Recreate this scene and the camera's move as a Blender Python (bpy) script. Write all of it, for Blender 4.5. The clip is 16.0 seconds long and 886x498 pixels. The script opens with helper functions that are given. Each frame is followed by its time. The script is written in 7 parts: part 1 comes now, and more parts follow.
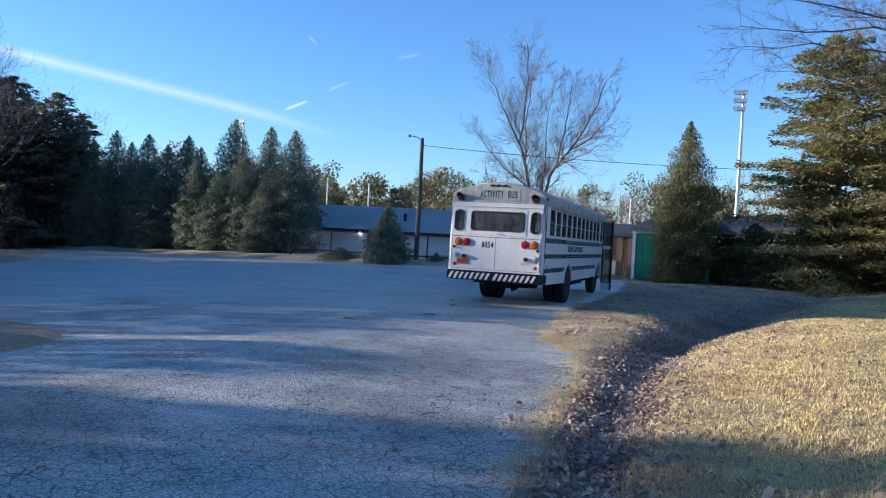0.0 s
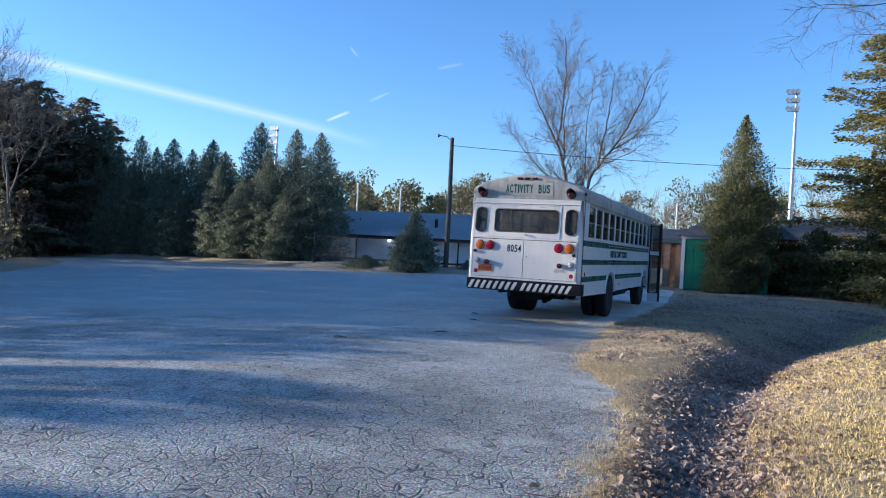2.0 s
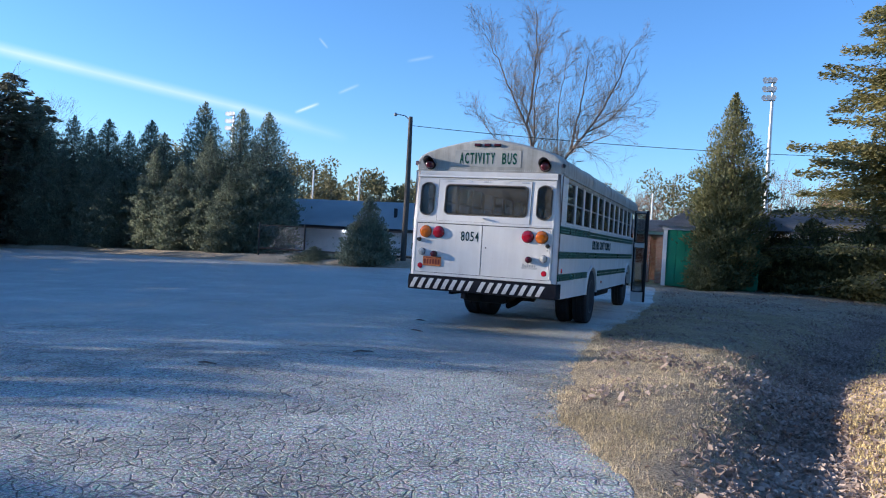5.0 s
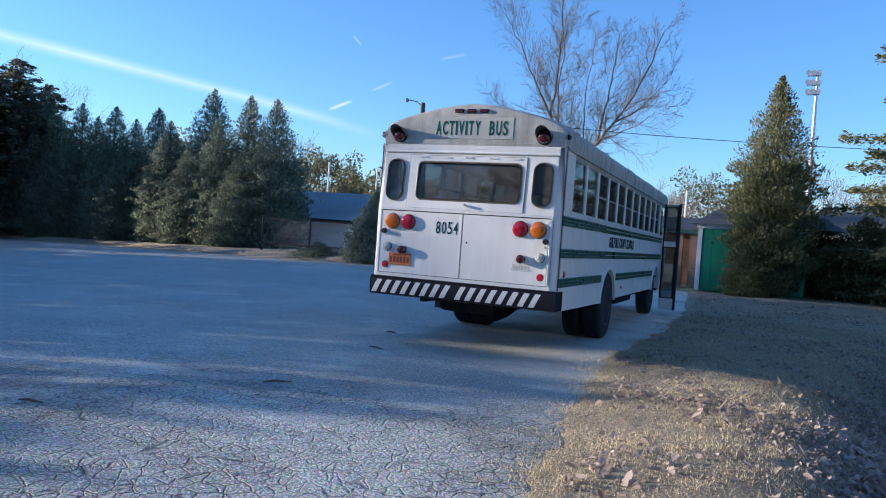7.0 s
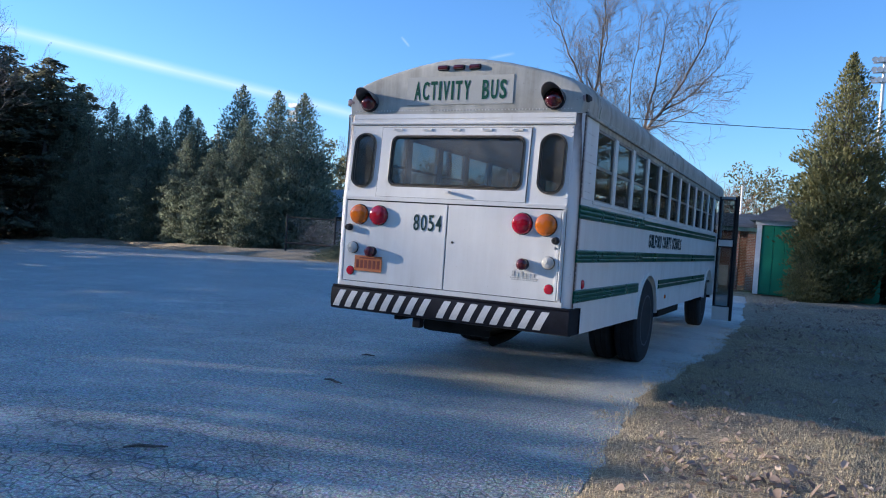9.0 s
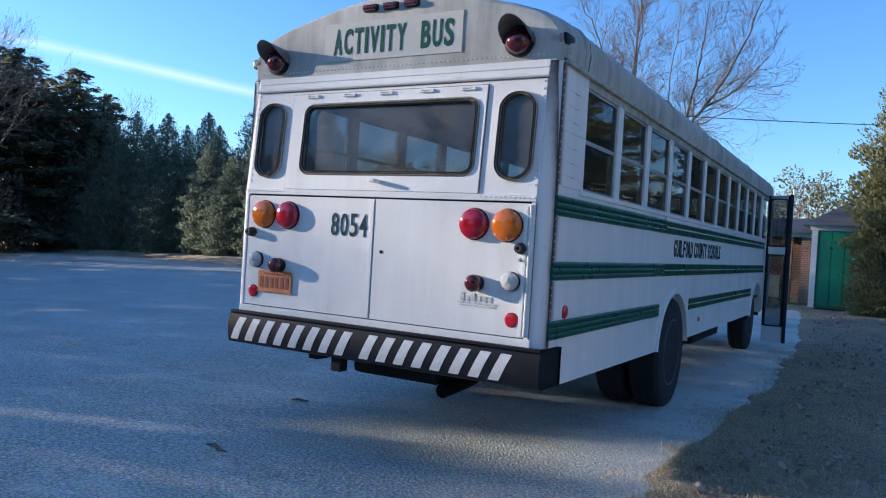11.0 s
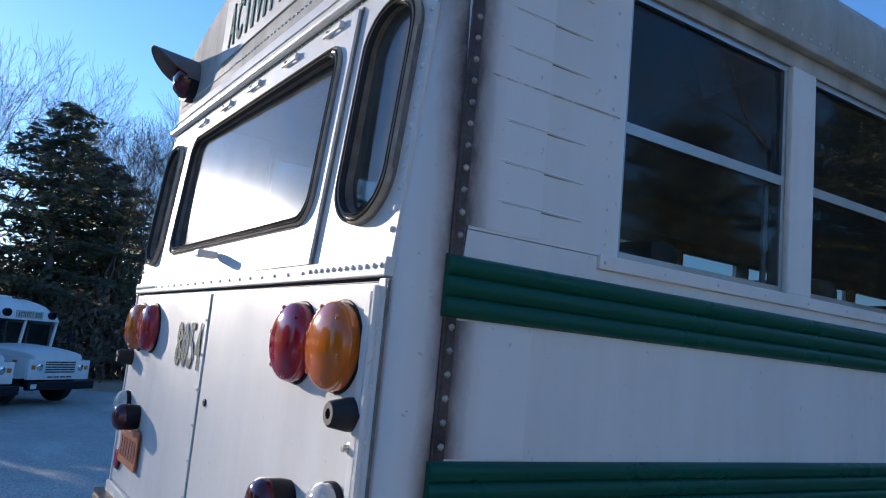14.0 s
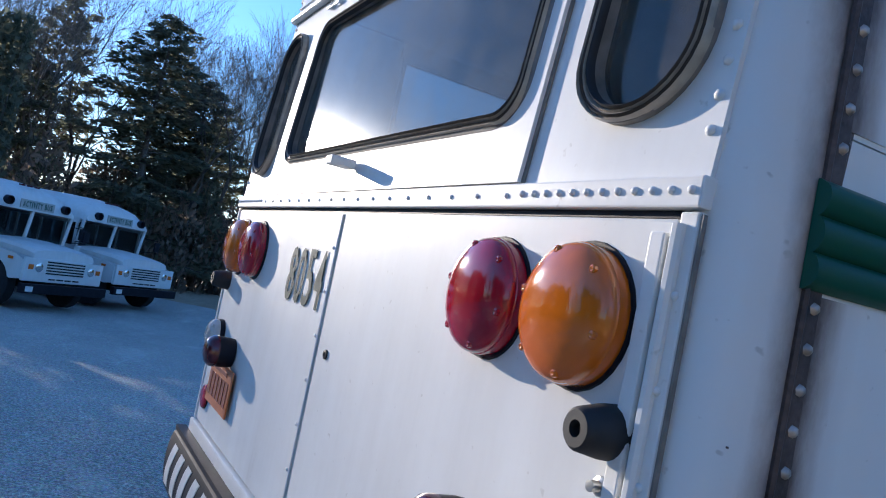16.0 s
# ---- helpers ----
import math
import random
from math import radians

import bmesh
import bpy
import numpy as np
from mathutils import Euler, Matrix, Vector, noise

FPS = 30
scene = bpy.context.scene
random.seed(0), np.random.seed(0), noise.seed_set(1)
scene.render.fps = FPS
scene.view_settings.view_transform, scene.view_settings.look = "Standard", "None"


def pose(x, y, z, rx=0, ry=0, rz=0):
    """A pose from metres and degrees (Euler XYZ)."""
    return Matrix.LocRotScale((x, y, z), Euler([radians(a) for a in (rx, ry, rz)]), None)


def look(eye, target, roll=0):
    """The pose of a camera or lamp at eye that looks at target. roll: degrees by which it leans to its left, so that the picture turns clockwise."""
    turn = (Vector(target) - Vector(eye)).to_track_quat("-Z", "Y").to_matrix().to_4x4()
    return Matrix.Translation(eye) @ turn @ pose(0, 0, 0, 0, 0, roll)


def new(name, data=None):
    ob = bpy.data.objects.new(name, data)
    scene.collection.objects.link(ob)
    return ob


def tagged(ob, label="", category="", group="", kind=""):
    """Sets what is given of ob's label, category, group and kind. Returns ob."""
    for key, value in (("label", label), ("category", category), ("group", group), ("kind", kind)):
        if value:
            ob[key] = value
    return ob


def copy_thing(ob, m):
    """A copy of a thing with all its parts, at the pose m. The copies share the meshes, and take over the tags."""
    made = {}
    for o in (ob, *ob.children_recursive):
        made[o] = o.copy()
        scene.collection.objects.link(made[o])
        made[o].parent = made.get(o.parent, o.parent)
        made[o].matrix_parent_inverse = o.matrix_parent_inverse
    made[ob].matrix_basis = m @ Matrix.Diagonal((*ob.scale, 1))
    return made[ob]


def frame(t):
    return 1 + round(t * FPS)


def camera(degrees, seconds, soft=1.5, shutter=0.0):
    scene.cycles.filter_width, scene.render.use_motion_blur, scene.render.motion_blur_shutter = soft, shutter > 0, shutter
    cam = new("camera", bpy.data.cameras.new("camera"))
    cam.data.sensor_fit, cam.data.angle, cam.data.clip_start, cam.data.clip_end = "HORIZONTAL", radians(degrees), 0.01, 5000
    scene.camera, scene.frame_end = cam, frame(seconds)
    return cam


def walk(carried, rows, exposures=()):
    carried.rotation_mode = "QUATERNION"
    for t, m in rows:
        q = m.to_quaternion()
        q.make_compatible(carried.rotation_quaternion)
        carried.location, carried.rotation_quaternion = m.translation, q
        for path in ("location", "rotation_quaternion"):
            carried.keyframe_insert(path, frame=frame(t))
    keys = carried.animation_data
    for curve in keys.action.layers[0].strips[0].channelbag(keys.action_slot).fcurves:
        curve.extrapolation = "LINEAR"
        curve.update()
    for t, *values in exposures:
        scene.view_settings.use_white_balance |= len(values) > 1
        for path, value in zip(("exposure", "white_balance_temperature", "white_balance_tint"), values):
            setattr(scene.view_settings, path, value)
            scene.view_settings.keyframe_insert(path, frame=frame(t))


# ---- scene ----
cam = camera(60.9, 16.0, soft=1.1, shutter=0.0)
PATH = [
    (0, (-0.407, -0.334, 1.624), (-1.067, 1.554, 1.586), 3.1),
    (0.5, (-0.492, 0.207, 1.591), (-1.155, 2.094, 1.552), 3.2),
    (1, (-0.633, 0.856, 1.57), (-1.314, 2.736, 1.538), 3.2),
    (1.5, (-0.712, 1.623, 1.532), (-1.434, 3.488, 1.511), 3.1),
    (2, (-0.867, 2.299, 1.501), (-1.628, 4.148, 1.482), 3.0),
    (2.5, (-0.955, 3.026, 1.456), (-1.743, 4.864, 1.434), 2.8),
    (3, (-1.115, 3.543, 1.432), (-1.895, 5.384, 1.393), 2.8),
    (3.5, (-1.282, 4.103, 1.426), (-2.033, 5.956, 1.377), 2.8),
    (4, (-1.495, 4.654, 1.457), (-2.21, 6.521, 1.404), 2.9),
    (4.5, (-1.595, 5.274, 1.451), (-2.285, 7.151, 1.407), 3.0),
    (4.7, (-1.649, 5.489, 1.435), (-2.332, 7.369, 1.4), 3.2),
    (7, (-1.902, 8.429, 1.388), (-2.663, 10.279, 1.345), 4.0),
    (7.5, (-1.96, 9.121, 1.373), (-2.752, 10.957, 1.32), 3.9),
    (8, (-2.038, 9.669, 1.373), (-2.864, 11.49, 1.322), 3.8),
    (8.5, (-2.085, 10.205, 1.369), (-2.94, 12.013, 1.318), 3.8),
    (8.7, (-2.119, 10.393, 1.396), (-2.983, 12.196, 1.344), 3.8),
    (11, (-2.374, 12.768, 1.407), (-3.354, 14.511, 1.374), 3.3),
    (11.5, (-2.434, 13.333, 1.423), (-3.464, 15.047, 1.393), 3.6),
    (12, (-2.458, 13.908, 1.441), (-3.569, 15.571, 1.454), 3.6),
    (12.5, (-2.567, 14.476, 1.478), (-3.819, 16.028, 1.625), 3.9),
    (13, (-2.604, 15.025, 1.54), (-4.016, 16.404, 1.866), 4.9),
    (13.5, (-2.702, 15.501, 1.553), (-4.209, 16.755, 1.949), 5.5),
    (14, (-2.756, 15.948, 1.497), (-4.408, 17.042, 1.767), 5.1),
    (14.5, (-2.914, 16.087, 1.473), (-4.707, 16.971, 1.525), 6.2),
    (15, (-3.177, 16.049, 1.465), (-4.953, 16.968, 1.457), 8.8),
    (15.5, (-3.397, 16.027, 1.467), (-5.154, 16.983, 1.436), 10.0),
    (16, (-3.394, 16.018, 1.492), (-5.149, 16.972, 1.588), 11.2),
]
walk(cam, [(t, look(eye, target, roll)) for t, eye, target, roll in PATH], exposures=[(0.0, 1.05, 5330, 15), (8.0, 1.12, 5330, 15), (11.0, 1.22, 5350, 15), (12.0, 1.42, 5450, 15), (12.5, 1.28, 5450, 15), (13.0, 1.0, 5400, 15), (13.6, 0.98, 5400, 15), (14.5, 1.26, 5300, 15), (16.0, 1.22, 5250, 15)])

# ---- daylight: low winter sun through the trees, clear sky with contrails ----
SUN_DIR = Vector((-0.945, -0.266, 0.192)).normalized()
world = bpy.data.worlds.new("sky")
world.use_nodes = True
scene.world = world
wn, wl = world.node_tree.nodes, world.node_tree.links
sky = wn.new("ShaderNodeTexSky")
sky.sky_type = "NISHITA"
sky.sun_disc = False
sky.sun_elevation = math.asin(SUN_DIR.z)
sky.sun_rotation = math.atan2(SUN_DIR.x, SUN_DIR.y)
sky.air_density, sky.dust_density, sky.ozone_density = 1.0, 0.15, 4.0
bg = wn["Background"]
bg.inputs["Strength"].default_value = 0.118
wcoord = wn.new("ShaderNodeTexCoord")


def wmath(op, a, b=None, c=None):
    n = wn.new("ShaderNodeMath")
    n.operation = op
    for k, v in enumerate((a, b, c)):
        if v is None:
            continue
        if isinstance(v, (int, float)):
            n.inputs[k].default_value = v
        else:
            wl.new(v, n.inputs[k])
    return n.outputs[0]


def wdot(vec):
    n = wn.new("ShaderNodeVectorMath")
    n.operation = "DOT_PRODUCT"
    wl.new(wcoord.outputs["Generated"], n.inputs[0])
    n.inputs[1].default_value = vec
    return n.outputs["Value"]


def bearing(az, el):
    """Unit vector at az degrees left of +y and el degrees up."""
    a, e = radians(az), radians(el)
    return Vector((-math.sin(a) * math.cos(e), math.cos(a) * math.cos(e), math.sin(e)))


def contrail(a, b, width, strength):
    """Mask of a soft white streak in the sky from direction a to direction b."""
    across = a.cross(b).normalized()
    along = (b - a).normalized()
    mid = (a + b).normalized()
    half = a.angle(b) / 2
    d = wmath("DIVIDE", wmath("ABSOLUTE", wdot(across)), width)
    d = wmath("SUBTRACT", 1.0, wmath("MINIMUM", d, 1.0))
    s = wmath("DIVIDE", wmath("ABSOLUTE", wdot(along - mid * along.dot(mid))), half)
    s = wmath("SUBTRACT", 1.0, wmath("MINIMUM", wmath("POWER", s, 3.0), 1.0))
    front = wmath("GREATER_THAN", wdot(mid), 0.5)
    return wmath("MULTIPLY", wmath("MULTIPLY", wmath("MULTIPLY", wmath("POWER", d, 1.5), s), front), strength)


wnoise = wn.new("ShaderNodeTexNoise")
wnoise.inputs["Scale"].default_value = 14.0
wnoise.inputs["Detail"].default_value = 5.0
wl.new(wcoord.outputs["Generated"], wnoise.inputs["Vector"])
streaks = [
    contrail(bearing(66, 11.6), bearing(30.5, 7.7), 0.011, 0.50),
    contrail(bearing(31.7, 8.5), bearing(29.9, 9.35), 0.0032, 0.80),
    contrail(bearing(28.6, 10.15), bearing(27.0, 10.95), 0.0032, 0.28),
    contrail(bearing(36.5, 8.6), bearing(27.5, 6.9), 0.011, 0.16),
    contrail(bearing(23.6, 12.85), bearing(21.5, 13.35), 0.0035, 0.16),
    contrail(bearing(30.2, 14.0), bearing(29.5, 13.3), 0.0025, 0.22),
]
total = streaks[0]
for st in streaks[1:]:
    total = wmath("ADD", total, st)
total = wmath("MULTIPLY", total, wmath("MULTIPLY_ADD", wnoise.outputs["Fac"], 0.9, 0.5))
wmix = wn.new("ShaderNodeMix")
wmix.data_type = "RGBA"
wl.new(total, wmix.inputs["Factor"])
wl.new(sky.outputs["Color"], wmix.inputs["A"])
wmix.inputs["B"].default_value = (4.5, 4.6, 4.8, 1)
wl.new(wmix.outputs["Result"], bg.inputs["Color"])

sun = new("sun", bpy.data.lights.new("sun", "SUN"))
sun.data.energy, sun.data.angle, sun.data.color = 4.6, radians(0.55), (1.0, 0.80, 0.55)
sun.matrix_world = look((0, 0, 30), Vector((0, 0, 30)) - SUN_DIR)

# ---- materials ----
def mat_new(name):
    m = bpy.data.materials.new(name)
    m.use_nodes = True
    return m, m.node_tree.nodes, m.node_tree.links, m.node_tree.nodes["Principled BSDF"]


def noise_tex(n, l, scale, detail=4.0, rough=0.55, coord="Object", stretch=None):
    tc = n.new("ShaderNodeTexCoord")
    t = n.new("ShaderNodeTexNoise")
    t.inputs["Scale"].default_value, t.inputs["Detail"].default_value, t.inputs["Roughness"].default_value = scale, detail, rough
    if stretch:
        mp = n.new("ShaderNodeMapping")
        mp.inputs["Scale"].default_value = stretch
        l.new(tc.outputs[coord], mp.inputs["Vector"])
        l.new(mp.outputs["Vector"], t.inputs["Vector"])
    else:
        l.new(tc.outputs[coord], t.inputs["Vector"])
    return t.outputs["Fac"]


def ramp(n, l, fac, stops):
    r = n.new("ShaderNodeValToRGB")
    e = r.color_ramp.elements
    while len(e) < len(stops):
        e.new(0.5)
    for k, (p, c) in enumerate(stops):
        e[k].position = p
        e[k].color = (*c, 1) if len(c) == 3 else c
    l.new(fac, r.inputs["Fac"])
    return r.outputs["Color"]


def mixc(n, l, fac, a, b, mode="MIX"):
    m = n.new("ShaderNodeMix")
    m.data_type, m.blend_type = "RGBA", mode
    for sock, v in (("Factor", fac), ("A", a), ("B", b)):
        s = m.inputs[sock]
        if isinstance(v, (int, float)):
            s.default_value = v
        elif isinstance(v, tuple):
            s.default_value = (*v, 1)
        else:
            l.new(v, s)
    return m.outputs["Result"]


def bump(n, l, height, strength, distance, bsdf):
    b = n.new("ShaderNodeBump")
    b.inputs["Strength"].default_value, b.inputs["Distance"].default_value = strength, distance
    l.new(height, b.inputs["Height"])
    l.new(b.outputs["Normal"], bsdf.inputs["Normal"])
    return b


def plain(name, color, rough=0.5, metal=0.0, vary=0.12, scale=8.0, grain=60.0, bump_s=0.1, spec=0.5, coat=0.0):
    """A surface of one colour with blotches at two scales and a fine relief."""
    m, n, l, b = mat_new(name)
    f1 = noise_tex(n, l, scale)
    f2 = noise_tex(n, l, grain, 3.0)
    lo = tuple(c * (1 - vary) for c in color)
    hi = tuple(min(1, c * (1 + vary)) for c in color)
    c1 = ramp(n, l, f1, [(0.3, lo), (0.7, hi)])
    c2 = mixc(n, l, 0.25, c1, ramp(n, l, f2, [(0.35, lo), (0.65, hi)]))
    l.new(c2, b.inputs["Base Color"])
    b.inputs["Roughness"].default_value, b.inputs["Metallic"].default_value = rough, metal
    b.inputs["Specular IOR Level"].default_value = spec
    b.inputs["Coat Weight"].default_value = coat
    if bump_s:
        bump(n, l, f2, bump_s, 0.004, b)
    return m


def foliage(name, dark, light, rough=0.6, transl=0.25):
    """Leaves: each clump takes its own tone, with some light through them."""
    m, n, l, b = mat_new(name)
    g = n.new("ShaderNodeNewGeometry")
    col = ramp(n, l, g.outputs["Random Per Island"], [(0.0, dark), (0.55, tuple((a + c) / 2 for a, c in zip(dark, light))), (1.0, light)])
    big = noise_tex(n, l, 0.6, 3.0)
    col = mixc(n, l, 0.35, col, ramp(n, l, big, [(0.35, dark), (0.65, light)]))
    l.new(col, b.inputs["Base Color"])
    b.inputs["Roughness"].default_value = rough
    b.inputs["Specular IOR Level"].default_value = 0.25
    if transl:
        t = n.new("ShaderNodeBsdfTranslucent")
        l.new(col, t.inputs["Color"])
        mx = n.new("ShaderNodeMixShader")
        mx.inputs["Fac"].default_value = transl
        out = n["Material Output"]
        l.new(b.outputs["BSDF"], mx.inputs[1])
        l.new(t.outputs["BSDF"], mx.inputs[2])
        l.new(mx.outputs["Shader"], out.inputs["Surface"])
    return m


def bus_paint(name, base, grime, amount, rough=0.32):
    """Weathered gloss enamel with faint streaks running down and dirt specks."""
    m, n, l, b = mat_new(name)
    streak = noise_tex(n, l, 1.0, 5.0, 0.6, stretch=(9.0, 9.0, 0.9))
    blot = noise_tex(n, l, 2.3, 6.0, 0.65)
    speck = noise_tex(n, l, 55.0, 2.0, 0.5)
    f = mixc(n, l, 0.5, streak, blot)
    col = ramp(n, l, f, [(0.40, base), (0.62, tuple(a * (1 - amount) + g * amount for a, g in zip(base, grime))), (0.85, grime)])
    col = mixc(n, l, ramp(n, l, speck, [(0.70, (0, 0, 0)), (0.78, (0.5, 0.5, 0.5))]), col, grime)
    l.new(col, b.inputs["Base Color"])
    rr = ramp(n, l, blot, [(0.3, (rough,) * 3), (0.7, (rough + 0.22,) * 3)])
    l.new(rr, b.inputs["Roughness"])
    b.inputs["Specular IOR Level"].default_value = 0.14
    wav = noise_tex(n, l, 3.0, 2.0, 0.4)
    bump(n, l, wav, 0.10, 0.01, b)
    return m


def glass_mat(name, tint, gloss=1.0, dirt=0.05, smudge=0.02):
    """A thin pane: see-through with a tint, Fresnel gloss, smears and a film of dust."""
    m, n, l, b = mat_new(name)
    n.remove(b)
    tr = n.new("ShaderNodeBsdfTransparent")
    tr.inputs["Color"].default_value = (*tint, 1)
    gl = n.new("ShaderNodeBsdfGlossy")
    gl.inputs["Roughness"].default_value = 0.015
    df = n.new("ShaderNodeBsdfDiffuse")
    df.inputs["Color"].default_value = (0.45, 0.44, 0.40, 1)
    smear = n.new("ShaderNodeBsdfGlossy")
    smear.inputs["Roughness"].default_value = 0.2
    mg = n.new("ShaderNodeMixShader")
    mg.inputs["Fac"].default_value = smudge
    l.new(gl.outputs["BSDF"], mg.inputs[1])
    l.new(smear.outputs["BSDF"], mg.inputs[2])
    lw = n.new("ShaderNodeLayerWeight")
    lw.inputs["Blend"].default_value = 0.5
    pw = n.new("ShaderNodeMath")
    pw.operation = "POWER"
    l.new(lw.outputs["Facing"], pw.inputs[0])
    pw.inputs[1].default_value = 5.0
    fr = n.new("ShaderNodeMath")
    fr.operation = "MULTIPLY_ADD"
    l.new(pw.outputs[0], fr.inputs[0])
    fr.inputs[1].default_value, fr.inputs[2].default_value = 0.95 * gloss, 0.04 * gloss
    mx = n.new("ShaderNodeMixShader")
    l.new(fr.outputs[0], mx.inputs["Fac"])
    l.new(tr.outputs["BSDF"], mx.inputs[1])
    l.new(mg.outputs["Shader"], mx.inputs[2])
    dn = noise_tex(n, l, 5.0, 5.0, 0.7)
    md = n.new("ShaderNodeMixShader")
    l.new(ramp(n, l, dn, [(0.35, (0.2 * dirt,) * 3), (0.75, (2 * dirt,) * 3)]), md.inputs["Fac"])
    l.new(mx.outputs["Shader"], md.inputs[1])
    l.new(df.outputs["BSDF"], md.inputs[2])
    l.new(md.outputs["Shader"], n["Material Output"].inputs["Surface"])
    return m


def lens_mat(name, color, rough=0.09):
    """Coloured moulded plastic lens with concentric ribs' relief."""
    m, n, l, b = mat_new(name)
    f = noise_tex(n, l, 20.0)
    l.new(ramp(n, l, f, [(0.3, tuple(c * 0.8 for c in color)), (0.7, color)]), b.inputs["Base Color"])
    b.inputs["Roughness"].default_value = rough
    b.inputs["Coat Weight"].default_value = 0.6
    b.inputs["Coat Roughness"].default_value = 0.06
    return m


def asphalt_mat():
    m, n, l, b = mat_new("old_asphalt")
    tc = n.new("ShaderNodeTexCoord")
    warp = n.new("ShaderNodeTexNoise")
    warp.inputs["Scale"].default_value, warp.inputs["Detail"].default_value = 2.2, 4.0
    l.new(tc.outputs["Object"], warp.inputs["Vector"])
    add = n.new("ShaderNodeVectorMath")
    add.operation = "MULTIPLY_ADD"
    l.new(warp.outputs["Color"], add.inputs[0])
    add.inputs[1].default_value = (0.22, 0.22, 0.0)
    l.new(tc.outputs["Object"], add.inputs[2])

    def cracks(scale, width):
        v = n.new("ShaderNodeTexVoronoi")
        v.feature = "DISTANCE_TO_EDGE"
        v.inputs["Scale"].default_value = scale
        l.new(add.outputs["Vector"], v.inputs["Vector"])
        return ramp(n, l, v.outputs["Distance"], [(0.0, (1, 1, 1)), (width, (0, 0, 0))])

    fine, tiny, coarse = cracks(8.6, 0.058), cracks(17.0, 0.09), cracks(1.1, 0.008)
    broken = noise_tex(n, l, 3.1, 4.0, 0.65)
    fine = mixc(n, l, 1.0, fine, ramp(n, l, broken, [(0.34, (0.40,) * 3), (0.46, (1, 1, 1))]), "MULTIPLY")
    tiny = mixc(n, l, 1.0, tiny, ramp(n, l, broken, [(0.50, (0, 0, 0)), (0.62, (0.9,) * 3)]), "MULTIPLY")
    fine = mixc(n, l, 1.0, fine, tiny, "LIGHTEN")
    where = noise_tex(n, l, 0.42, 4.0, 0.6)
    area = ramp(n, l, where, [(0.38, (0.5, 0.5, 0.5)), (0.50, (1.0, 1.0, 1.0))])
    crack = mixc(n, l, 1.0, mixc(n, l, 1.0, fine, area, "MULTIPLY"), mixc(n, l, 1.0, coarse, (0.4, 0.4, 0.4), "MULTIPLY"), "LIGHTEN")
    sep = n.new("ShaderNodeSeparateXYZ")
    l.new(tc.outputs["Object"], sep.inputs["Vector"])

    def span(value, lo, hi):
        mr = n.new("ShaderNodeMapRange")
        mr.interpolation_type = "SMOOTHSTEP"
        mr.inputs["From Min"].default_value, mr.inputs["From Max"].default_value = lo, hi
        l.new(value, mr.inputs["Value"])
        return mr.outputs["Result"]

    newer = span(sep.outputs["Y"], 13.2, 15.6)
    crack = mixc(n, l, mixc(n, l, 1.0, newer, (0.78, 0.78, 0.78), "MULTIPLY"), crack, (0, 0, 0))
    grit = noise_tex(n, l, 46.0, 5.0, 0.82)
    stone = n.new("ShaderNodeTexVoronoi")
    stone.inputs["Scale"].default_value = 48.0
    l.new(tc.outputs["Object"], stone.inputs["Vector"])
    patch = noise_tex(n, l, 0.55, 6.0, 0.65)
    sweep = noise_tex(n, l, 0.16, 4.0, 0.6, stretch=(1.0, 2.4, 1.0))
    base = ramp(n, l, patch, [(0.32, (0.13, 0.13, 0.13)), (0.5, (0.33, 0.328, 0.325)), (0.66, (0.60, 0.597, 0.59))])
    base = mixc(n, l, 0.5, base, ramp(n, l, sweep, [(0.35, (0.20, 0.20, 0.20)), (0.66, (0.58, 0.575, 0.565))]))
    # powdery silt that fills the cracks in patches
    silt = noise_tex(n, l, 0.85, 7.0, 0.68, stretch=(0.75, 1.5, 1.0))
    film = ramp(n, l, silt, [(0.54, (0, 0, 0)), (0.70, (0.65,) * 3)])
    base = mixc(n, l, 0.72, base, ramp(n, l, grit, [(0.38, (0.04, 0.04, 0.04)), (0.50, (0.30, 0.298, 0.295)), (0.62, (0.80, 0.79, 0.75))]))
    base = mixc(n, l, film, base, mixc(n, l, 0.3, (0.66, 0.655, 0.63), base))
    crack = mixc(n, l, film, crack, mixc(n, l, 0.8, crack, (0, 0, 0)))
    base = mixc(n, l, 0.3, base, stone.outputs["Color"], "SOFT_LIGHT")
    dust = mixc(n, l, 1.0, span(sep.outputs["Y"], 15.5, 18.5), span(sep.outputs["X"], -6.5, -4.2), "MULTIPLY")
    dust = mixc(n, l, 1.0, dust, ramp(n, l, patch, [(0.36, (0.15,) * 3), (0.56, (0.75,) * 3)]), "MULTIPLY")
    base = mixc(n, l, dust, base, (0.60, 0.585, 0.56))
    worn = mixc(n, l, newer, ramp(n, l, where, [(0.44, (1.36,) * 3), (0.60, (0.82,) * 3)]), (1.22,) * 3)
    base = mixc(n, l, 1.0, mixc(n, l, 1.0, base, worn, "MULTIPLY"), (0.97, 1.0, 0.92), "MULTIPLY")
    col = mixc(n, l, mixc(n, l, 1.0, crack, (0.95,) * 3, "MULTIPLY"), base, (0.016, 0.016, 0.016))
    l.new(col, b.inputs["Base Color"])
    b.inputs["Roughness"].default_value = 0.58
    b.inputs["Specular IOR Level"].default_value = 0.5
    lump = noise_tex(n, l, 17.0, 3.0, 0.6)
    h = mixc(n, l, 0.22, mixc(n, l, 0.45, grit, stone.outputs["Distance"]), lump)
    h = mixc(n, l, crack, h, (0, 0, 0))
    bump(n, l, h, 1.0, 0.022, b)
    return m


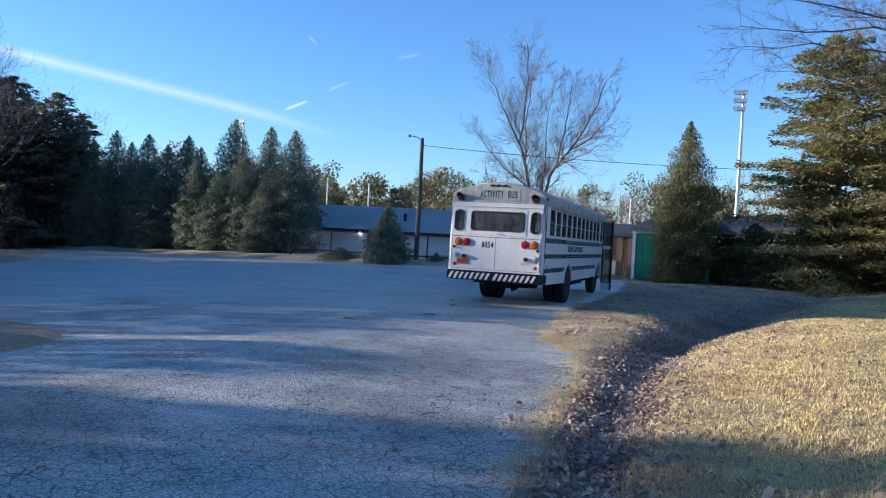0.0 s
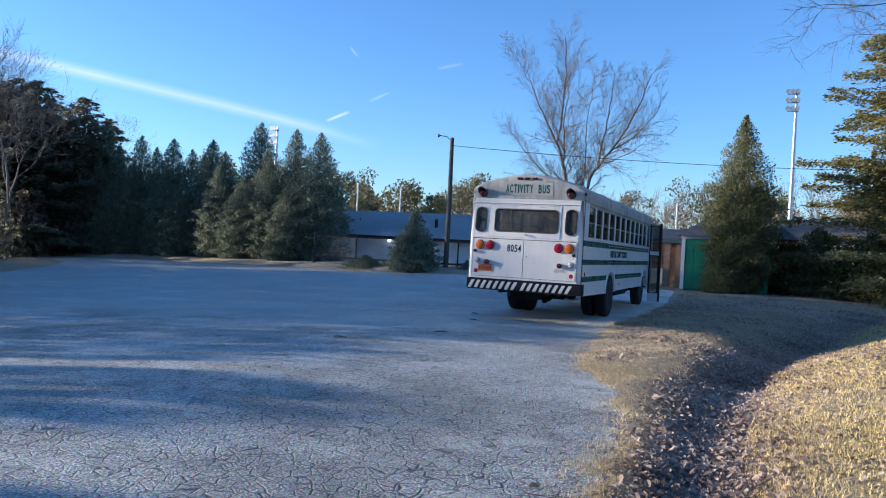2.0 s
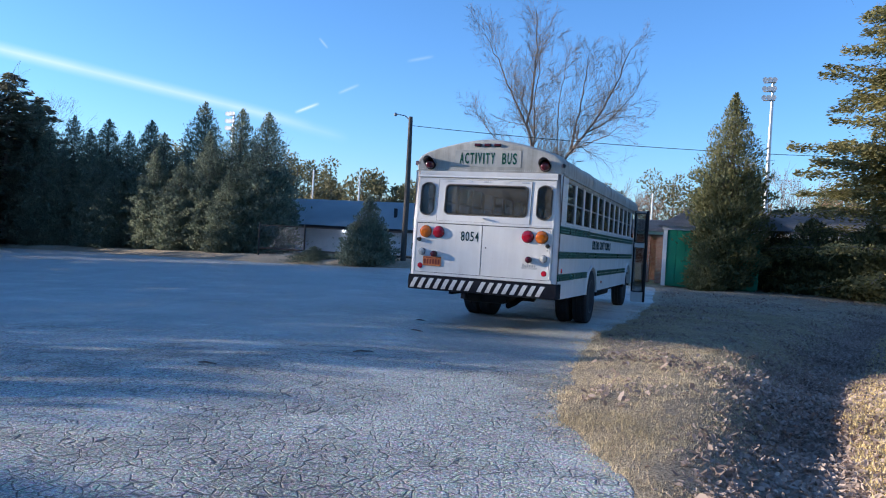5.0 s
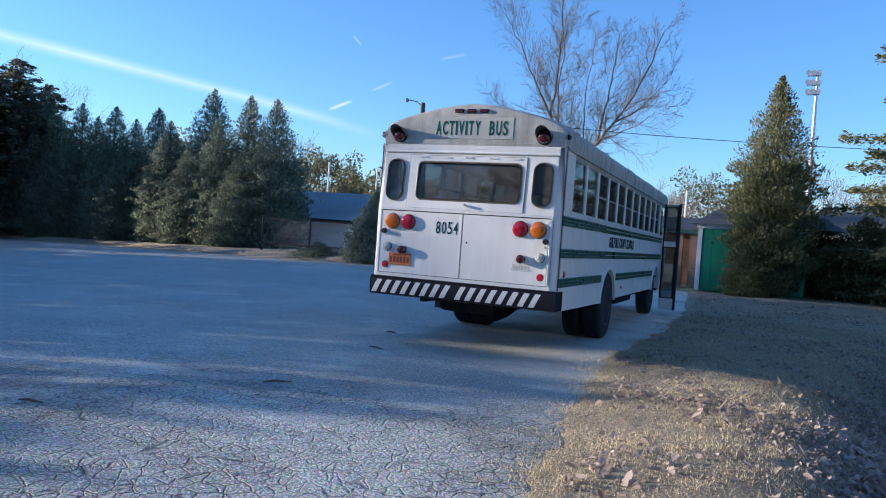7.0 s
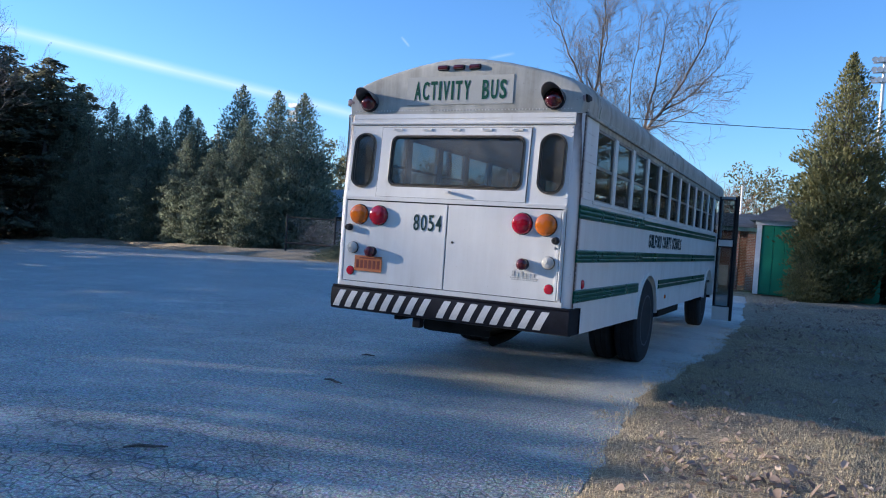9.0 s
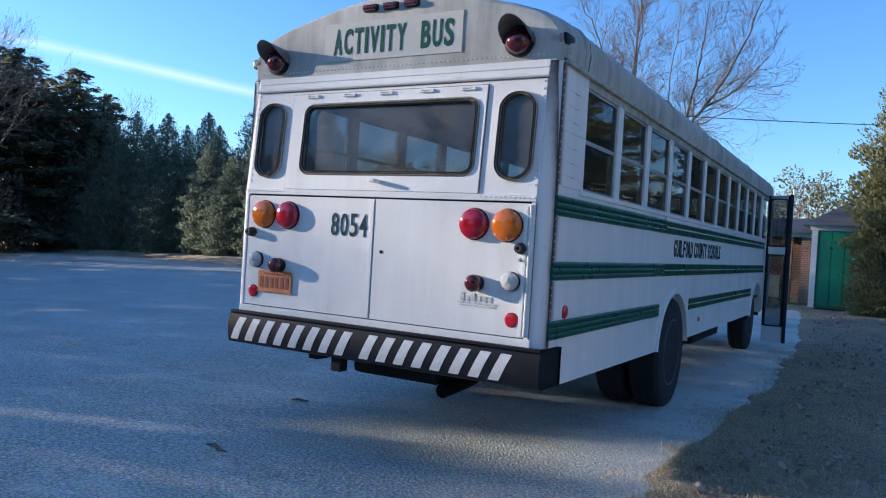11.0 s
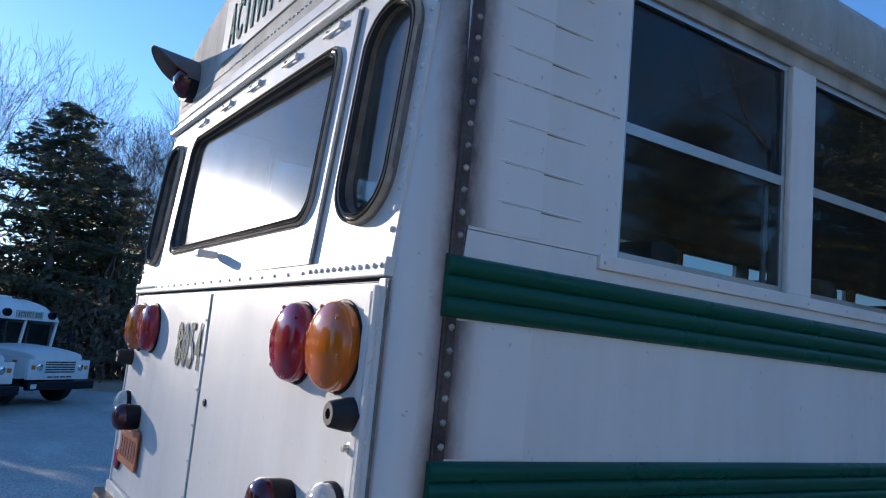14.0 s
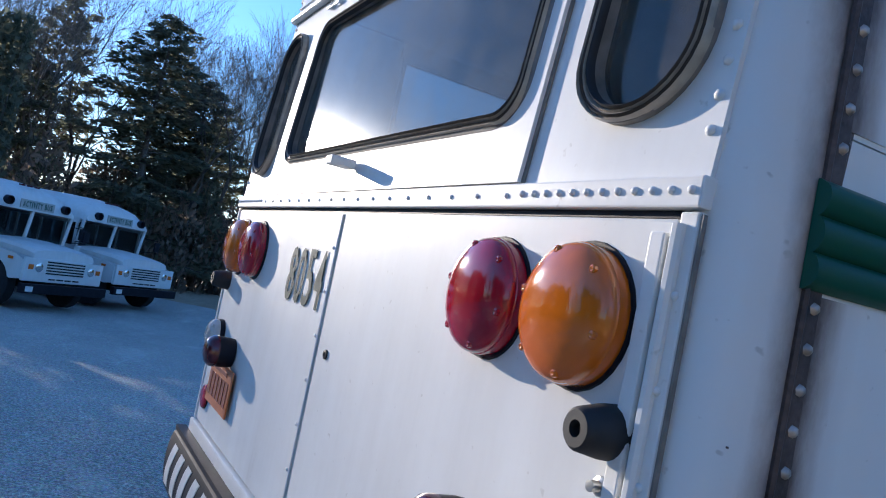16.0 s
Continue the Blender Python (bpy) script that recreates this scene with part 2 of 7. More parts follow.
def earth_mat():
    """Dormant lawn: straw, olive tufts, bare soil and leaf litter."""
    m, n, l, b = mat_new("winter_lawn")
    big = noise_tex(n, l, 0.35, 5.0, 0.6)
    mid = noise_tex(n, l, 3.0, 5.0, 0.65)
    fine = noise_tex(n, l, 45.0, 4.0, 0.7)
    c1 = ramp(n, l, big, [(0.34, (0.33, 0.275, 0.20)), (0.5, (0.50, 0.42, 0.31)), (0.68, (0.66, 0.56, 0.42))])
    c2 = ramp(n, l, mid, [(0.36, (0.20, 0.155, 0.12)), (0.52, (0.46, 0.38, 0.28)), (0.66, (0.66, 0.56, 0.42))])
    c3 = ramp(n, l, fine, [(0.36, (0.10, 0.08, 0.055)), (0.5, (0.44, 0.36, 0.24)), (0.64, (0.80, 0.69, 0.48))])
    col = mixc(n, l, 0.6, mixc(n, l, 0.5, c1, c2), c3)
    # past the ditch the turf is yellower
    tc = n.new("ShaderNodeTexCoord")
    sep = n.new("ShaderNodeSeparateXYZ")
    l.new(tc.outputs["Object"], sep.inputs["Vector"])

    def calc(op, p, q):
        k = n.new("ShaderNodeMath")
        k.operation = op
        for i, v in enumerate((p, q)):
            if isinstance(v, (int, float)):
                k.inputs[i].default_value = v
            else:
                l.new(v, k.inputs[i])
        return k.outputs[0]

    line = calc("MULTIPLY", calc("MAXIMUM", calc("SUBTRACT", sep.outputs["Y"], 8.0), 0.0), 0.2)
    past = calc("ADD", calc("SUBTRACT", sep.outputs["X"], line), calc("MULTIPLY", mid, 1.2))
    turf = ramp(n, l, mixc(n, l, 0.5, mid, fine), [(0.38, (0.33, 0.27, 0.13)), (0.5, (0.60, 0.49, 0.24)), (0.62, (0.82, 0.69, 0.37))])
    turf = mixc(n, l, ramp(n, l, big, [(0.40, (0.65,) * 3), (0.62, (0.0,) * 3)]), turf, (0.42, 0.37, 0.20))
    col = mixc(n, l, ramp(n, l, calc("ADD", past, 0.2), [(0.15, (0, 0, 0)), (0.6, (0.85,) * 3)]), col, turf)
    l.new(col, b.inputs["Base Color"])
    b.inputs["Roughness"].default_value = 0.95
    b.inputs["Specular IOR Level"].default_value = 0.15
    bump(n, l, fine, 1.0, 0.06, b)
    return m


def bark_mat(name, lo, hi):
    m, n, l, b = mat_new(name)
    f = noise_tex(n, l, 6.0, 6.0, 0.7, stretch=(4.0, 4.0, 0.7))
    l.new(ramp(n, l, f, [(0.35, lo), (0.7, hi)]), b.inputs["Base Color"])
    b.inputs["Roughness"].default_value = 0.9
    bump(n, l, f, 0.6, 0.03, b)
    return m


def brick_mat():
    m, n, l, b = mat_new("red_brick")
    tc = n.new("ShaderNodeTexCoord")
    t = n.new("ShaderNodeTexBrick")
    t.inputs["Scale"].default_value = 4.5
    t.inputs["Color1"].default_value, t.inputs["Color2"].default_value = (0.22, 0.09, 0.06, 1), (0.30, 0.13, 0.09, 1)
    t.inputs["Mortar"].default_value = (0.4, 0.37, 0.33, 1)
    mp = n.new("ShaderNodeMapping")
    mp.inputs["Rotation"].default_value = (radians(90), 0, 0)
    l.new(tc.outputs["Object"], mp.inputs["Vector"])
    l.new(mp.outputs["Vector"], t.inputs["Vector"])
    l.new(t.outputs["Color"], b.inputs["Base Color"])
    b.inputs["Roughness"].default_value = 0.85
    return m


def stain_mat():
    """White paint with rust bleeding from a seam."""
    m, n, l, b = mat_new("rust_stained_paint")
    f = noise_tex(n, l, 9.0, 6.0, 0.75, stretch=(1.0, 1.0, 0.45))
    l.new(ramp(n, l, f, [(0.42, (0.68, 0.66, 0.63)), (0.56, (0.34, 0.26, 0.20)), (0.68, (0.09, 0.055, 0.04))]), b.inputs["Base Color"])
    b.inputs["Roughness"].default_value = 0.7
    bump(n, l, f, 0.4, 0.004, b)
    return m


def seam_mat(name, dirty, pale_y):
    """White enamel, darker towards the corner seam; on the side panels this is rust."""
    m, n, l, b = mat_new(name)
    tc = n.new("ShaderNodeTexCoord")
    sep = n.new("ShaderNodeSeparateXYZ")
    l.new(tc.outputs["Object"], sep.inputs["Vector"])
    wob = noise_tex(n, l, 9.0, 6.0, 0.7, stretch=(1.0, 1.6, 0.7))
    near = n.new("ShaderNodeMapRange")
    near.inputs["From Min"].default_value, near.inputs["From Max"].default_value = pale_y, dirty
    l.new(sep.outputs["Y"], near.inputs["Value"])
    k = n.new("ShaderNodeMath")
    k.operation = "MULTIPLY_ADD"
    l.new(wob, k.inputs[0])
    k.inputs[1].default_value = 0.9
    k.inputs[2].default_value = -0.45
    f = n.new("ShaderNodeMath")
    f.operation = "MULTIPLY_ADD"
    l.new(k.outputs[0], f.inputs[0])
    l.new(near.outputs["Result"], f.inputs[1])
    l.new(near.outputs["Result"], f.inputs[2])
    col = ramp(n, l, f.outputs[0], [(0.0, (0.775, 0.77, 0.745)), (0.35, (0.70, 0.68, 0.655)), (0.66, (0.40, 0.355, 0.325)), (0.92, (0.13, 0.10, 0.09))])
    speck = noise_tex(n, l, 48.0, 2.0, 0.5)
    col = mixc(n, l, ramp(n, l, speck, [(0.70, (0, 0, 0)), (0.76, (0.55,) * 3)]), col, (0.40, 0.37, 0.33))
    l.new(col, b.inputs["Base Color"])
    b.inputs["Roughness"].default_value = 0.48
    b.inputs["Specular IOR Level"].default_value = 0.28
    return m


ASPHALT, LAWN = asphalt_mat(), earth_mat()
WHITE = bus_paint("white_enamel", (0.78, 0.775, 0.745), (0.46, 0.43, 0.37), 0.22, 0.30)
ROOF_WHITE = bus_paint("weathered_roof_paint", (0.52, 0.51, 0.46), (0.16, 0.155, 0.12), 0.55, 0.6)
GREEN = bus_paint("green_enamel", (0.014, 0.088, 0.056), (0.03, 0.06, 0.045), 0.3, 0.22)
LETTER_GREEN = plain("green_lettering", (0.012, 0.085, 0.058), 0.7, spec=0.15)
LETTER_DARK = plain("dark_lettering", (0.012, 0.042, 0.045), 0.7, spec=0.15)
SIGN_WHITE = plain("sign_panel", (0.47, 0.465, 0.42), 0.5, vary=0.08, scale=3)
BLACK = plain("black_paint", (0.010, 0.011, 0.017), 0.5, vary=0.4, spec=0.18)
RUBBER = plain("black_rubber", (0.018, 0.018, 0.019), 0.65, vary=0.3, scale=20)
GASKET = plain("window_gasket", (0.19, 0.172, 0.15), 0.45, vary=0.4, scale=20)
BEAD = plain("tan_bead", (0.36, 0.32, 0.25), 0.35, vary=0.3, scale=25)
TYRE = plain("tyre_rubber", (0.014, 0.014, 0.016), 0.85, vary=0.4, scale=12)
STEEL = plain("dull_steel", (0.42, 0.42, 0.41), 0.4, 0.9)
BADGE = plain("worn_badge", (0.52, 0.52, 0.50), 0.45, 0.3, vary=0.25, scale=30)
CHROME = plain("chrome", (0.75, 0.75, 0.74), 0.12, 1.0, vary=0.05, bump_s=0)
STAIN = stain_mat()
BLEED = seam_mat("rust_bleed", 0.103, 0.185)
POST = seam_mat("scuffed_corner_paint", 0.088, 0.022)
GROOVE = plain("dirty_groove", (0.20, 0.18, 0.165), 0.7, vary=0.5, scale=14)
MOSS = plain("mossy_joint", (0.055, 0.11, 0.06), 0.9, vary=0.5, scale=12)
SEAM = plain("rusty_seam", (0.085, 0.062, 0.055), 0.6, 0.3, vary=0.6, scale=16, grain=120, bump_s=0.4)
OLD_RIVET = plain("stained_rivet", (0.42, 0.37, 0.33), 0.4, 0.5, vary=0.4, scale=30)
RIM_EDGE = plain("worn_rim", (0.11, 0.11, 0.115), 0.55, 0.4, vary=0.4, scale=20)
RUST = plain("rusty_steel", (0.10, 0.055, 0.035), 0.8, 0.2, vary=0.5, scale=14)
UNDER = plain("underbody", (0.022, 0.021, 0.020), 0.9, vary=0.4, spec=0.2)
# near-black base stands in for the shade that hides the tailpipe
SHADED_PIPE = plain("sooty_steel", (0.008, 0.008, 0.008), 0.95, vary=0.3, spec=0.05)
RED_LENS = lens_mat("red_lens", (0.38, 0.004, 0.020))
FADED_LENS = lens_mat("faded_lens", (0.30, 0.20, 0.19), 0.35)
DARK_LENS = lens_mat("dark_red_lens", (0.085, 0.008, 0.012))
AMBER_LENS = lens_mat("amber_lens", (0.66, 0.155, 0.004))
CLEAR_LENS = lens_mat("clear_lens", (0.58, 0.57, 0.53), 0.1)
MARKER_RED = lens_mat("red_reflector", (0.55, 0.01, 0.03))
PLATE_ORANGE = plain("orange_plate", (0.55, 0.18, 0.06), 0.4)
PLATE_RED = plain("plate_characters", (0.20, 0.03, 0.02), 0.5)
REAR_GLASS = glass_mat("rear_glass", (0.52, 0.55, 0.56), 1.0, 0.13, 0.08)
SIDE_GLASS = glass_mat("side_glass", (0.50, 0.54, 0.55), 1.0, 0.014)
INTERIOR = plain("interior_panel", (0.42, 0.43, 0.41), 0.6)
INT_CEIL = plain("interior_ceiling", (0.55, 0.55, 0.52), 0.5)
VINYL = plain("dark_vinyl", (0.035, 0.045, 0.042), 0.5)
FLOOR_RUB = plain("floor_rubber", (0.03, 0.03, 0.03), 0.7)
PAINT_WALL = plain("white_block_wall", (0.82, 0.82, 0.82), 0.8, vary=0.10, scale=1.5, grain=25)
SHINGLE = plain("grey_shingle", (0.26, 0.26, 0.26), 0.9, vary=0.25, scale=2.0, grain=20, bump_s=0.5)
METAL_ROOF = plain("blue_grey_roof", (0.50, 0.55, 0.56), 0.6, vary=0.12, scale=0.8)
GREEN_SHEET = plain("green_sheet", (0.016, 0.20, 0.105), 0.5, vary=0.25, scale=1.2)
TRIM = plain("white_trim", (0.72, 0.72, 0.70), 0.6)
DARK = plain("dark_opening", (0.02, 0.02, 0.022), 0.8, vary=0.3)
BRICK = brick_mat()
CONCRETE = plain("worn_concrete", (0.30, 0.29, 0.27), 0.9, vary=0.2, scale=3, grain=40, bump_s=0.3)
GALV = plain("galvanised_steel", (0.45, 0.46, 0.47), 0.45, 0.8)
WOODPOLE = bark_mat("weathered_pole", (0.07, 0.06, 0.05), (0.16, 0.14, 0.12))
HOOD = plain("faded_black", (0.12, 0.12, 0.125), 0.6, vary=0.3)
BARK = bark_mat("grey_bark", (0.16, 0.135, 0.11), (0.36, 0.31, 0.26))
BARK_TWIG = bark_mat("brown_bark", (0.09, 0.076, 0.066), (0.22, 0.19, 0.165))
BARK_DARK = bark_mat("dark_bark", (0.08, 0.065, 0.055), (0.19, 0.16, 0.135))
LEAF_ARB = foliage("arborvitae_foliage", (0.10, 0.14, 0.105), (0.36, 0.39, 0.27), transl=0.5)
LEAF_CEDAR = foliage("cedar_foliage", (0.09, 0.10, 0.042), (0.42, 0.375, 0.155), transl=0.45)
LEAF_CON = foliage("sunlit_evergreen_foliage", (0.085, 0.10, 0.05), (0.30, 0.29, 0.13), transl=0.45)
LEAF_PINE = foliage("pine_foliage", (0.10, 0.115, 0.08), (0.32, 0.315, 0.21), transl=0.68)
LEAF_FAR = foliage("far_foliage", (0.10, 0.108, 0.058), (0.25, 0.225, 0.12), transl=0.4)
LEAF_BROWN = foliage("brown_scrub", (0.20, 0.155, 0.12), (0.44, 0.34, 0.25), 0.8, transl=0.55)
LEAF_RUSSET = foliage("russet_twigs", (0.23, 0.145, 0.10), (0.48, 0.315, 0.21), 0.8, transl=0.5)
LEAF_DEAD = foliage("fallen_leaves", (0.19, 0.135, 0.105), (0.70, 0.57, 0.47), 0.8, transl=0.35)
GRASS_LAWN = foliage("lawn_blades", (0.56, 0.44, 0.20), (0.95, 0.78, 0.40), 0.7, transl=0.3)
GRASS_DRY = foliage("dry_grass", (0.26, 0.215, 0.12), (0.93, 0.79, 0.53), 0.7, transl=0.25)

# ---- building helpers ----
def thing(name, label, category, group="", at=None, kind=""):
    """An Empty at a thing's base that holds its parts."""
    ob = new(name)
    ob.empty_display_size = 0.2
    if at is not None:
        ob.matrix_basis = at if isinstance(at, Matrix) else Matrix.Translation(at)
    return tagged(ob, label, category, group, kind)


def finish(bm, name, material, parent=None, label="", smooth=False):
    me = bpy.data.meshes.new(name)
    bm.to_mesh(me)
    bm.free()
    mats = material if isinstance(material, (list, tuple)) else [material]
    for m in mats:
        me.materials.append(m)
    if smooth:
        me.shade_smooth()
        me.set_sharp_from_angle(angle=radians(35))
    ob = new(name, me)
    if parent is not None:
        ob.parent = parent
    return tagged(ob, label)


def part(name, bm, material, parent, label="", smooth=False):
    return finish(bm, name, material, parent, label, smooth)


def share(ob, x, y, z, rot=None):
    """Another object on the same mesh, under the same parent."""
    o = new(ob.name.split(".")[0], ob.data)
    o.parent = ob.parent
    o.matrix_basis = Matrix.Translation((x, y, z)) @ (rot or Matrix())
    if "label" in ob:
        tagged(o, ob["label"])
    return o


def box(bm, x0, x1, y0, y1, z0, z1, bevel=0.0):
    t = bmesh.new()
    v = [t.verts.new((x, y, z)) for x in (x0, x1) for y in (y0, y1) for z in (z0, z1)]
    for f in ((0, 1, 3, 2), (4, 6, 7, 5), (0, 4, 5, 1), (2, 3, 7, 6), (0, 2, 6, 4), (1, 5, 7, 3)):
        t.faces.new([v[k] for k in f])
    if bevel:
        bmesh.ops.bevel(t, geom=t.edges[:], offset=bevel, segments=2, affect="EDGES", profile=0.6)
    bmesh.ops.recalc_face_normals(t, faces=t.faces[:])
    merge(bm, t)
    return bm


def merge(bm, other):
    me = bpy.data.meshes.new("tmp")
    other.to_mesh(me)
    other.free()
    bm.from_mesh(me)
    bpy.data.meshes.remove(me)


def lathe(bm, profile, axis, centre, steps=24, a0=0.0, a1=360.0):
    """Turns (radius, along) pairs round an axis ('x', 'y' or 'z') through centre."""
    full = abs(a1 - a0) >= 359.9
    count = steps if full else steps + 1
    rings = []
    for r, h in profile:
        ring = []
        for k in range(count):
            a = radians(a0 + (a1 - a0) * k / steps)
            c, s = r * math.cos(a), r * math.sin(a)
            p = {"x": (h, c, s), "y": (c, h, s), "z": (c, s, h)}[axis]
            ring.append(bm.verts.new(Vector(p) + Vector(centre)))
        rings.append(ring)
    for a, b in zip(rings, rings[1:]):
        for k in range(count if full else count - 1):
            j = (k + 1) % count
            bm.faces.new((a[k], a[j], b[j], b[k]))
    if full:
        for ring, (r, h) in ((rings[0], profile[0]), (rings[-1], profile[-1])):
            if r > 1e-5:
                bm.faces.new(ring)
    bmesh.ops.remove_doubles(bm, verts=bm.verts[:], dist=1e-5)
    bmesh.ops.recalc_face_normals(bm, faces=bm.faces[:])
    return bm


def tube(bm, points, radii, sides=6):
    """A tapered tube through points."""
    rings = []
    pts = [Vector(p) for p in points]
    for k, p in enumerate(pts):
        d = (pts[min(k + 1, len(pts) - 1)] - pts[max(k - 1, 0)]).normalized()
        u = d.cross(Vector((0.31, 0.17, 0.93)))
        if u.length < 0.05:
            u = d.cross(Vector((1, 0, 0)))
        u.normalize()
        w = d.cross(u)
        r = radii[k] if isinstance(radii, (list, tuple)) else radii
        rings.append([bm.verts.new(p + (u * math.cos(a) + w * math.sin(a)) * r) for a in (2 * math.pi * j / sides for j in range(sides))])
    for a, b in zip(rings, rings[1:]):
        for j in range(sides):
            bm.faces.new((a[j], a[(j + 1) % sides], b[(j + 1) % sides], b[j]))
    bm.faces.new(rings[0][::-1])
    bm.faces.new(rings[-1])
    return bm


def rounded(u0, u1, z0, z1, r, seg=6):
    """Loop of points of a rounded rectangle."""
    out = []
    for cx, cz, a0 in ((u1 - r, z1 - r, 0), (u0 + r, z1 - r, 90), (u0 + r, z0 + r, 180), (u1 - r, z0 + r, 270)):
        for k in range(seg + 1):
            a = radians(a0 + 90 * k / seg)
            out.append((cx + r * math.cos(a), cz + r * math.sin(a)))
    return out


def sheet(bm, outer, holes, place, thick):
    """A flat sheet with holes, laid by place(u, z, depth) and given a thickness."""
    t = bmesh.new()
    edges = []
    for loop in (outer, *holes):
        vs = [t.verts.new((u, z, 0)) for u, z in loop]
        edges += [t.edges.new((vs[k], vs[(k + 1) % len(vs)])) for k in range(len(vs))]
    bmesh.ops.triangle_fill(t, use_beauty=True, use_dissolve=False, edges=edges)
    t.verts.ensure_lookup_table()
    fr, bk = {}, {}
    for v in t.verts:
        fr[v] = bm.verts.new(place(v.co.x, v.co.y, 0.0))
        bk[v] = bm.verts.new(place(v.co.x, v.co.y, thick))
    for f in t.faces:
        bm.faces.new([fr[v] for v in f.verts])
        bm.faces.new([bk[v] for v in reversed(f.verts)])
    for e in t.edges:
        if len(e.link_faces) == 1:
            a, b = e.verts
            bm.faces.new((fr[a], fr[b], bk[b], bk[a]))
    t.free()
    bmesh.ops.recalc_face_normals(bm, faces=bm.faces[:])
    return bm


def ring(bm, outer, inner, place, d0, d1):
    """A moulding between two loops of the same count, from depth d0 to d1."""
    n = len(outer)
    mid = [((a[0] + b[0]) / 2, (a[1] + b[1]) / 2) for a, b in zip(outer, inner)]
    rows = [[bm.verts.new(place(u, z, d)) for u, z in loop] for loop, d in ((outer, d1), (outer, d0), (mid, d0 - 0.006), (inner, d0), (inner, d1))]
    for a, b in zip(rows, rows[1:]):
        for k in range(n):
            bm.faces.new((a[k], a[(k + 1) % n], b[(k + 1) % n], b[k]))
    bmesh.ops.recalc_face_normals(bm, faces=bm.faces[:])
    return bm


def lettering(name, text, width, height, material, parent, m, label="", thick=0.0015, bold=0.022):
    """Each letter as a part of its own, the line fitted to width and height, lower left corner at m."""
    glyphs, x = [], 0.0
    for ch in text:
        if ch == " ":
            x += 0.34
            continue
        cu = bpy.data.curves.new(name, "FONT")
        cu.body, cu.extrude, cu.resolution_u, cu.offset = ch, 0.01, 3, bold
        tmp = bpy.data.objects.new(name, cu)
        scene.collection.objects.link(tmp)
        bpy.context.view_layer.update()
        me = bpy.data.meshes.new_from_object(tmp.evaluated_get(bpy.context.evaluated_depsgraph_get()))
        bpy.data.objects.remove(tmp)
        co = np.zeros(len(me.vertices) * 3)
        me.vertices.foreach_get("co", co)
        co = co.reshape(-1, 3)
        lo, hi = co.min(0), co.max(0)
        wide = {"I": 0.16, "1": 0.3}.get(ch, 0.46)
        co[:, 0] = (co[:, 0] - lo[0]) / (hi[0] - lo[0]) * wide
        co[:, 1] = (co[:, 1] - lo[1]) / (hi[1] - lo[1])
        glyphs.append((me, co, x))
        x += wide + 0.13
    full = x - 0.13
    obs = []
    for me, co, x in glyphs:
        co[:, 0] *= width / full
        co[:, 1] *= height
        co[:, 2] *= thick / 0.01
        me.vertices.foreach_set("co", co.ravel())
        me.update()
        me.name = name
        me.materials.clear()
        me.materials.append(material)
        ob = new(name, me)
        ob.parent = parent
        ob.matrix_basis = m @ Matrix.Translation((x * width / full, 0, 0))
        obs.append(tagged(ob, label))
    return obs


def mesh_np(name, verts, quads, material, parent=None, label="", smooth=False):
    """A mesh straight from arrays of vertices and of equal-sided faces."""
    me = bpy.data.meshes.new(name)
    verts, quads = np.asarray(verts, dtype=np.float32), np.asarray(quads, dtype=np.int32)
    k = quads.shape[1]
    me.vertices.add(len(verts))
    me.vertices.foreach_set("co", verts.ravel())
    me.loops.add(quads.size)
    me.loops.foreach_set("vertex_index", quads.ravel())
    me.polygons.add(len(quads))
    me.polygons.foreach_set("loop_start", np.arange(0, quads.size, k, dtype=np.int32))
    me.update(calc_edges=True)
    me.validate()
    me.materials.append(material)
    if smooth:
        me.shade_smooth()
    ob = new(name, me)
    if parent is not None:
        ob.parent = parent
    return tagged(ob, label)

# ---- ground ----
def lerp_table(table, v):
    xs, ys = zip(*table)
    return float(np.interp(v, xs, ys))


EDGE = [(-30, -1.3), (2, -1.45), (4.2, -1.56), (5.4, -1.54), (7.5, -1.76), (9.0, -1.86), (10.2, -2.10), (11.4, -2.60), (12.3, -2.9), (14.5, -3.2), (17.4, -3.47), (22.0, -3.2), (27, -3.3), (36, -3.9)]
DITCH = [(-30, -1.0), (5, -1.16), (8, -1.14), (10, -1.08), (11.5, -0.98), (14, -0.74), (17, -0.22), (21, 0.65), (24, 1.3), (30, 3.2), (60, 11.0)]
FAR_EDGE = [(-70, 43), (-43, 40), (-31.5, 38), (-19, 34.2), (-12, 34.6), (-3, 35.6)]
LEFT_EDGE = [(-30, -32), (18, -32), (19, -31), (22, -27.5), (28, -31.5), (35, -38), (43, -60)]


def lot_z(x, y):
    s = min(max((-6 - x) / 6, 0.0), 1.0)
    dip = 0.25 * math.exp(-(((x + 22) / 7) ** 2 + ((y - 16) / 6) ** 2))
    fall = 0.007 * min(max(y - 18, 0.0), 9.0) * min(max((x + 11) / 3, 0.0), 1.0)
    return max(0.031 * min(x + 6, 0.0) + 0.0155 * min(max(y - 17, -25), 28) * s, -1.4) - dip - fall


def edge_x(y):
    return lerp_table(EDGE, y) + 0.13 * noise.noise((y * 0.9, 3.1, 0)) + 0.10 * noise.noise((y * 2.7, 7.7, 0)) + 0.05 * noise.noise((y * 7.3, 1.7, 0))


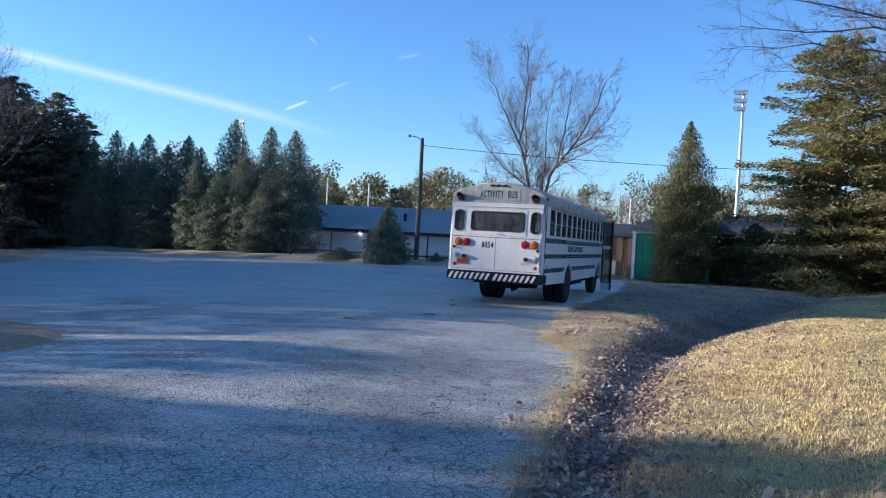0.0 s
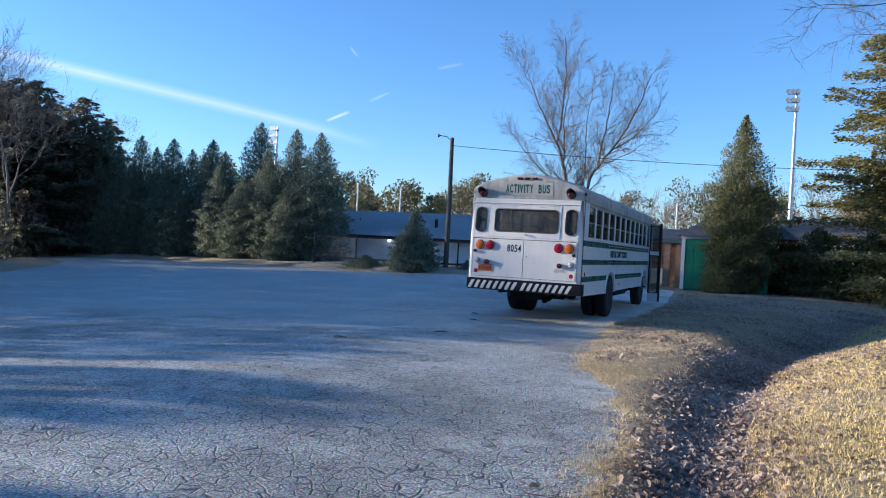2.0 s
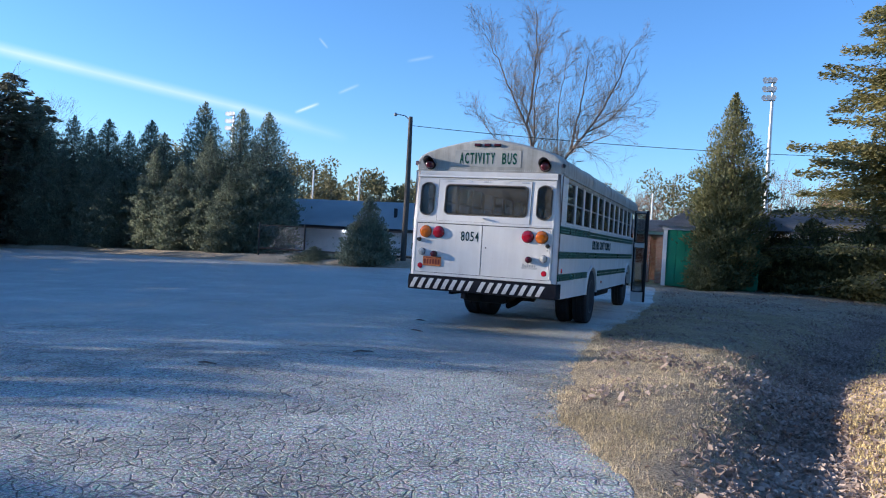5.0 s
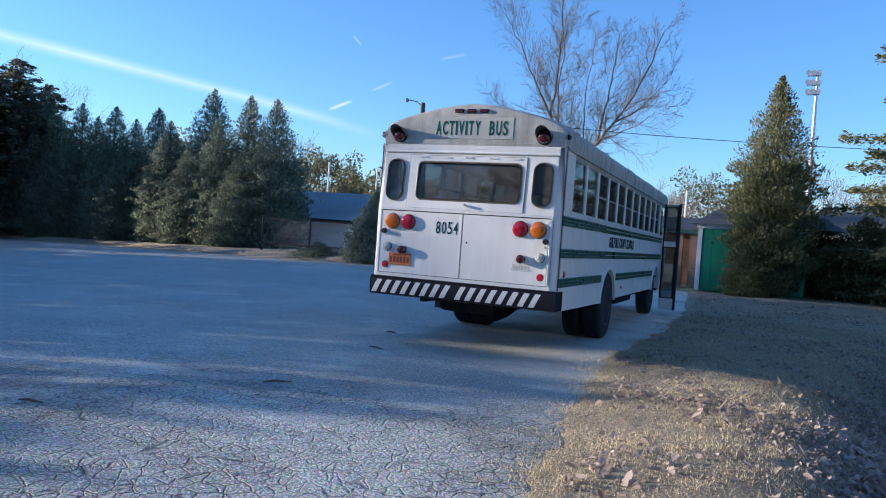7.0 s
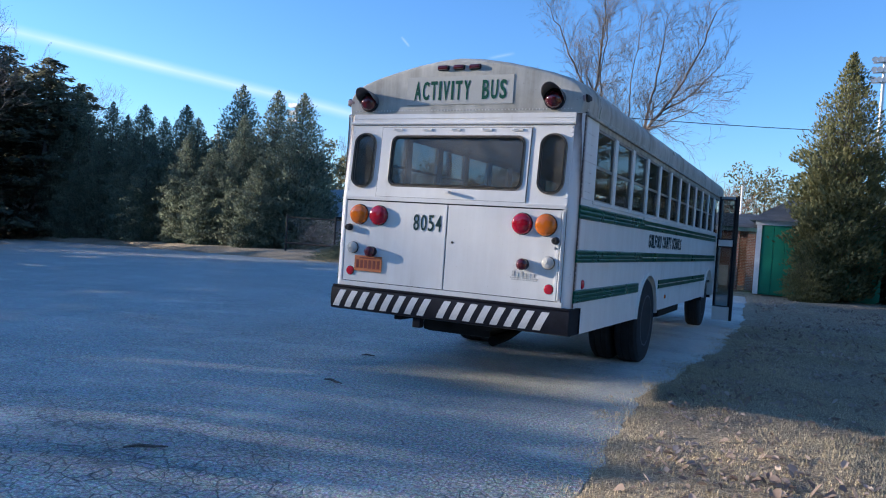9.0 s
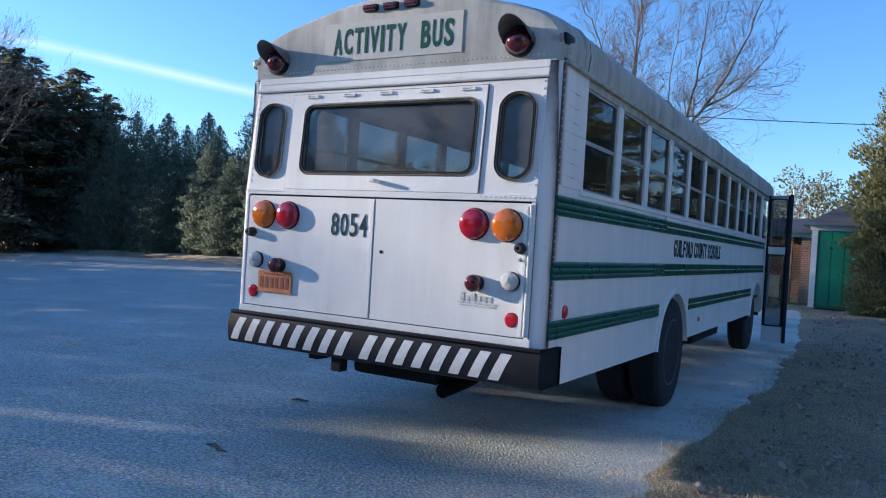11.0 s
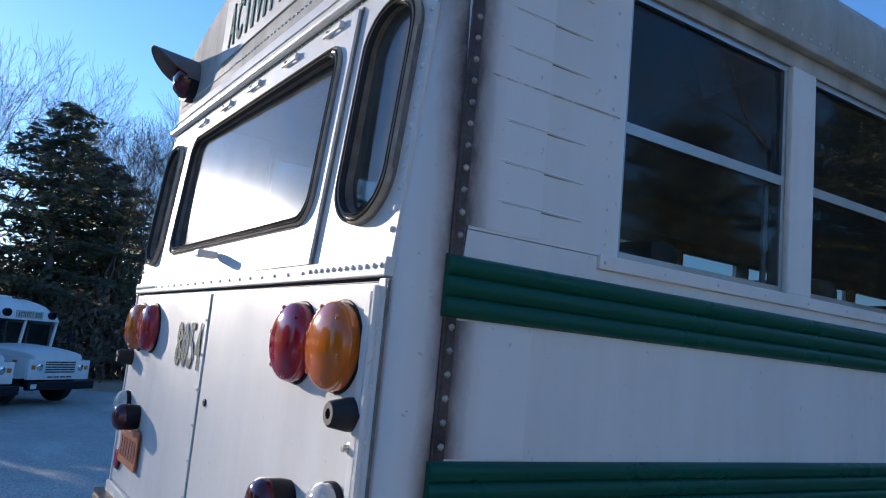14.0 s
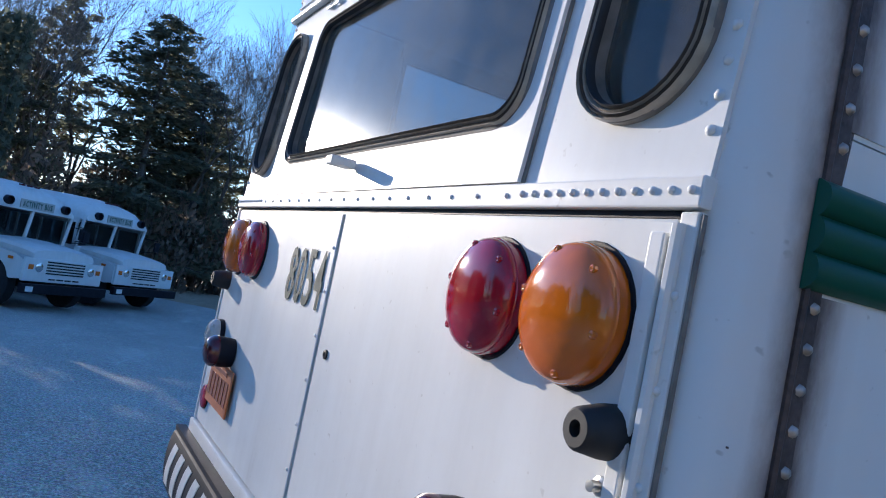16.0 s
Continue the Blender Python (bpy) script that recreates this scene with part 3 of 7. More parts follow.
def terrain(x, y):
    z = lot_z(x, y)
    e = edge_x(y)
    if x > e - 0.3:
        xd = lerp_table(DITCH, y)
        ramp_in = min(max((x - e) / 0.5, 0.0), 1.0)
        wide = min(max((y - 8) / 5, 0.0), 1.0)
        far = min(max((y - 14) / 3, 0.0), 1.0)
        depth = (0.07 + 0.17 * wide + 0.09 * far) * min(max(1 - (y - 22) / 12, 0.0), 1.0)
        z -= ramp_in * depth * math.exp(-((x - xd) / (0.42 + 0.26 * wide + 0.33 * far)) ** 2)
        span = max(xd - e, 0.3)
        z += 0.05 * max(0.0, math.sin(min(max((x - e) / span, 0), 1) * math.pi)) * min(max((y - 10) / 3, 0), 1)
        z += 0.115 * min(max(x - xd - 0.35 + 0.2 * wide, 0.0), 1.8) + min(0.04 * max(x - xd - 1.95, 0.0), 0.6)
        z += ramp_in * (0.035 * noise.noise((x * 1.1, y * 1.1, 0.5)) + 0.015 * noise.noise((x * 4, y * 4, 1.5)))
    return z


def spread(*stretches):
    out = []
    for a, b, step in stretches:
        out += list(np.arange(a, b, step))
    return out + [stretches[-1][1]]


gx = spread((-700, -100, 60), (-100, -50, 6), (-50, -6, 2.0), (-6, -3.8, 0.4), (-3.8, 3.5, 0.13), (3.5, 16, 0.5), (16, 60, 4), (60, 700, 60))
gy = spread((-700, -60, 60), (-60, -4, 4), (-4, 24, 0.16), (24, 42, 0.6), (42, 100, 5), (100, 700, 60))
gv, gq = [], []
for y in gy:
    e = edge_x(y)
    for x in gx:
        z = terrain(x, y)
        inside = x < e and y < lerp_table(FAR_EDGE, x) and x > lerp_table(LEFT_EDGE, y)
        bank = 0.22 * min(max((y - lerp_table(FAR_EDGE, x)) / 0.8, 0.0), 1.0) if x < -8 else 0.0
        gv.append((x, y, z + bank - (0.06 * min((e - x) / 0.25, 1.0) if inside else -0.012)))
nx = len(gx)
for j in range(len(gy) - 1):
    for i in range(nx - 1):
        a = j * nx + i
        gq.append((a, a + 1, a + nx + 1, a + nx))
ground = mesh_np("ground", gv, gq, LAWN, smooth=True)
tagged(ground, "dormant straw-coloured lawn with a shallow leaf-filled ditch", "lawn", kind="structure")

lv, lq = [], []
cols = 150
rows_y = spread((-24, 0, 1.0), (0, 24, 0.12), (24, 43.5, 0.35))
for y in rows_y:
    e, lft = edge_x(y), lerp_table(LEFT_EDGE, y)
    for i in range(cols):
        f = i / (cols - 1)
        x = e + (lft - e) * f ** 1.8
        z = lot_z(x, y) + 0.006 * noise.noise((x * 0.5, y * 0.5, 4)) - (0.03 if i == 0 else 0.0)
        lv.append((x, y, z))
keep = lambda a: lv[a][1] < lerp_table(FAR_EDGE, lv[a][0]) + 0.15 * noise.noise((lv[a][0], 2, 2))
for j in range(len(rows_y) - 1):
    for i in range(cols - 1):
        a = j * cols + i
        if keep(a) and keep(a + 1):
            lq.append((a, a + cols, a + cols + 1, a + 1))
lot = mesh_np("road", lv, lq, ASPHALT, smooth=True)
tagged(lot, "old cracked grey asphalt of a parking lot", "parking lot", kind="structure")

# grass wedge that cuts into the lot
bm = bmesh.new()
cx, cy = -13.0, 6.5
ctr = bm.verts.new((cx, cy, lot_z(cx, cy) + 0.07))
rim = []
for k in range(56):
    a = 2 * math.pi * k / 56
    r = 1 + 0.07 * noise.noise((math.cos(a) * 2, math.sin(a) * 2, 9))
    px, py = cx + 4.4 * r * math.cos(a), cy + 3.4 * r * math.sin(a)
    rim.append((bm.verts.new((cx + 0.9 * (px - cx), cy + 0.9 * (py - cy), lot_z(px, py) + 0.05)), bm.verts.new((px, py, lot_z(px, py) - 0.02))))
for k in range(56):
    (a, b), (c, d) = rim[k], rim[(k + 1) % 56]
    bm.faces.new((ctr, a, c))
    bm.faces.new((a, b, d, c))
bmesh.ops.recalc_face_normals(bm, faces=bm.faces[:])
tagged(finish(bm, "grass_verge", LAWN, smooth=True), "dry grass wedge beside the asphalt", "grass", kind="structure")

# ---- trees and plants ----


def unit(a):
    return a / np.maximum(np.linalg.norm(a, axis=-1, keepdims=True), 1e-9)


def cards(c, d, length, width, r, face=None):
    """Pointed leaf sprays: centre, direction, size. Returns vertices and quads."""
    d = unit(d)
    q = r.normal(size=c.shape)
    s = unit(np.cross(d, q if face is None else face * 1.6 + q * 0.7))
    length, width = np.asarray(length).reshape(-1, 1), np.asarray(width).reshape(-1, 1)
    n = unit(np.cross(d, s))
    v = np.stack([c - d * length * 0.5, c + s * width * 0.5 + n * width * 0.2, c + d * length * 0.5, c - s * width * 0.5 + n * width * 0.2], axis=1)
    return v.reshape(-1, 3), np.arange(len(c) * 4).reshape(-1, 4)


def prisms(segs, sides=4):
    """Tapered sticks from rows of p0, p1, r0, r1."""
    s = np.asarray(segs, dtype=float)
    p0, p1, r0, r1 = s[:, 0:3], s[:, 3:6], s[:, 6:7], s[:, 7:8]
    d = unit(p1 - p0)
    u = unit(np.cross(d, np.array([0.31, 0.77, 0.55])))
    w = np.cross(d, u)
    ring0, ring1 = [], []
    for k in range(sides):
        a = 2 * math.pi * k / sides
        o = u * math.cos(a) + w * math.sin(a)
        ring0.append(p0 + o * r0)
        ring1.append(p1 + o * r1)
    v = np.stack(ring0 + ring1, axis=1)
    base = (np.arange(len(s)) * 2 * sides)[:, None]
    q = [base + np.array([[k, (k + 1) % sides, sides + (k + 1) % sides, sides + k]]) for k in range(sides)]
    return v.reshape(-1, 3), np.concatenate(q, axis=0)


HEDGE = [(0, 0.80), (0.1, 1.0), (0.45, 0.95), (0.60, 0.80), (0.72, 0.58), (0.82, 0.42), (0.90, 0.28), (0.96, 0.15), (1.0, 0.03)]
SPIRE = [(0, 0.55), (0.10, 0.85), (0.25, 1.0), (0.52, 0.98), (0.66, 0.78), (0.75, 0.62), (0.86, 0.36), (0.94, 0.20), (1.0, 0.04)]
CONE = [(0, 0.85), (0.08, 1.0), (0.30, 0.86), (0.50, 0.62), (0.66, 0.44), (0.82, 0.26), (0.94, 0.12), (1.0, 0.03)]


def column_tree(name, h, w, seed, label, leaf=None, count=9000, spires=5, group="", size=0.24, shape=HEDGE):
    """A dense evergreen with a broad base and thin, see-through leading tips."""
    r = np.random.default_rng(seed)
    ob = thing(name, label, "tree", group)
    segs, thin = [], []
    segs.append((0, 0, 0, r.normal() * 0.05, r.normal() * 0.05, h * 0.97, 0.016 * h, 0.002 * h))
    lead = [(0.0, 0.0, h, w, count)]
    for k in range(spires):
        a, rad = r.uniform(0, 6.28), w * r.uniform(0.25, 0.6)
        lead.append((rad * math.cos(a), rad * math.sin(a), h * r.uniform(0.55, 0.82), w * r.uniform(0.45, 0.65), count // (spires + 2)))
    cs, ds, ls = [], [], []
    for ox, oy, hh, ww, n in lead:
        t = r.uniform(0, 1, n * 4)
        keep_ = r.uniform(0, 1.05, n * 4) < np.interp(t, *zip(*shape)) + 0.05
        t = t[keep_][:n]
        n = len(t)
        a = r.uniform(0, 2 * math.pi, n)
        lump = 1 + 0.16 * np.sin(3 * a + 31 * t + seed) + 0.14 * np.sin(5 * a - 43 * t + 2 * seed) + 0.12 * np.sin(57 * t + 2 * a)
        rad = ww * np.interp(t, *zip(*shape)) * lump
        depth = np.where(t > 0.6, np.sqrt(r.uniform(0.05, 1.25, n)), 1 - 0.5 * r.uniform(0, 1, n) ** 2.0)
        depth += (r.uniform(0, 1, n) < 0.10) * r.uniform(0.0, 0.25, n)
        x, y = ox + rad * depth * np.cos(a), oy + rad * depth * np.sin(a)
        zz = 0.02 * hh + t * hh * 0.98
        cs.append(np.stack([x, y, zz], 1))
        ds.append(np.stack([np.cos(a) * 0.7, np.sin(a) * 0.7, 0.6 + 0.7 * t], 1) + r.normal(size=(n, 3)) * 0.4)
        ls.append(size * r.uniform(0.5, 1.35, n) * np.where(t > 0.6, 0.75, 1.0))
        top = np.nonzero((t > 0.5) & (r.uniform(0, 1, n) < 0.06))[0]
        for j in top:
            thin.append((ox, oy, zz[j] - 0.25, x[j], y[j], zz[j], 0.012, 0.005))
    v, q = prisms(segs, 8)
    mesh_np("trunk", v, q, BARK_DARK, ob)
    v, q = prisms(thin, 3)
    tagged(mesh_np("fine_branching", v, q, BARK_DARK, ob), kind="stuff")
    c, d, l = np.concatenate(cs), np.concatenate(ds), np.concatenate(ls)
    face = c * np.array([1.0, 1.0, 0.0])
    v, q = cards(c, d, l, l * 0.5, r, unit(face) + np.array([0, 0, 0.35]))
    mesh_np("crown", v, q, leaf or LEAF_ARB, ob)
    return ob


def layered_conifer(name, h, w, seed, label, leaf, bark=None, branches=110, sprays=150, z0=0.06, droop=0.22, power=0.7, size=0.3, ragged=0.35, group=""):
    """A conifer whose limbs stand out in uneven tiers, with gaps between them."""
    r = np.random.default_rng(seed)
    ob = thing(name, label, "tree", group)
    segs, p = [], np.zeros(3)
    for k in range(10):
        q = np.array([r.normal() * 0.06, r.normal() * 0.06, h * (k + 1) / 10 * 0.985])
        segs.append((*p, *q, 0.019 * h * (1 - k / 10.4), 0.019 * h * (1 - (k + 1) / 10.4)))
        p = q
    cs, ds, ls = [], [], []
    for k in range(branches):
        t = z0 + (1 - z0) * (k + r.uniform(0, 1)) / branches
        t = min(t, 0.985)
        a = r.uniform(0, 2 * math.pi)
        length = w * (1 - t) ** power * r.uniform(1 - ragged, 1 + ragged * 0.45) + 0.12
        base = np.array([0, 0, t * h])
        out = np.array([math.cos(a), math.sin(a), 0.0])
        up = 0.30 + 0.7 * t
        pts = [base]
        for j in range(1, 5):
            f = j / 4
            pts.append(base + out * length * f + np.array([0, 0, length * (up * f * 0.5 - droop * f * f)]) + r.normal(size=3) * 0.04 * length * 0.3)
        for j in range(4):
            rr = 0.012 * h * 0.35 * (1 - t) * (1 - j / 4.4) + 0.008
            segs.append((*pts[j], *pts[j + 1], rr, rr * 0.75))
        n = max(12, int(sprays * (length / w) ** 1.2))
        f = r.uniform(0.12, 1.0, n) ** 0.75
        idx = np.minimum((f * 4).astype(int), 3)
        P = np.array(pts)
        fr = (f * 4 - idx)[:, None]
        c = P[idx] * (1 - fr) + P[idx + 1] * fr
        side = np.array([-out[1], out[0], 0.0])
        spreadw = length * 0.30 * (1.15 - f) + 0.10
        off = r.normal(size=n) * spreadw * 0.8
        c = c + side * off[:, None] + np.array([0, 0, 1.0]) * (r.normal(size=n) * 0.09 - np.abs(off) * 0.18)[:, None]
        cs.append(c)
        ds.append(out * 0.9 + side * np.sign(off)[:, None] * 0.6 + r.normal(size=(n, 3)) * 0.35 + np.array([0, 0, -0.15]))
        ls.append(size * r.uniform(0.55, 1.3, n))
    v, q = prisms(segs, 6)
    mesh_np("trunk", v, q, bark or BARK_DARK, ob)
    c, d, l = np.concatenate(cs), np.concatenate(ds), np.concatenate(ls)
    face = unit(c * np.array([1.0, 1.0, 0.0])) + np.array([0, 0, 0.9])
    v, q = cards(c, d, l, l * 0.42, r, face)
    mesh_np("crown", v, q, leaf, ob)
    return ob


def branch_segments(h, seed, stems=1, spread_=0.5, levels=5, r0=0.16, first=0.25, twigs=1.0, least=0.009, clear=0.0):
    r = np.random.default_rng(seed)
    segs = []

    def grow(p, d, length, rad, level):
        n = 4 if level < 3 else 3
        q = p
        nodes = []
        for k in range(n):
            d = unit(d + r.normal(size=3) * (0.10 + 0.03 * level) + np.array([0, 0, 0.05 if level else 0.02]))
            e = q + d * length / n
            ra, rb = rad * (1 - 0.5 * k / n), rad * (1 - 0.5 * (k + 1) / n)
            segs.append((*q, *e, max(ra, least), max(rb, least * 0.8)))
            q = e
            nodes.append((e, d, rb))
        if level >= levels:
            return
        kids = int(round((2.6 if level < levels - 1 else 3.4 * twigs) + r.uniform(-0.4, 0.9)))
        for k in range(kids):
            e, dd, rb = nodes[min(n - 1, int(n * (first + (1 - first) * (k + 1) / kids * r.uniform(0.75, 1.0))))]
            side = unit(np.cross(dd, r.normal(size=3)))
            ang = r.uniform(0.35, 0.85) * spread_ * 1.6
            nd = unit(dd * math.cos(ang) + side * math.sin(ang) + np.array([0, 0, 0.12]))
            grow(e, nd, length * r.uniform(0.58, 0.80), rb * r.uniform(0.6, 0.8), level + 1)
        grow(q, unit(d + r.normal(size=3) * 0.12), length * 0.72, rad * 0.5, level + 1)

    if clear:
        segs.append((0, 0, 0, 0.05, 0.03, clear, r0 * 1.25, r0))
    for s in range(stems):
        a = 2 * math.pi * s / max(stems, 1) + r.uniform(-0.4, 0.4)
        lean = 0.0 if stems == 1 else r.uniform(0.16, 0.30)
        grow(np.array([0.10 * math.cos(a) * (stems > 1), 0.10 * math.sin(a) * (stems > 1), clear]), unit(np.array([lean * math.cos(a), lean * math.sin(a), 1.0])), h * 0.33, r0, 0)
    return np.array(segs)


def bare_tree(name, h, seed, label, group="", bark=None, **kw):
    ob = thing(name, label, "tree", group)
    segs = branch_segments(h, seed, **kw)
    k = h / segs[:, [2, 5]].max()
    segs[:, 0:6] *= k
    big = segs[:, 6] > 0.035
    v, q = prisms(segs[big], 6)
    mesh_np("trunk", v, q, bark or BARK, ob, smooth=True)
    v, q = prisms(segs[~big], 3)
    tagged(mesh_np("fine_branching", v, q, bark or BARK, ob), kind="stuff")
    return ob


def fan_tree(name, stems, seed, label):
    """A leafless tree: given stems, side branches that sweep upwards, straight fine twigs."""
    r = np.random.default_rng(seed)
    ob = thing(name, label, "tree")
    big, fine = [], []

    def side(p, d, length, rad, level):
        n = 5 if level == 1 else 3
        for k in range(n):
            d = unit(d + r.normal(size=3) * 0.045 + np.array([0, 0, 0.06]))
            q = p + d * length / n
            fine.append((*p, *q, max(rad * (1 - 0.8 * k / n), 0.0046), max(rad * (1 - 0.8 * (k + 1) / n), 0.0034)))
            p = q
            if level < 3:
                for _ in range(2 if level == 1 else 1 + int(r.uniform() < 0.3)):
                    a = unit(np.cross(d, r.normal(size=3)))
                    turn = r.uniform(0.45, 0.85)
                    side(p, unit(d * math.cos(turn) + a * math.sin(turn)), length * r.uniform(0.38, 0.66) * (1 - 0.45 * k / n), rad * 0.5, level + 1)

    for rad, pts in stems:
        P = np.array(pts, dtype=float)
        cut = np.concatenate([[0], np.cumsum(np.linalg.norm(np.diff(P, axis=0), axis=1))])
        n = max(4, int(cut[-1] / 0.42))
        at = np.linspace(0, cut[-1], n + 1)
        Q = np.stack([np.interp(at, cut, P[:, k]) for k in range(3)], 1)
        Q[1:] += r.normal(size=(n, 3)) * 0.035
        for k in range(n):
            f = (k + 1) / n
            ra, rb = rad * (1 - 0.86 * k / n), rad * (1 - 0.86 * f)
            big.append((*Q[k], *Q[k + 1], ra, rb))
            if Q[k + 1][2] > 4.0:
                d = unit(Q[k + 1] - Q[k])
                for _ in range(2):
                    a = unit(np.cross(d, r.normal(size=3)))
                    turn = r.uniform(0.5, 1.0)
                    side(Q[k + 1], unit(d * math.cos(turn) + a * math.sin(turn)), r.uniform(1.0, 2.3) * (1.15 - 0.5 * f), max(rb * 0.4, 0.010), 1)
    v, q = prisms(big, 8)
    mesh_np("trunk", v, q, BARK_TWIG, ob, smooth=True)
    v, q = prisms(fine, 3)
    tagged(mesh_np("fine_branching", v, q, BARK_TWIG, ob), kind="stuff")
    return ob


def reaching_tree(name, h, limbs, seed, label):
    """A leafless tree with long limbs that reach out to given tips."""
    r = np.random.default_rng(seed)
    ob = thing(name, label, "tree")
    big, fine = [], []
    p = np.zeros(3)
    stem = [p]
    for k in range(9):
        q = np.array([r.normal() * 0.10, r.normal() * 0.10, h * (k + 1) / 9])
        big.append((*p, *q, 0.24 * (1 - k / 9.5), 0.24 * (1 - (k + 1) / 9.5)))
        p = q
        stem.append(q)

    def shoot(p, d, length, rad, level):
        n = 4
        for k in range(n):
            d = unit(d + r.normal(size=3) * 0.13)
            q = p + d * length / n
            fine.append((*p, *q, rad * (1 - k / n * 0.7), rad * (1 - (k + 1) / n * 0.7)))
            p = q
            if level < 2:
                for _ in range(1 + int(r.uniform() < 0.6)):
                    shoot(p, unit(d + r.normal(size=3) * 0.55), length * r.uniform(0.4, 0.62), rad * 0.6, level + 1)

    for z0, tip, rad in limbs:
        a = stem[min(8, int(z0 / h * 9))]
        b = np.array(tip)
        rise = 0.05 * np.linalg.norm(b - a)
        prev, n = a, 11
        for k in range(1, n + 1):
            f = k / n
            q = a + (b - a) * f + np.array([0, 0, rise * math.sin(math.pi * f)]) + r.normal(size=3) * 0.07
            ra, rb = rad * (1 - 0.88 * (k - 1) / n), rad * (1 - 0.88 * f)
            big.append((*prev, *q, ra, rb))
            if k > 3:
                for _ in range(2):
                    d = unit(unit(q - prev) + r.normal(size=3) * np.array([0.5, 0.5, 0.42]))
                    shoot(q, d, r.uniform(0.5, 1.15), max(rb * 0.5, 0.006), 0)
            prev = q
    v, q = prisms(big, 6)
    mesh_np("trunk", v, q, BARK_DARK, ob, smooth=True)
    v, q = prisms(fine, 3)
    tagged(mesh_np("fine_branching", v, q, BARK_DARK, ob), kind="stuff")
    return ob


def put(ob, x, y, z=None, turn=0.0, scale=1.0, sz=None):
    """Stands a thing on the ground."""
    zz = terrain(x, y) if z is None else z
    ob.matrix_basis = Matrix.Translation((x, y, zz - 0.03)) @ Matrix.Rotation(radians(turn), 4, "Z") @ Matrix.Diagonal((scale, scale, sz or scale, 1))
    return ob


def again(ob, x, y, turn=0.0, scale=1.0, sz=None, label="", z=None):
    zz = terrain(x, y) if z is None else z
    c = copy_thing(ob, Matrix())
    c.matrix_basis = Matrix.Translation((x, y, zz - 0.03)) @ Matrix.Rotation(radians(turn), 4, "Z") @ Matrix.Diagonal((scale, scale, sz or scale, 1))
    return tagged(c, label)


def at_bearing(eye, az, dist):
    a = radians(az)
    return eye[0] - dist * math.sin(a), eye[1] + dist * math.cos(a)

# ---- the activity bus (u across, v forward from the rear face, z up) ----
W, WL = 1.17, 1.14
bus = thing("school_bus", "old white activity bus with green rails and an open door", "bus", at=Matrix.Translation((-5.07, 16.65, 1.5)) @ Euler((radians(-0.4), 0, radians(-0.5))).to_matrix().to_4x4() @ Matrix.Translation((0, 0, -1.5)))


def rear(u, z, d):
    return (u, d, z)


def upper(u, z, d):
    return (u, 0.085 * max(z - 1.63, 0) + d, z)


def right(v, z, d):
    return (W - d, v, z)


def left(v, z, d):
    return (-WL + d, v, z)


def slab(name, fn, u0, u1, z0, z1, d0, d1, mat, label="", parent=None, bevel=0.0):
    """A box given in a face's own coordinates."""
    bm = bmesh.new()
    vs = [bm.verts.new(fn(u, z, d)) for u in (u0, u1) for z in (z0, z1) for d in (d0, d1)]
    for f in ((0, 1, 3, 2), (4, 6, 7, 5), (0, 4, 5, 1), (2, 3, 7, 6), (0, 2, 6, 4), (1, 5, 7, 3)):
        bm.faces.new([vs[k] for k in f])
    if bevel:
        bmesh.ops.bevel(bm, geom=bm.edges[:], offset=bevel, segments=2, affect="EDGES", profile=0.6)
    bmesh.ops.recalc_face_normals(bm, faces=bm.faces[:])
    return part(name, bm, mat, parent or bus, label)


# lower rear: two hatch doors on a dark backing, sill and corner posts
slab("rear_backing", rear, -1.08, 1.10, 0.80, 1.64, 0.012, 0.04, BLACK)
hatch_left = slab("hatch_door", rear, -1.050, 0.009, 0.868, 1.617, 0.0, 0.014, WHITE, "smooth white engine hatch door", bevel=0.004)
slab("hatch_door", rear, 0.016, 1.060, 0.868, 1.617, -0.002, 0.014, WHITE, "smooth white engine hatch door", bevel=0.004)
slab("hinge_strip", rear, -0.018, 0.008, 0.872, 1.612, -0.006, 0.0, WHITE, bevel=0.002)
slab("hinge_strip", rear, 1.030, 1.054, 0.875, 1.600, -0.012, -0.003, WHITE, bevel=0.003)
slab("hinge_strip", rear, 1.064, 1.092, 0.84, 1.625, -0.004, 0.02, WHITE, bevel=0.003)
slab("hinge_strip", rear, -1.070, -1.053, 0.84, 1.625, -0.004, 0.02, WHITE, bevel=0.003)
slab("joint_line", rear, 1.0928, 1.0962, 0.865, 1.622, -0.0022, 0.004, GASKET, "dark joint beside the body corner")
slab("rear_sill", rear, -1.08, 1.11, 0.815, 0.862, -0.012, 0.03, WHITE, bevel=0.006)
bm = bmesh.new()
tube(bm, [(1.069, -0.008, 0.88), (1.069, -0.008, 1.61)], 0.008, 8)
part("hinge_rod", bm, WHITE, bus, smooth=True)

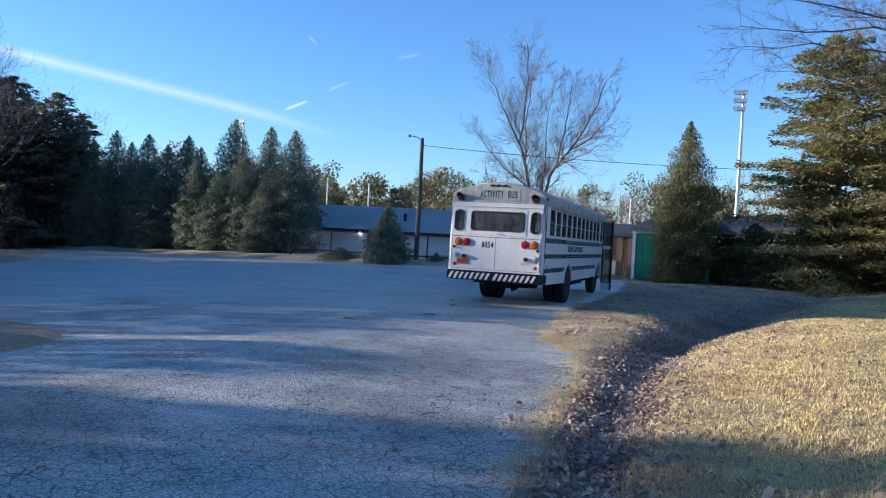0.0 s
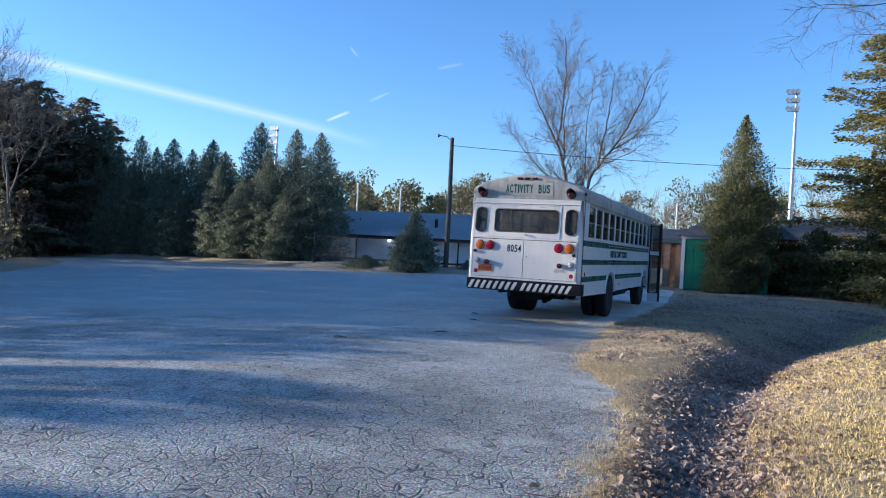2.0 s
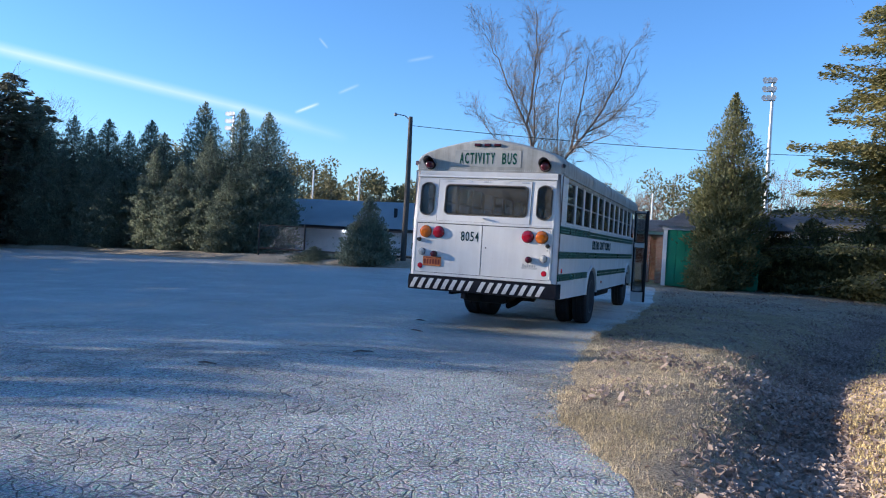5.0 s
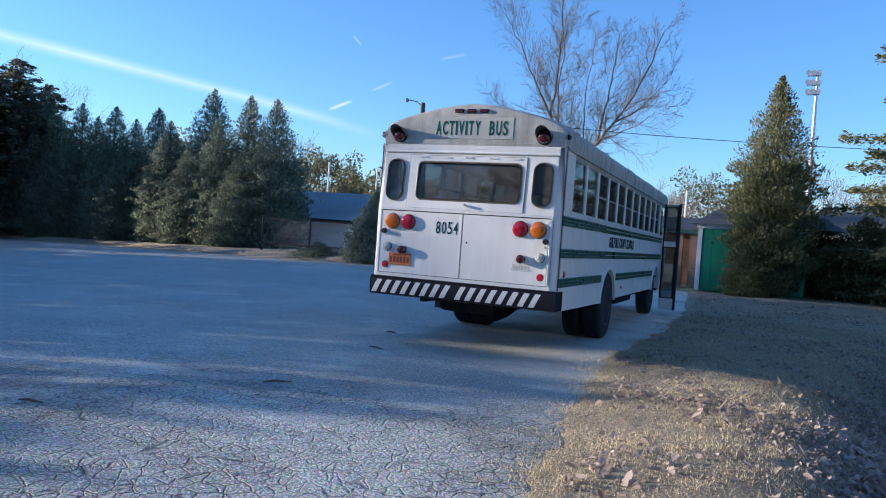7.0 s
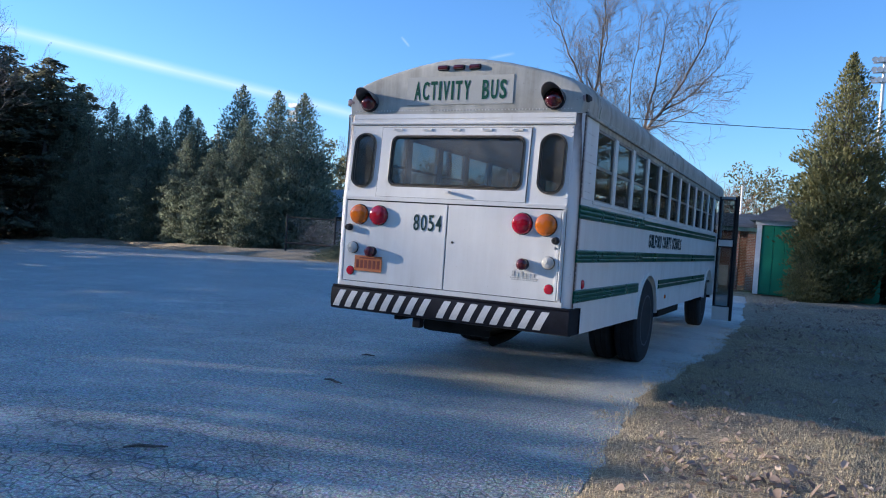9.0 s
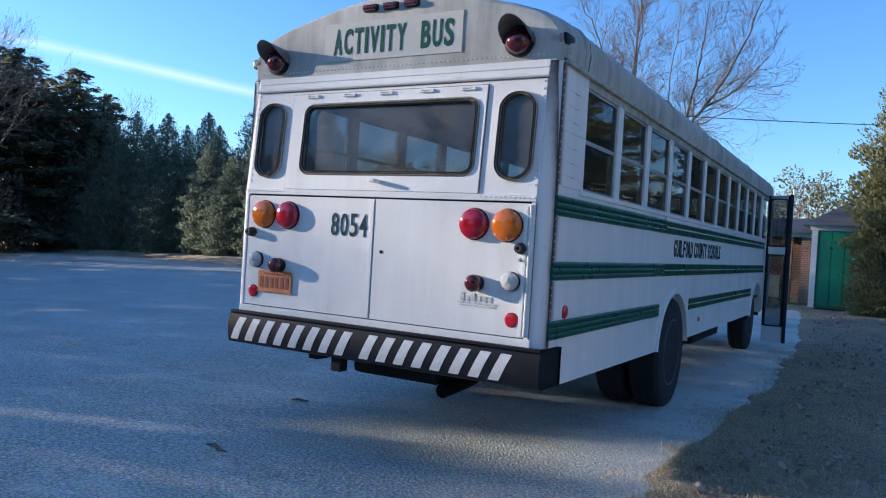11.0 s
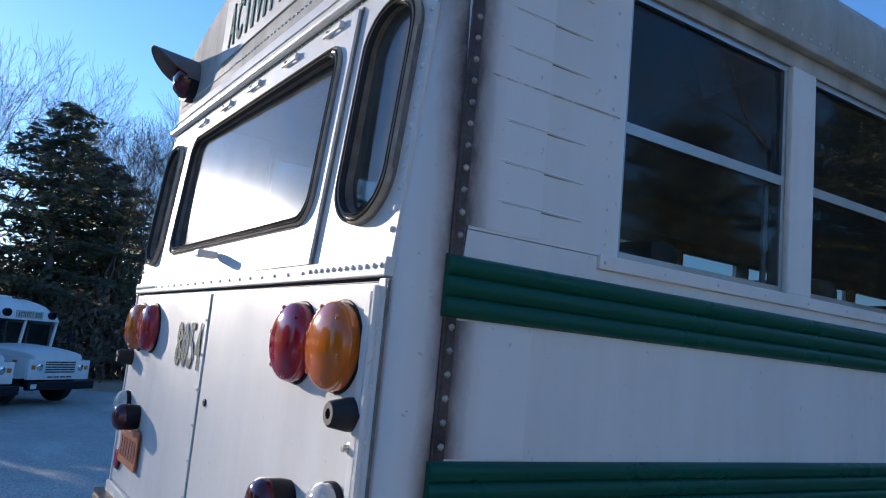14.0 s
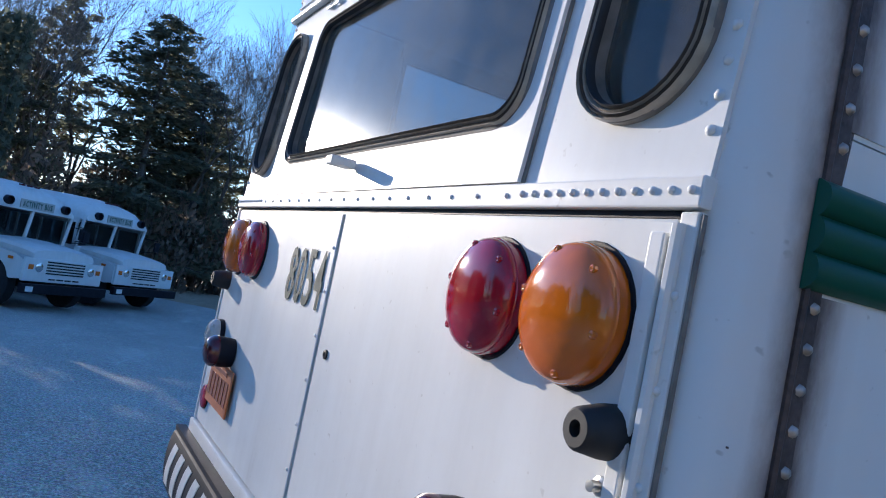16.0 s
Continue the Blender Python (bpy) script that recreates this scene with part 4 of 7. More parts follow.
for s in (1, -1):
    bm = bmesh.new()
    prof = [(s * (1.088 + 0.082 * math.sin(radians(a))), 0.08 * (1 - math.cos(radians(a)))) for a in range(0, 91, 10)]
    prof = [(s * 1.07, 0.0)] + prof + [(s * 1.17, 0.10)]
    if s < 0:
        prof = [(u * WL / W, v) for u, v in prof]
    levels = [0.815, 1.63, 2.00, 2.34, 2.435]
    rows = [[bm.verts.new((u, v + 0.007 + 0.085 * max(z - 1.63, 0), z)) for u, v in prof] for z in levels]
    for a, b in zip(rows, rows[1:]):
        for k in range(len(prof) - 1):
            bm.faces.new((a[k], a[k + 1], b[k + 1], b[k]))
    bmesh.ops.recalc_face_normals(bm, faces=bm.faces[:])
    bmesh.ops.solidify(bm, geom=bm.faces[:], thickness=0.012)
    # the post's paint grows darker towards the side seam
    part("corner_post", bm, POST, bus, "rounded white body corner, darker towards the side seam", smooth=True)

# flange between the hatches and the upper rear
slab("flange", rear, -1.07, 1.095, 1.628, 1.665, -0.010, 0.02, WHITE, bevel=0.003)
slab("seal", rear, -1.05, 1.06, 1.618, 1.627, 0.003, 0.02, BLACK)

# upper rear panel with its three windows
main_out = rounded(-0.632, 0.690, 1.761, 2.238, 0.085, 7)
main_in = rounded(-0.604, 0.662, 1.789, 2.210, 0.06, 7)
right_out = rounded(0.812, 1.050, 1.741, 2.257, 0.114, 8)
right_in = rounded(0.834, 1.028, 1.763, 2.235, 0.093, 8)
left_out = [(-u + 0.022, z) for u, z in reversed(right_out)]
left_in = [(-u + 0.022, z) for u, z in reversed(right_in)]
bm = sheet(bmesh.new(), [(-1.066, 1.660), (1.09, 1.660), (1.09, 2.345), (-1.066, 2.345)], [main_out, right_out, left_out], upper, 0.03)
part("upper_panel", bm, WHITE, bus, "white riveted panel round the rear windows")
bm = sheet(bmesh.new(), [(-0.735, 1.668), (0.725, 1.668), (0.725, 2.302), (-0.735, 2.302)], [main_out], lambda u, z, d: upper(u, z, d - 0.011), 0.010)
hatch = part("emergency_window", bm, WHITE, bus, "hinged white frame of the rear emergency window")
bm = sheet(bmesh.new(), [(-0.743, 1.660), (0.733, 1.660), (0.733, 2.308), (-0.743, 2.308)], [rounded(-0.728, 0.718, 1.675, 2.295, 0.01, 1)], lambda u, z, d: upper(u, z, d - 0.004), 0.003)
part("seal", bm, GASKET, bus)
for outer, inner, owner in ((main_out, main_in, hatch), (right_out, right_in, bus), (left_out, left_in, bus)):
    bm = ring(bmesh.new(), outer, inner, lambda u, z, d: upper(u, z, d), -0.012, 0.022)
    part("gasket", bm, GASKET, owner, "black rubber window gasket", smooth=True)
    c = [sum(p[k] for p in inner) / len(inner) for k in (0, 1)]
    m2 = [(c[0] + (a[0] - c[0]) * 1.0, a[1]) for a in inner]
    hw = max(abs(p[0] - c[0]) for p in inner)
    hz = max(abs(p[1] - c[1]) for p in inner)
    for o1, o2, mat in ((0.0045, -0.002, RUBBER), (0.009, 0.0055, BEAD), (0.0155, 0.0105, RUBBER), (0.021, 0.0165, BEAD)):
        fo = [(c[0] + (a[0] - c[0]) * (1 + o1 / hw), c[1] + (a[1] - c[1]) * (1 + o1 / hz)) for a in inner]
        fi = [(c[0] + (a[0] - c[0]) * (1 + o2 / hw), c[1] + (a[1] - c[1]) * (1 + o2 / hz)) for a in inner]
        bm = ring(bmesh.new(), fo, fi, lambda u, z, d: upper(u, z, d), -0.0155, -0.008)
        part("bead", bm, mat, owner, "thin tan bead in the gasket" if mat is BEAD else "dark groove of the gasket", smooth=True)
    bm = sheet(bmesh.new(), m2, [], lambda u, z, d: upper(u, z, d + 0.010 - 0.018 * (z - 2.0) + 0.0087 * (u - c[0])), 0.004)
    part("pane", bm, REAR_GLASS, owner, "dark dusty rear glass")
for u in (-0.57, -0.27, 0.015, 0.315, 0.60):
    bm = bmesh.new()
    x, y, z = upper(u, 2.285, -0.018)
    for du in (-0.042, 0.042):
        box(bm, x + du - 0.009, x + du + 0.009, y - 0.005, y + 0.012, z - 0.008, z + 0.009, 0.002)
    tube(bm, [(x - 0.050, y - 0.003, z - 0.007), (x + 0.050, y - 0.003, z - 0.007)], 0.0042, 8)
    box(bm, x - 0.026, x + 0.026, y + 0.002, y + 0.012, z + 0.004, z + 0.012, 0.002)
    part("hinge", bm, WHITE, hatch)
bm = bmesh.new()
box(bm, -0.036, 0.0, -0.036, -0.012, 1.727, 1.743, 0.004)
box(bm, -0.005, 0.040, -0.072, -0.010, 1.716, 1.738, 0.005)
part("handle", bm, WHITE, hatch, "small white release handle")

# ledge and cap band below the roof dome
bm = bmesh.new()
tube(bm, [upper(-1.078, 2.344, -0.010), upper(0.0, 2.344, -0.010), upper(1.100, 2.344, -0.010)], 0.0135, 10)
part("rolled_ledge", bm, WHITE, bus, "rolled white moulding under the roof cap", smooth=True)
slab("seal", upper, -1.066, 1.09, 2.3255, 2.3310, -0.003, 0.01, GASKET)
slab("cap_band", upper, -1.072, 1.098, 2.350, 2.432, -0.004, 0.02, WHITE, bevel=0.004)
slab("ledge", upper, -1.07, 1.096, 2.388, 2.394, -0.009, 0.0, WHITE)

# roof: rear cap and long shell
HALF = [(1.170, 2.425), (1.182, 2.535), (1.170, 2.612), (1.120, 2.678), (1.015, 2.736), (0.855, 2.790), (0.65, 2.843), (0.43, 2.893), (0.2, 2.930)]
PROFILE = HALF + [(0.0, 2.944)] + [(-u * WL / W, z) for u, z in reversed(HALF)]


def section(v, su, sz, grow=0.0):
    return [(u * su + (grow if u > 0 else -grow if u < 0 else 0), v, 2.425 + (z - 2.425) * sz + grow * (z > 2.5)) for u, z in PROFILE]


def loft(name, sections, mat, label="", close_first=False, close_last=False, parent=None, solid=0.0):
    bm = bmesh.new()
    rows = [[bm.verts.new(p) for p in s] for s in sections]
    for a, b in zip(rows, rows[1:]):
        for k in range(len(a) - 1):
            bm.faces.new((a[k], b[k], b[k + 1], a[k + 1]))
    if close_first:
        bm.faces.new(rows[0])
    if close_last:
        bm.faces.new(rows[-1][::-1])
    bmesh.ops.recalc_face_normals(bm, faces=bm.faces[:])
    if solid:
        bmesh.ops.solidify(bm, geom=bm.faces[:], thickness=solid)
    return part(name, bm, mat, parent or bus, label, smooth=True)


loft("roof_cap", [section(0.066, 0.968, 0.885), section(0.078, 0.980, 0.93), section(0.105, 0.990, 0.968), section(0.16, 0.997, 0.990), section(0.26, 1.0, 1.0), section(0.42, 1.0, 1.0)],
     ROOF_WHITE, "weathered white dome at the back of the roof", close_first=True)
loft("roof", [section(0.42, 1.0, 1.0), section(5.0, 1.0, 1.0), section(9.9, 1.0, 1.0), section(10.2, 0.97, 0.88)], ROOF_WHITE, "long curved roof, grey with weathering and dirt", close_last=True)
for v in (0.425, 2.66, 4.95, 7.25):
    grow = 0.014 if v < 1 else 0.0
    loft("roof_seam", [section(v - 0.035, 1.0, 1.0, 0.001), section(v - 0.028, 1.0, 1.0, 0.007), section(v + 0.028, 1.0, 1.0, 0.007), section(v + 0.035, 1.0, 1.0, 0.001)], ROOF_WHITE)
    loft("joint_line", [section(v + 0.0355, 1.0, 1.0, 0.0015), section(v + 0.038, 1.0, 1.0, 0.0035), section(v + 0.042 + grow, 1.0, 1.0, 0.0035), section(v + 0.0445 + grow, 1.0, 1.0, 0.0015)], MOSS if v < 1 else SEAM, "dark weathered joint of the roof sheets")
for s in (1, -1):
    bm = bmesh.new()
    e = W if s > 0 else WL
    box(bm, min(s * (e - 0.005), s * (e + 0.025)), max(s * (e - 0.005), s * (e + 0.025)), 0.10, 10.0, 2.410, 2.434, 0.006)
    part("drip_rail", bm, ROOF_WHITE, bus)

# sides with wheel arches
REAR_AX, FRONT_AX, AX_Z = 3.13, 8.55, 0.50


def side_outline():
    pts = [(0.085, 0.815), (0.275, 0.815), (0.275, 0.585)]
    pts += [(REAR_AX - 0.575, 0.56)]
    pts += [(REAR_AX - 0.575 * math.cos(radians(a)), AX_Z + 0.55 * math.sin(radians(a))) for a in range(8, 173, 8)]
    pts += [(REAR_AX + 0.575, 0.58), (FRONT_AX - 0.62, 0.58)]
    pts += [(FRONT_AX - 0.60 * math.cos(radians(a)), AX_Z + 0.56 * math.sin(radians(a))) for a in range(8, 173, 8)]
    pts += [(FRONT_AX + 0.62, 0.58), (10.15, 0.58), (10.15, 1.73), (0.085, 1.73)]
    return pts


for fn, tag in ((right, "white side panel with wheel arches and scuffed paint"), (left, "white side panel with wheel arches")):
    bm = sheet(bmesh.new(), side_outline(), [], fn, 0.02)
    panel = part("side_panel", bm, WHITE, bus, tag)
    if fn is right:
        side_right = panel
    for ax in (REAR_AX, FRONT_AX):
        bm = bmesh.new()
        outer = [(ax - 0.600 * math.cos(radians(a)), AX_Z + 0.575 * math.sin(radians(a))) for a in range(6, 175, 7)]
        inner = [(ax - 0.560 * math.cos(radians(a)), AX_Z + 0.535 * math.sin(radians(a))) for a in range(6, 175, 7)]
        rows = [[bm.verts.new(fn(v, z, d)) for v, z in loop] for loop, d in ((outer, 0.0), (outer, -0.014), (inner, -0.018), (inner, 0.10))]
        for a, b in zip(rows, rows[1:]):
            for k in range(len(a) - 1):
                bm.faces.new((a[k], a[k + 1], b[k + 1], b[k]))
        bmesh.ops.recalc_face_normals(bm, faces=bm.faces[:])
        part("wheel_arch", bm, WHITE, bus, smooth=True)


def rail(fn, z0, z1, v0, v1, ribs, mat, proud=0.016, label=""):
    bm = bmesh.new()
    n = 14 * ribs
    prof = []
    for k in range(n + 1):
        f = k / n
        ridge = 0.30 + 0.70 * abs(math.sin(math.pi * f * ribs)) ** 0.6 if ribs > 1 else 1.0
        prof.append((z0 + (z1 - z0) * f, -0.003 - proud * min(1.0, 5.0 * math.sin(math.pi * f)) ** 0.5 * ridge))
    prof = [(z0, 0.0)] + prof + [(z1, 0.0)]
    rows = [[bm.verts.new(fn(v, z, d)) for z, d in prof] for v in (v0, v1)]
    for k in range(len(prof) - 1):
        bm.faces.new((rows[0][k], rows[0][k + 1], rows[1][k + 1], rows[1][k]))
    for r in rows:
        bm.faces.new(r)
    bmesh.ops.recalc_face_normals(bm, faces=bm.faces[:])
    return part("rub_rail", bm, mat, bus, label, smooth=True)


for fn in (right, left):
    rail(fn, 1.562, 1.678, 0.072, 2.62, 3, GREEN, 0.015, "ribbed dark green rub rail")
    rail(fn, 1.562, 1.612, 2.62, 9.15, 1, GREEN, 0.010, "dark green rub rail")
    rail(fn, 1.613, 1.624, 2.62, 9.15, 1, WHITE, 0.004)
    rail(fn, 1.625, 1.664, 2.62, 9.15, 1, GREEN, 0.010, "dark green rub rail")
    rail(fn, 1.666, 1.700, 2.60, 9.15, 1, WHITE, 0.009)
    rail(fn, 1.196, 1.304, 0.072, 2.62, 3, GREEN, 0.015, "ribbed dark green rub rail")
    rail(fn, 1.196, 1.243, 2.62, 9.15, 1, GREEN, 0.011, "dark green rub rail")
    rail(fn, 1.243, 1.250, 2.62, 9.15, 1, WHITE, 0.004)
    rail(fn, 1.250, 1.304, 2.62, 9.15, 1, GREEN, 0.011, "dark green rub rail")
    rail(fn, 0.858, 0.966, 0.30, 2.53, 3, GREEN, 0.014, "ribbed dark green rub rail")
    for v0, v1 in ((3.74, 7.92),):
        rail(fn, 0.858, 0.905, v0, v1, 1, GREEN, 0.010, "dark green rub rail")
        rail(fn, 0.905, 0.912, v0, v1, 1, WHITE, 0.004)
        rail(fn, 0.912, 0.966, v0, v1, 1, GREEN, 0.010, "dark green rub rail")
    rail(fn, 0.858, 0.966, 0.072, 0.30, 3, GREEN, 0.014, "dark green rub rail")

# window band: end panel, posts, header, sill and sliding sashes
PITCH, W0, WW = 0.745, 0.515, 0.625
for fn, sgn in ((right, 1), (left, -1)):
    slab("end_panel", fn, 0.085, W0 - 0.001, 1.732, 2.425, 0.0, 0.03, WHITE, "white end panel with pressed ribs")
    for z in (2.285, 2.20, 2.115, 1.965, 1.88, 1.80):
        bm = bmesh.new()
        tube(bm, [fn(0.17, z, 0.0015), fn(0.20, z, 0.0), fn(0.38, z - 0.004, 0.0), fn(0.40, z - 0.004, 0.0015)], 0.0034, 6)
        part("pressed_rib", bm, WHITE, bus, smooth=True)
        # thin dark tapered line along the rib's lower edge
        bm = bmesh.new()
        tube(bm, [fn(0.168, z - 0.0040, 0.0012), fn(0.19, z - 0.0040, 0.0), fn(0.30, z - 0.0065, 0.0), fn(0.40, z - 0.0080, 0.0014)], [0.0010, 0.0018, 0.0015, 0.0008], 6)
        part("groove", bm, GROOVE, bus, "thin dark line under the pressed rib", smooth=True)
    slab("weld_seam", fn, 0.14, W0 - 0.02, 2.043, 2.0465, -0.002, 0.01, STAIN, "rusty cracked seam")
    slab("roof_gap", fn, 0.10, W0 - 0.014, 2.427, 2.441, -0.006, 0.008, SEAM, "dark gap under the roof edge")
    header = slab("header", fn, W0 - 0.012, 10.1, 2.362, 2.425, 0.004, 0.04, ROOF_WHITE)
    if fn is right:
        header_right = header
    slab("window_sill", fn, W0 - 0.06, 8.95, 1.703, 1.735, -0.010, 0.05, WHITE, bevel=0.004)
    for k in range(12):
        v1 = W0 + PITCH * (k - 1) + WW if k else W0 - 0.012
        v0 = W0 + PITCH * k
        if k:
            slab("window_post", fn, v1 + 0.004, v0 - 0.004, 1.735, 2.362, -0.002, 0.05, WHITE, bevel=0.006)
    slab("front_pillar", fn, W0 + PITCH * 11 - 0.004, W0 + PITCH * 11 + 0.10, 1.735, 2.362, 0.0, 0.05, WHITE)
    slab("front_pillar", fn, 9.75, 10.15, 1.73, 2.425, 0.0, 0.05, WHITE)
    for k in range(11):
        v0 = W0 + PITCH * k
        v1 = v0 + WW
        zm = 2.035
        rect = lambda a, b, c, d: [(a, c), (b, c), (b, d), (a, d)]
        bm = sheet(bmesh.new(), rect(v0, v1, 1.735, 2.362), [rect(v0 + 0.016, v1 - 0.016, 1.752, zm - 0.012), rect(v0 + 0.016, v1 - 0.016, zm + 0.014, 2.345)], lambda u, z, d: fn(u, z, d + 0.012), 0.033)
        win = part("side_window", bm, STEEL, bus, "two-pane sliding sash in a dull metal frame")
        slab("slider_bar", fn, v1 - 0.05, v1 - 0.034, 1.7525, zm - 0.0125, 0.0365, 0.0445, STEEL, parent=win)
        for z0, z1, d in ((zm, 2.350, 0.020), (1.748, zm, 0.016)):
            bm = bmesh.new()
            bm.faces.new([bm.verts.new(fn(u, z, d + 0.009 * (z - z0))) for u, z in ((v0 + 0.012, z0), (v1 - 0.012, z0), (v1 - 0.012, z1), (v0 + 0.012, z1))])
            bmesh.ops.solidify(bm, geom=bm.faces[:], thickness=0.003)
            part("pane", bm, SIDE_GLASS, win)

# rivets: the many small heads along the seams
rv, rq = [], []


def rivet(p, nrm, r=0.006):
    nrm = Vector(nrm).normalized()
    a = nrm.orthogonal().normalized()
    b = nrm.cross(a)
    base = len(rv)
    for rad, hgt in ((1.0, 0.0), (0.72, 0.55)):
        for k in range(6):
            t = math.pi * k / 3
            rv.append(Vector(p) + (a * math.cos(t) + b * math.sin(t)) * r * rad + nrm * r * hgt)
    rv.append(Vector(p) + nrm * r * 0.78)
    for k in range(6):
        j = (k + 1) % 6
        rq.append((base + k, base + j, base + 6 + j))
        rq.append((base + k, base + 6 + j, base + 6 + k))
        rq.append((base + 6 + k, base + 6 + j, base + 12))


back, out = (0, -1, 0), (1, 0, 0)
for u in np.arange(-1.05, -0.74, 0.03):
    rivet(rear(u, 1.648, -0.010), back)
for u in np.arange(-0.70, 0.72, 0.088):
    rivet(rear(u, 1.646, -0.010), back, 0.005)
for u in np.arange(0.75, 1.09, 0.030):
    rivet(rear(u, 1.648, -0.010), back)
for z in np.arange(1.72, 2.33, 0.042):
    rivet(upper(1.074, z, 0.0), back, 0.0078)
    rivet(upper(-1.052, z, 0.0), back, 0.0078)
for u in np.arange(-1.055, 1.08, 0.031):
    rivet(upper(u, 2.326, 0.0), back, 0.005)
    rivet((u, 0.066, 2.462), back, 0.0055)
for z in np.arange(0.90, 1.60, 0.105):
    rivet(rear(-0.005, z, -0.006), back, 0.005)
    rivet(rear(1.078, z, -0.004), back, 0.006)
corner = []
for k, z in enumerate(np.arange(0.985, 2.40, 0.043)):
    for s in (1, -1):
        corner.append((s, z))
for z in np.arange(1.76, 2.40, 0.075):
    rivet((W, 0.475, z), out, 0.005)
for v in np.arange(0.14, 9.9, 0.045):
    rivet((W + 0.001, v, 2.462), out, 0.0055)
for v in np.arange(0.47, 8.0, 0.19):
    rivet((W + 0.010, v, 1.719), out, 0.005)
tagged(mesh_np("rivets", rv, rq, WHITE, bus, "painted rivet heads along the seams", smooth=True), kind="stuff")
for s in (1, -1):
    slab("seam_strip", right if s > 0 else left, 0.086, 0.106, 0.82, 2.42, -0.003, 0.01, SEAM, "rusty dark corner seam")
    bm = bmesh.new()
    e = W + 0.001 if s > 0 else -WL - 0.001
    tube(bm, [(e, 0.081, 0.83), (e, 0.082, 1.60), (e, 0.085, 2.41)], 0.005, 6)
    part("seam_edge", bm, SEAM, bus, smooth=True)
    for z0, z1 in ((0.97, 1.192), (1.308, 1.558), (1.738, 2.41)):
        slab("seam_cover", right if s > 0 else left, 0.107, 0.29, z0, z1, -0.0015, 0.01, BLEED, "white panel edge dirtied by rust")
rv, rq = [], []
for s, z in corner:
    if not (1.19 < z < 1.31 or 1.555 < z < 1.69):
        rivet(((W + 0.003) * s if s > 0 else -WL - 0.003, 0.097, z), (s, 0, 0), 0.0072)
tagged(mesh_np("seam_rivets", rv, rq, OLD_RIVET, bus, "rust-stained rivet heads on the corner seam", smooth=True), kind="stuff")

# chipped paint on the corner and the stud beside the door
chip = random.Random(12)


def fn_post(v, z):
    a = math.acos(1 - (v - 0.007) / 0.08)
    return 1.0885 + 0.0825 * math.sin(a), v - 0.0005 * math.cos(a), z


for z, n in ((1.065, 10), (1.0, 3), (1.36, 2)):
    for _ in range(n):
        v, zz, w = chip.uniform(0.028, 0.062), z + chip.gauss(0, 0.02), chip.uniform(0.0006, 0.0026)
        bm = bmesh.new()
        out_pts = [fn_post(v + w * math.cos(q) * chip.uniform(0.6, 1.2), zz + w * math.sin(q) * chip.uniform(0.5, 1.3)) for q in (0.2, 1.3, 2.4, 3.5, 4.6, 5.6)]
        vs = [bm.verts.new(p) for p in out_pts]
        bm.faces.new(vs)
        bmesh.ops.solidify(bm, geom=bm.faces[:], thickness=0.0006)
        part("paint_chip", bm, SEAM, bus, "dark chip in the white paint")
bm = bmesh.new()
lathe(bm, [(0.0, 0.004), (0.012, 0.004), (0.012, -0.006), (0.007, -0.008), (0.007, -0.020), (0.0, -0.021)], "y", rear(1.019, 1.302, 0.0), 12)
part("stud", bm, STEEL, bus, "small worn steel stud", smooth=True)

# lamps
def lamp(name, u, z, r, depth, lens, label, ribs=True, fn=rear, bezel=None, screws=4, stand=0.012):
    x, y, zz = fn(u, z, 0.0)
    bm = bmesh.new()
    lathe(bm, [(0, stand), (r * 1.05, stand), (r * 1.06, stand * 0.5), (r * 1.06, 0.0), (0, 0.0)], "y", (0, 0, 0), 28)
    for v in bm.verts:
        v.co = Vector((x + v.co.x, y - v.co.y, zz + v.co.z))
    bmesh.ops.recalc_face_normals(bm, faces=bm.faces[:])
    base = part(name, bm, bezel or BLACK, bus, label, smooth=True)
    bm = bmesh.new()
    prof = [(r, stand * 0.9), (r, stand + depth * 0.30)]
    steps = 56 if ribs else 6
    for k in range(1, steps + 1):
        f = k / steps
        h = stand + depth * (0.30 + 0.70 * math.sin(f * math.pi / 2) ** 0.8)
        prof.append((r * math.cos(f * math.pi / 2) * 0.985 if k < steps else 0.0, h - (0.0004 if ribs and k % 2 else 0)))
    lathe(bm, prof, "y", (0, 0, 0), 32)
    for v in bm.verts:
        v.co = Vector((x + v.co.x, y - v.co.y, zz + v.co.z))
    bmesh.ops.recalc_face_normals(bm, faces=bm.faces[:])
    ln = part("lens", bm, lens, base, "", smooth=True)
    for k in range(screws):
        a = radians(45 + 360 * k / screws)
        bm = bmesh.new()
        lathe(bm, [(0.006, -0.004), (0.0055, 0.001), (0.003, 0.0022), (0.0, 0.001)], "y", (0, 0, 0), 8)
        for v in bm.verts:
            v.co = Vector((x + v.co.x + 0.86 * r * math.cos(a), y - v.co.y - stand - depth * 0.70, zz + v.co.z + 0.86 * r * math.sin(a)))
        part("screw", bm, lens, base, smooth=True)
    return base


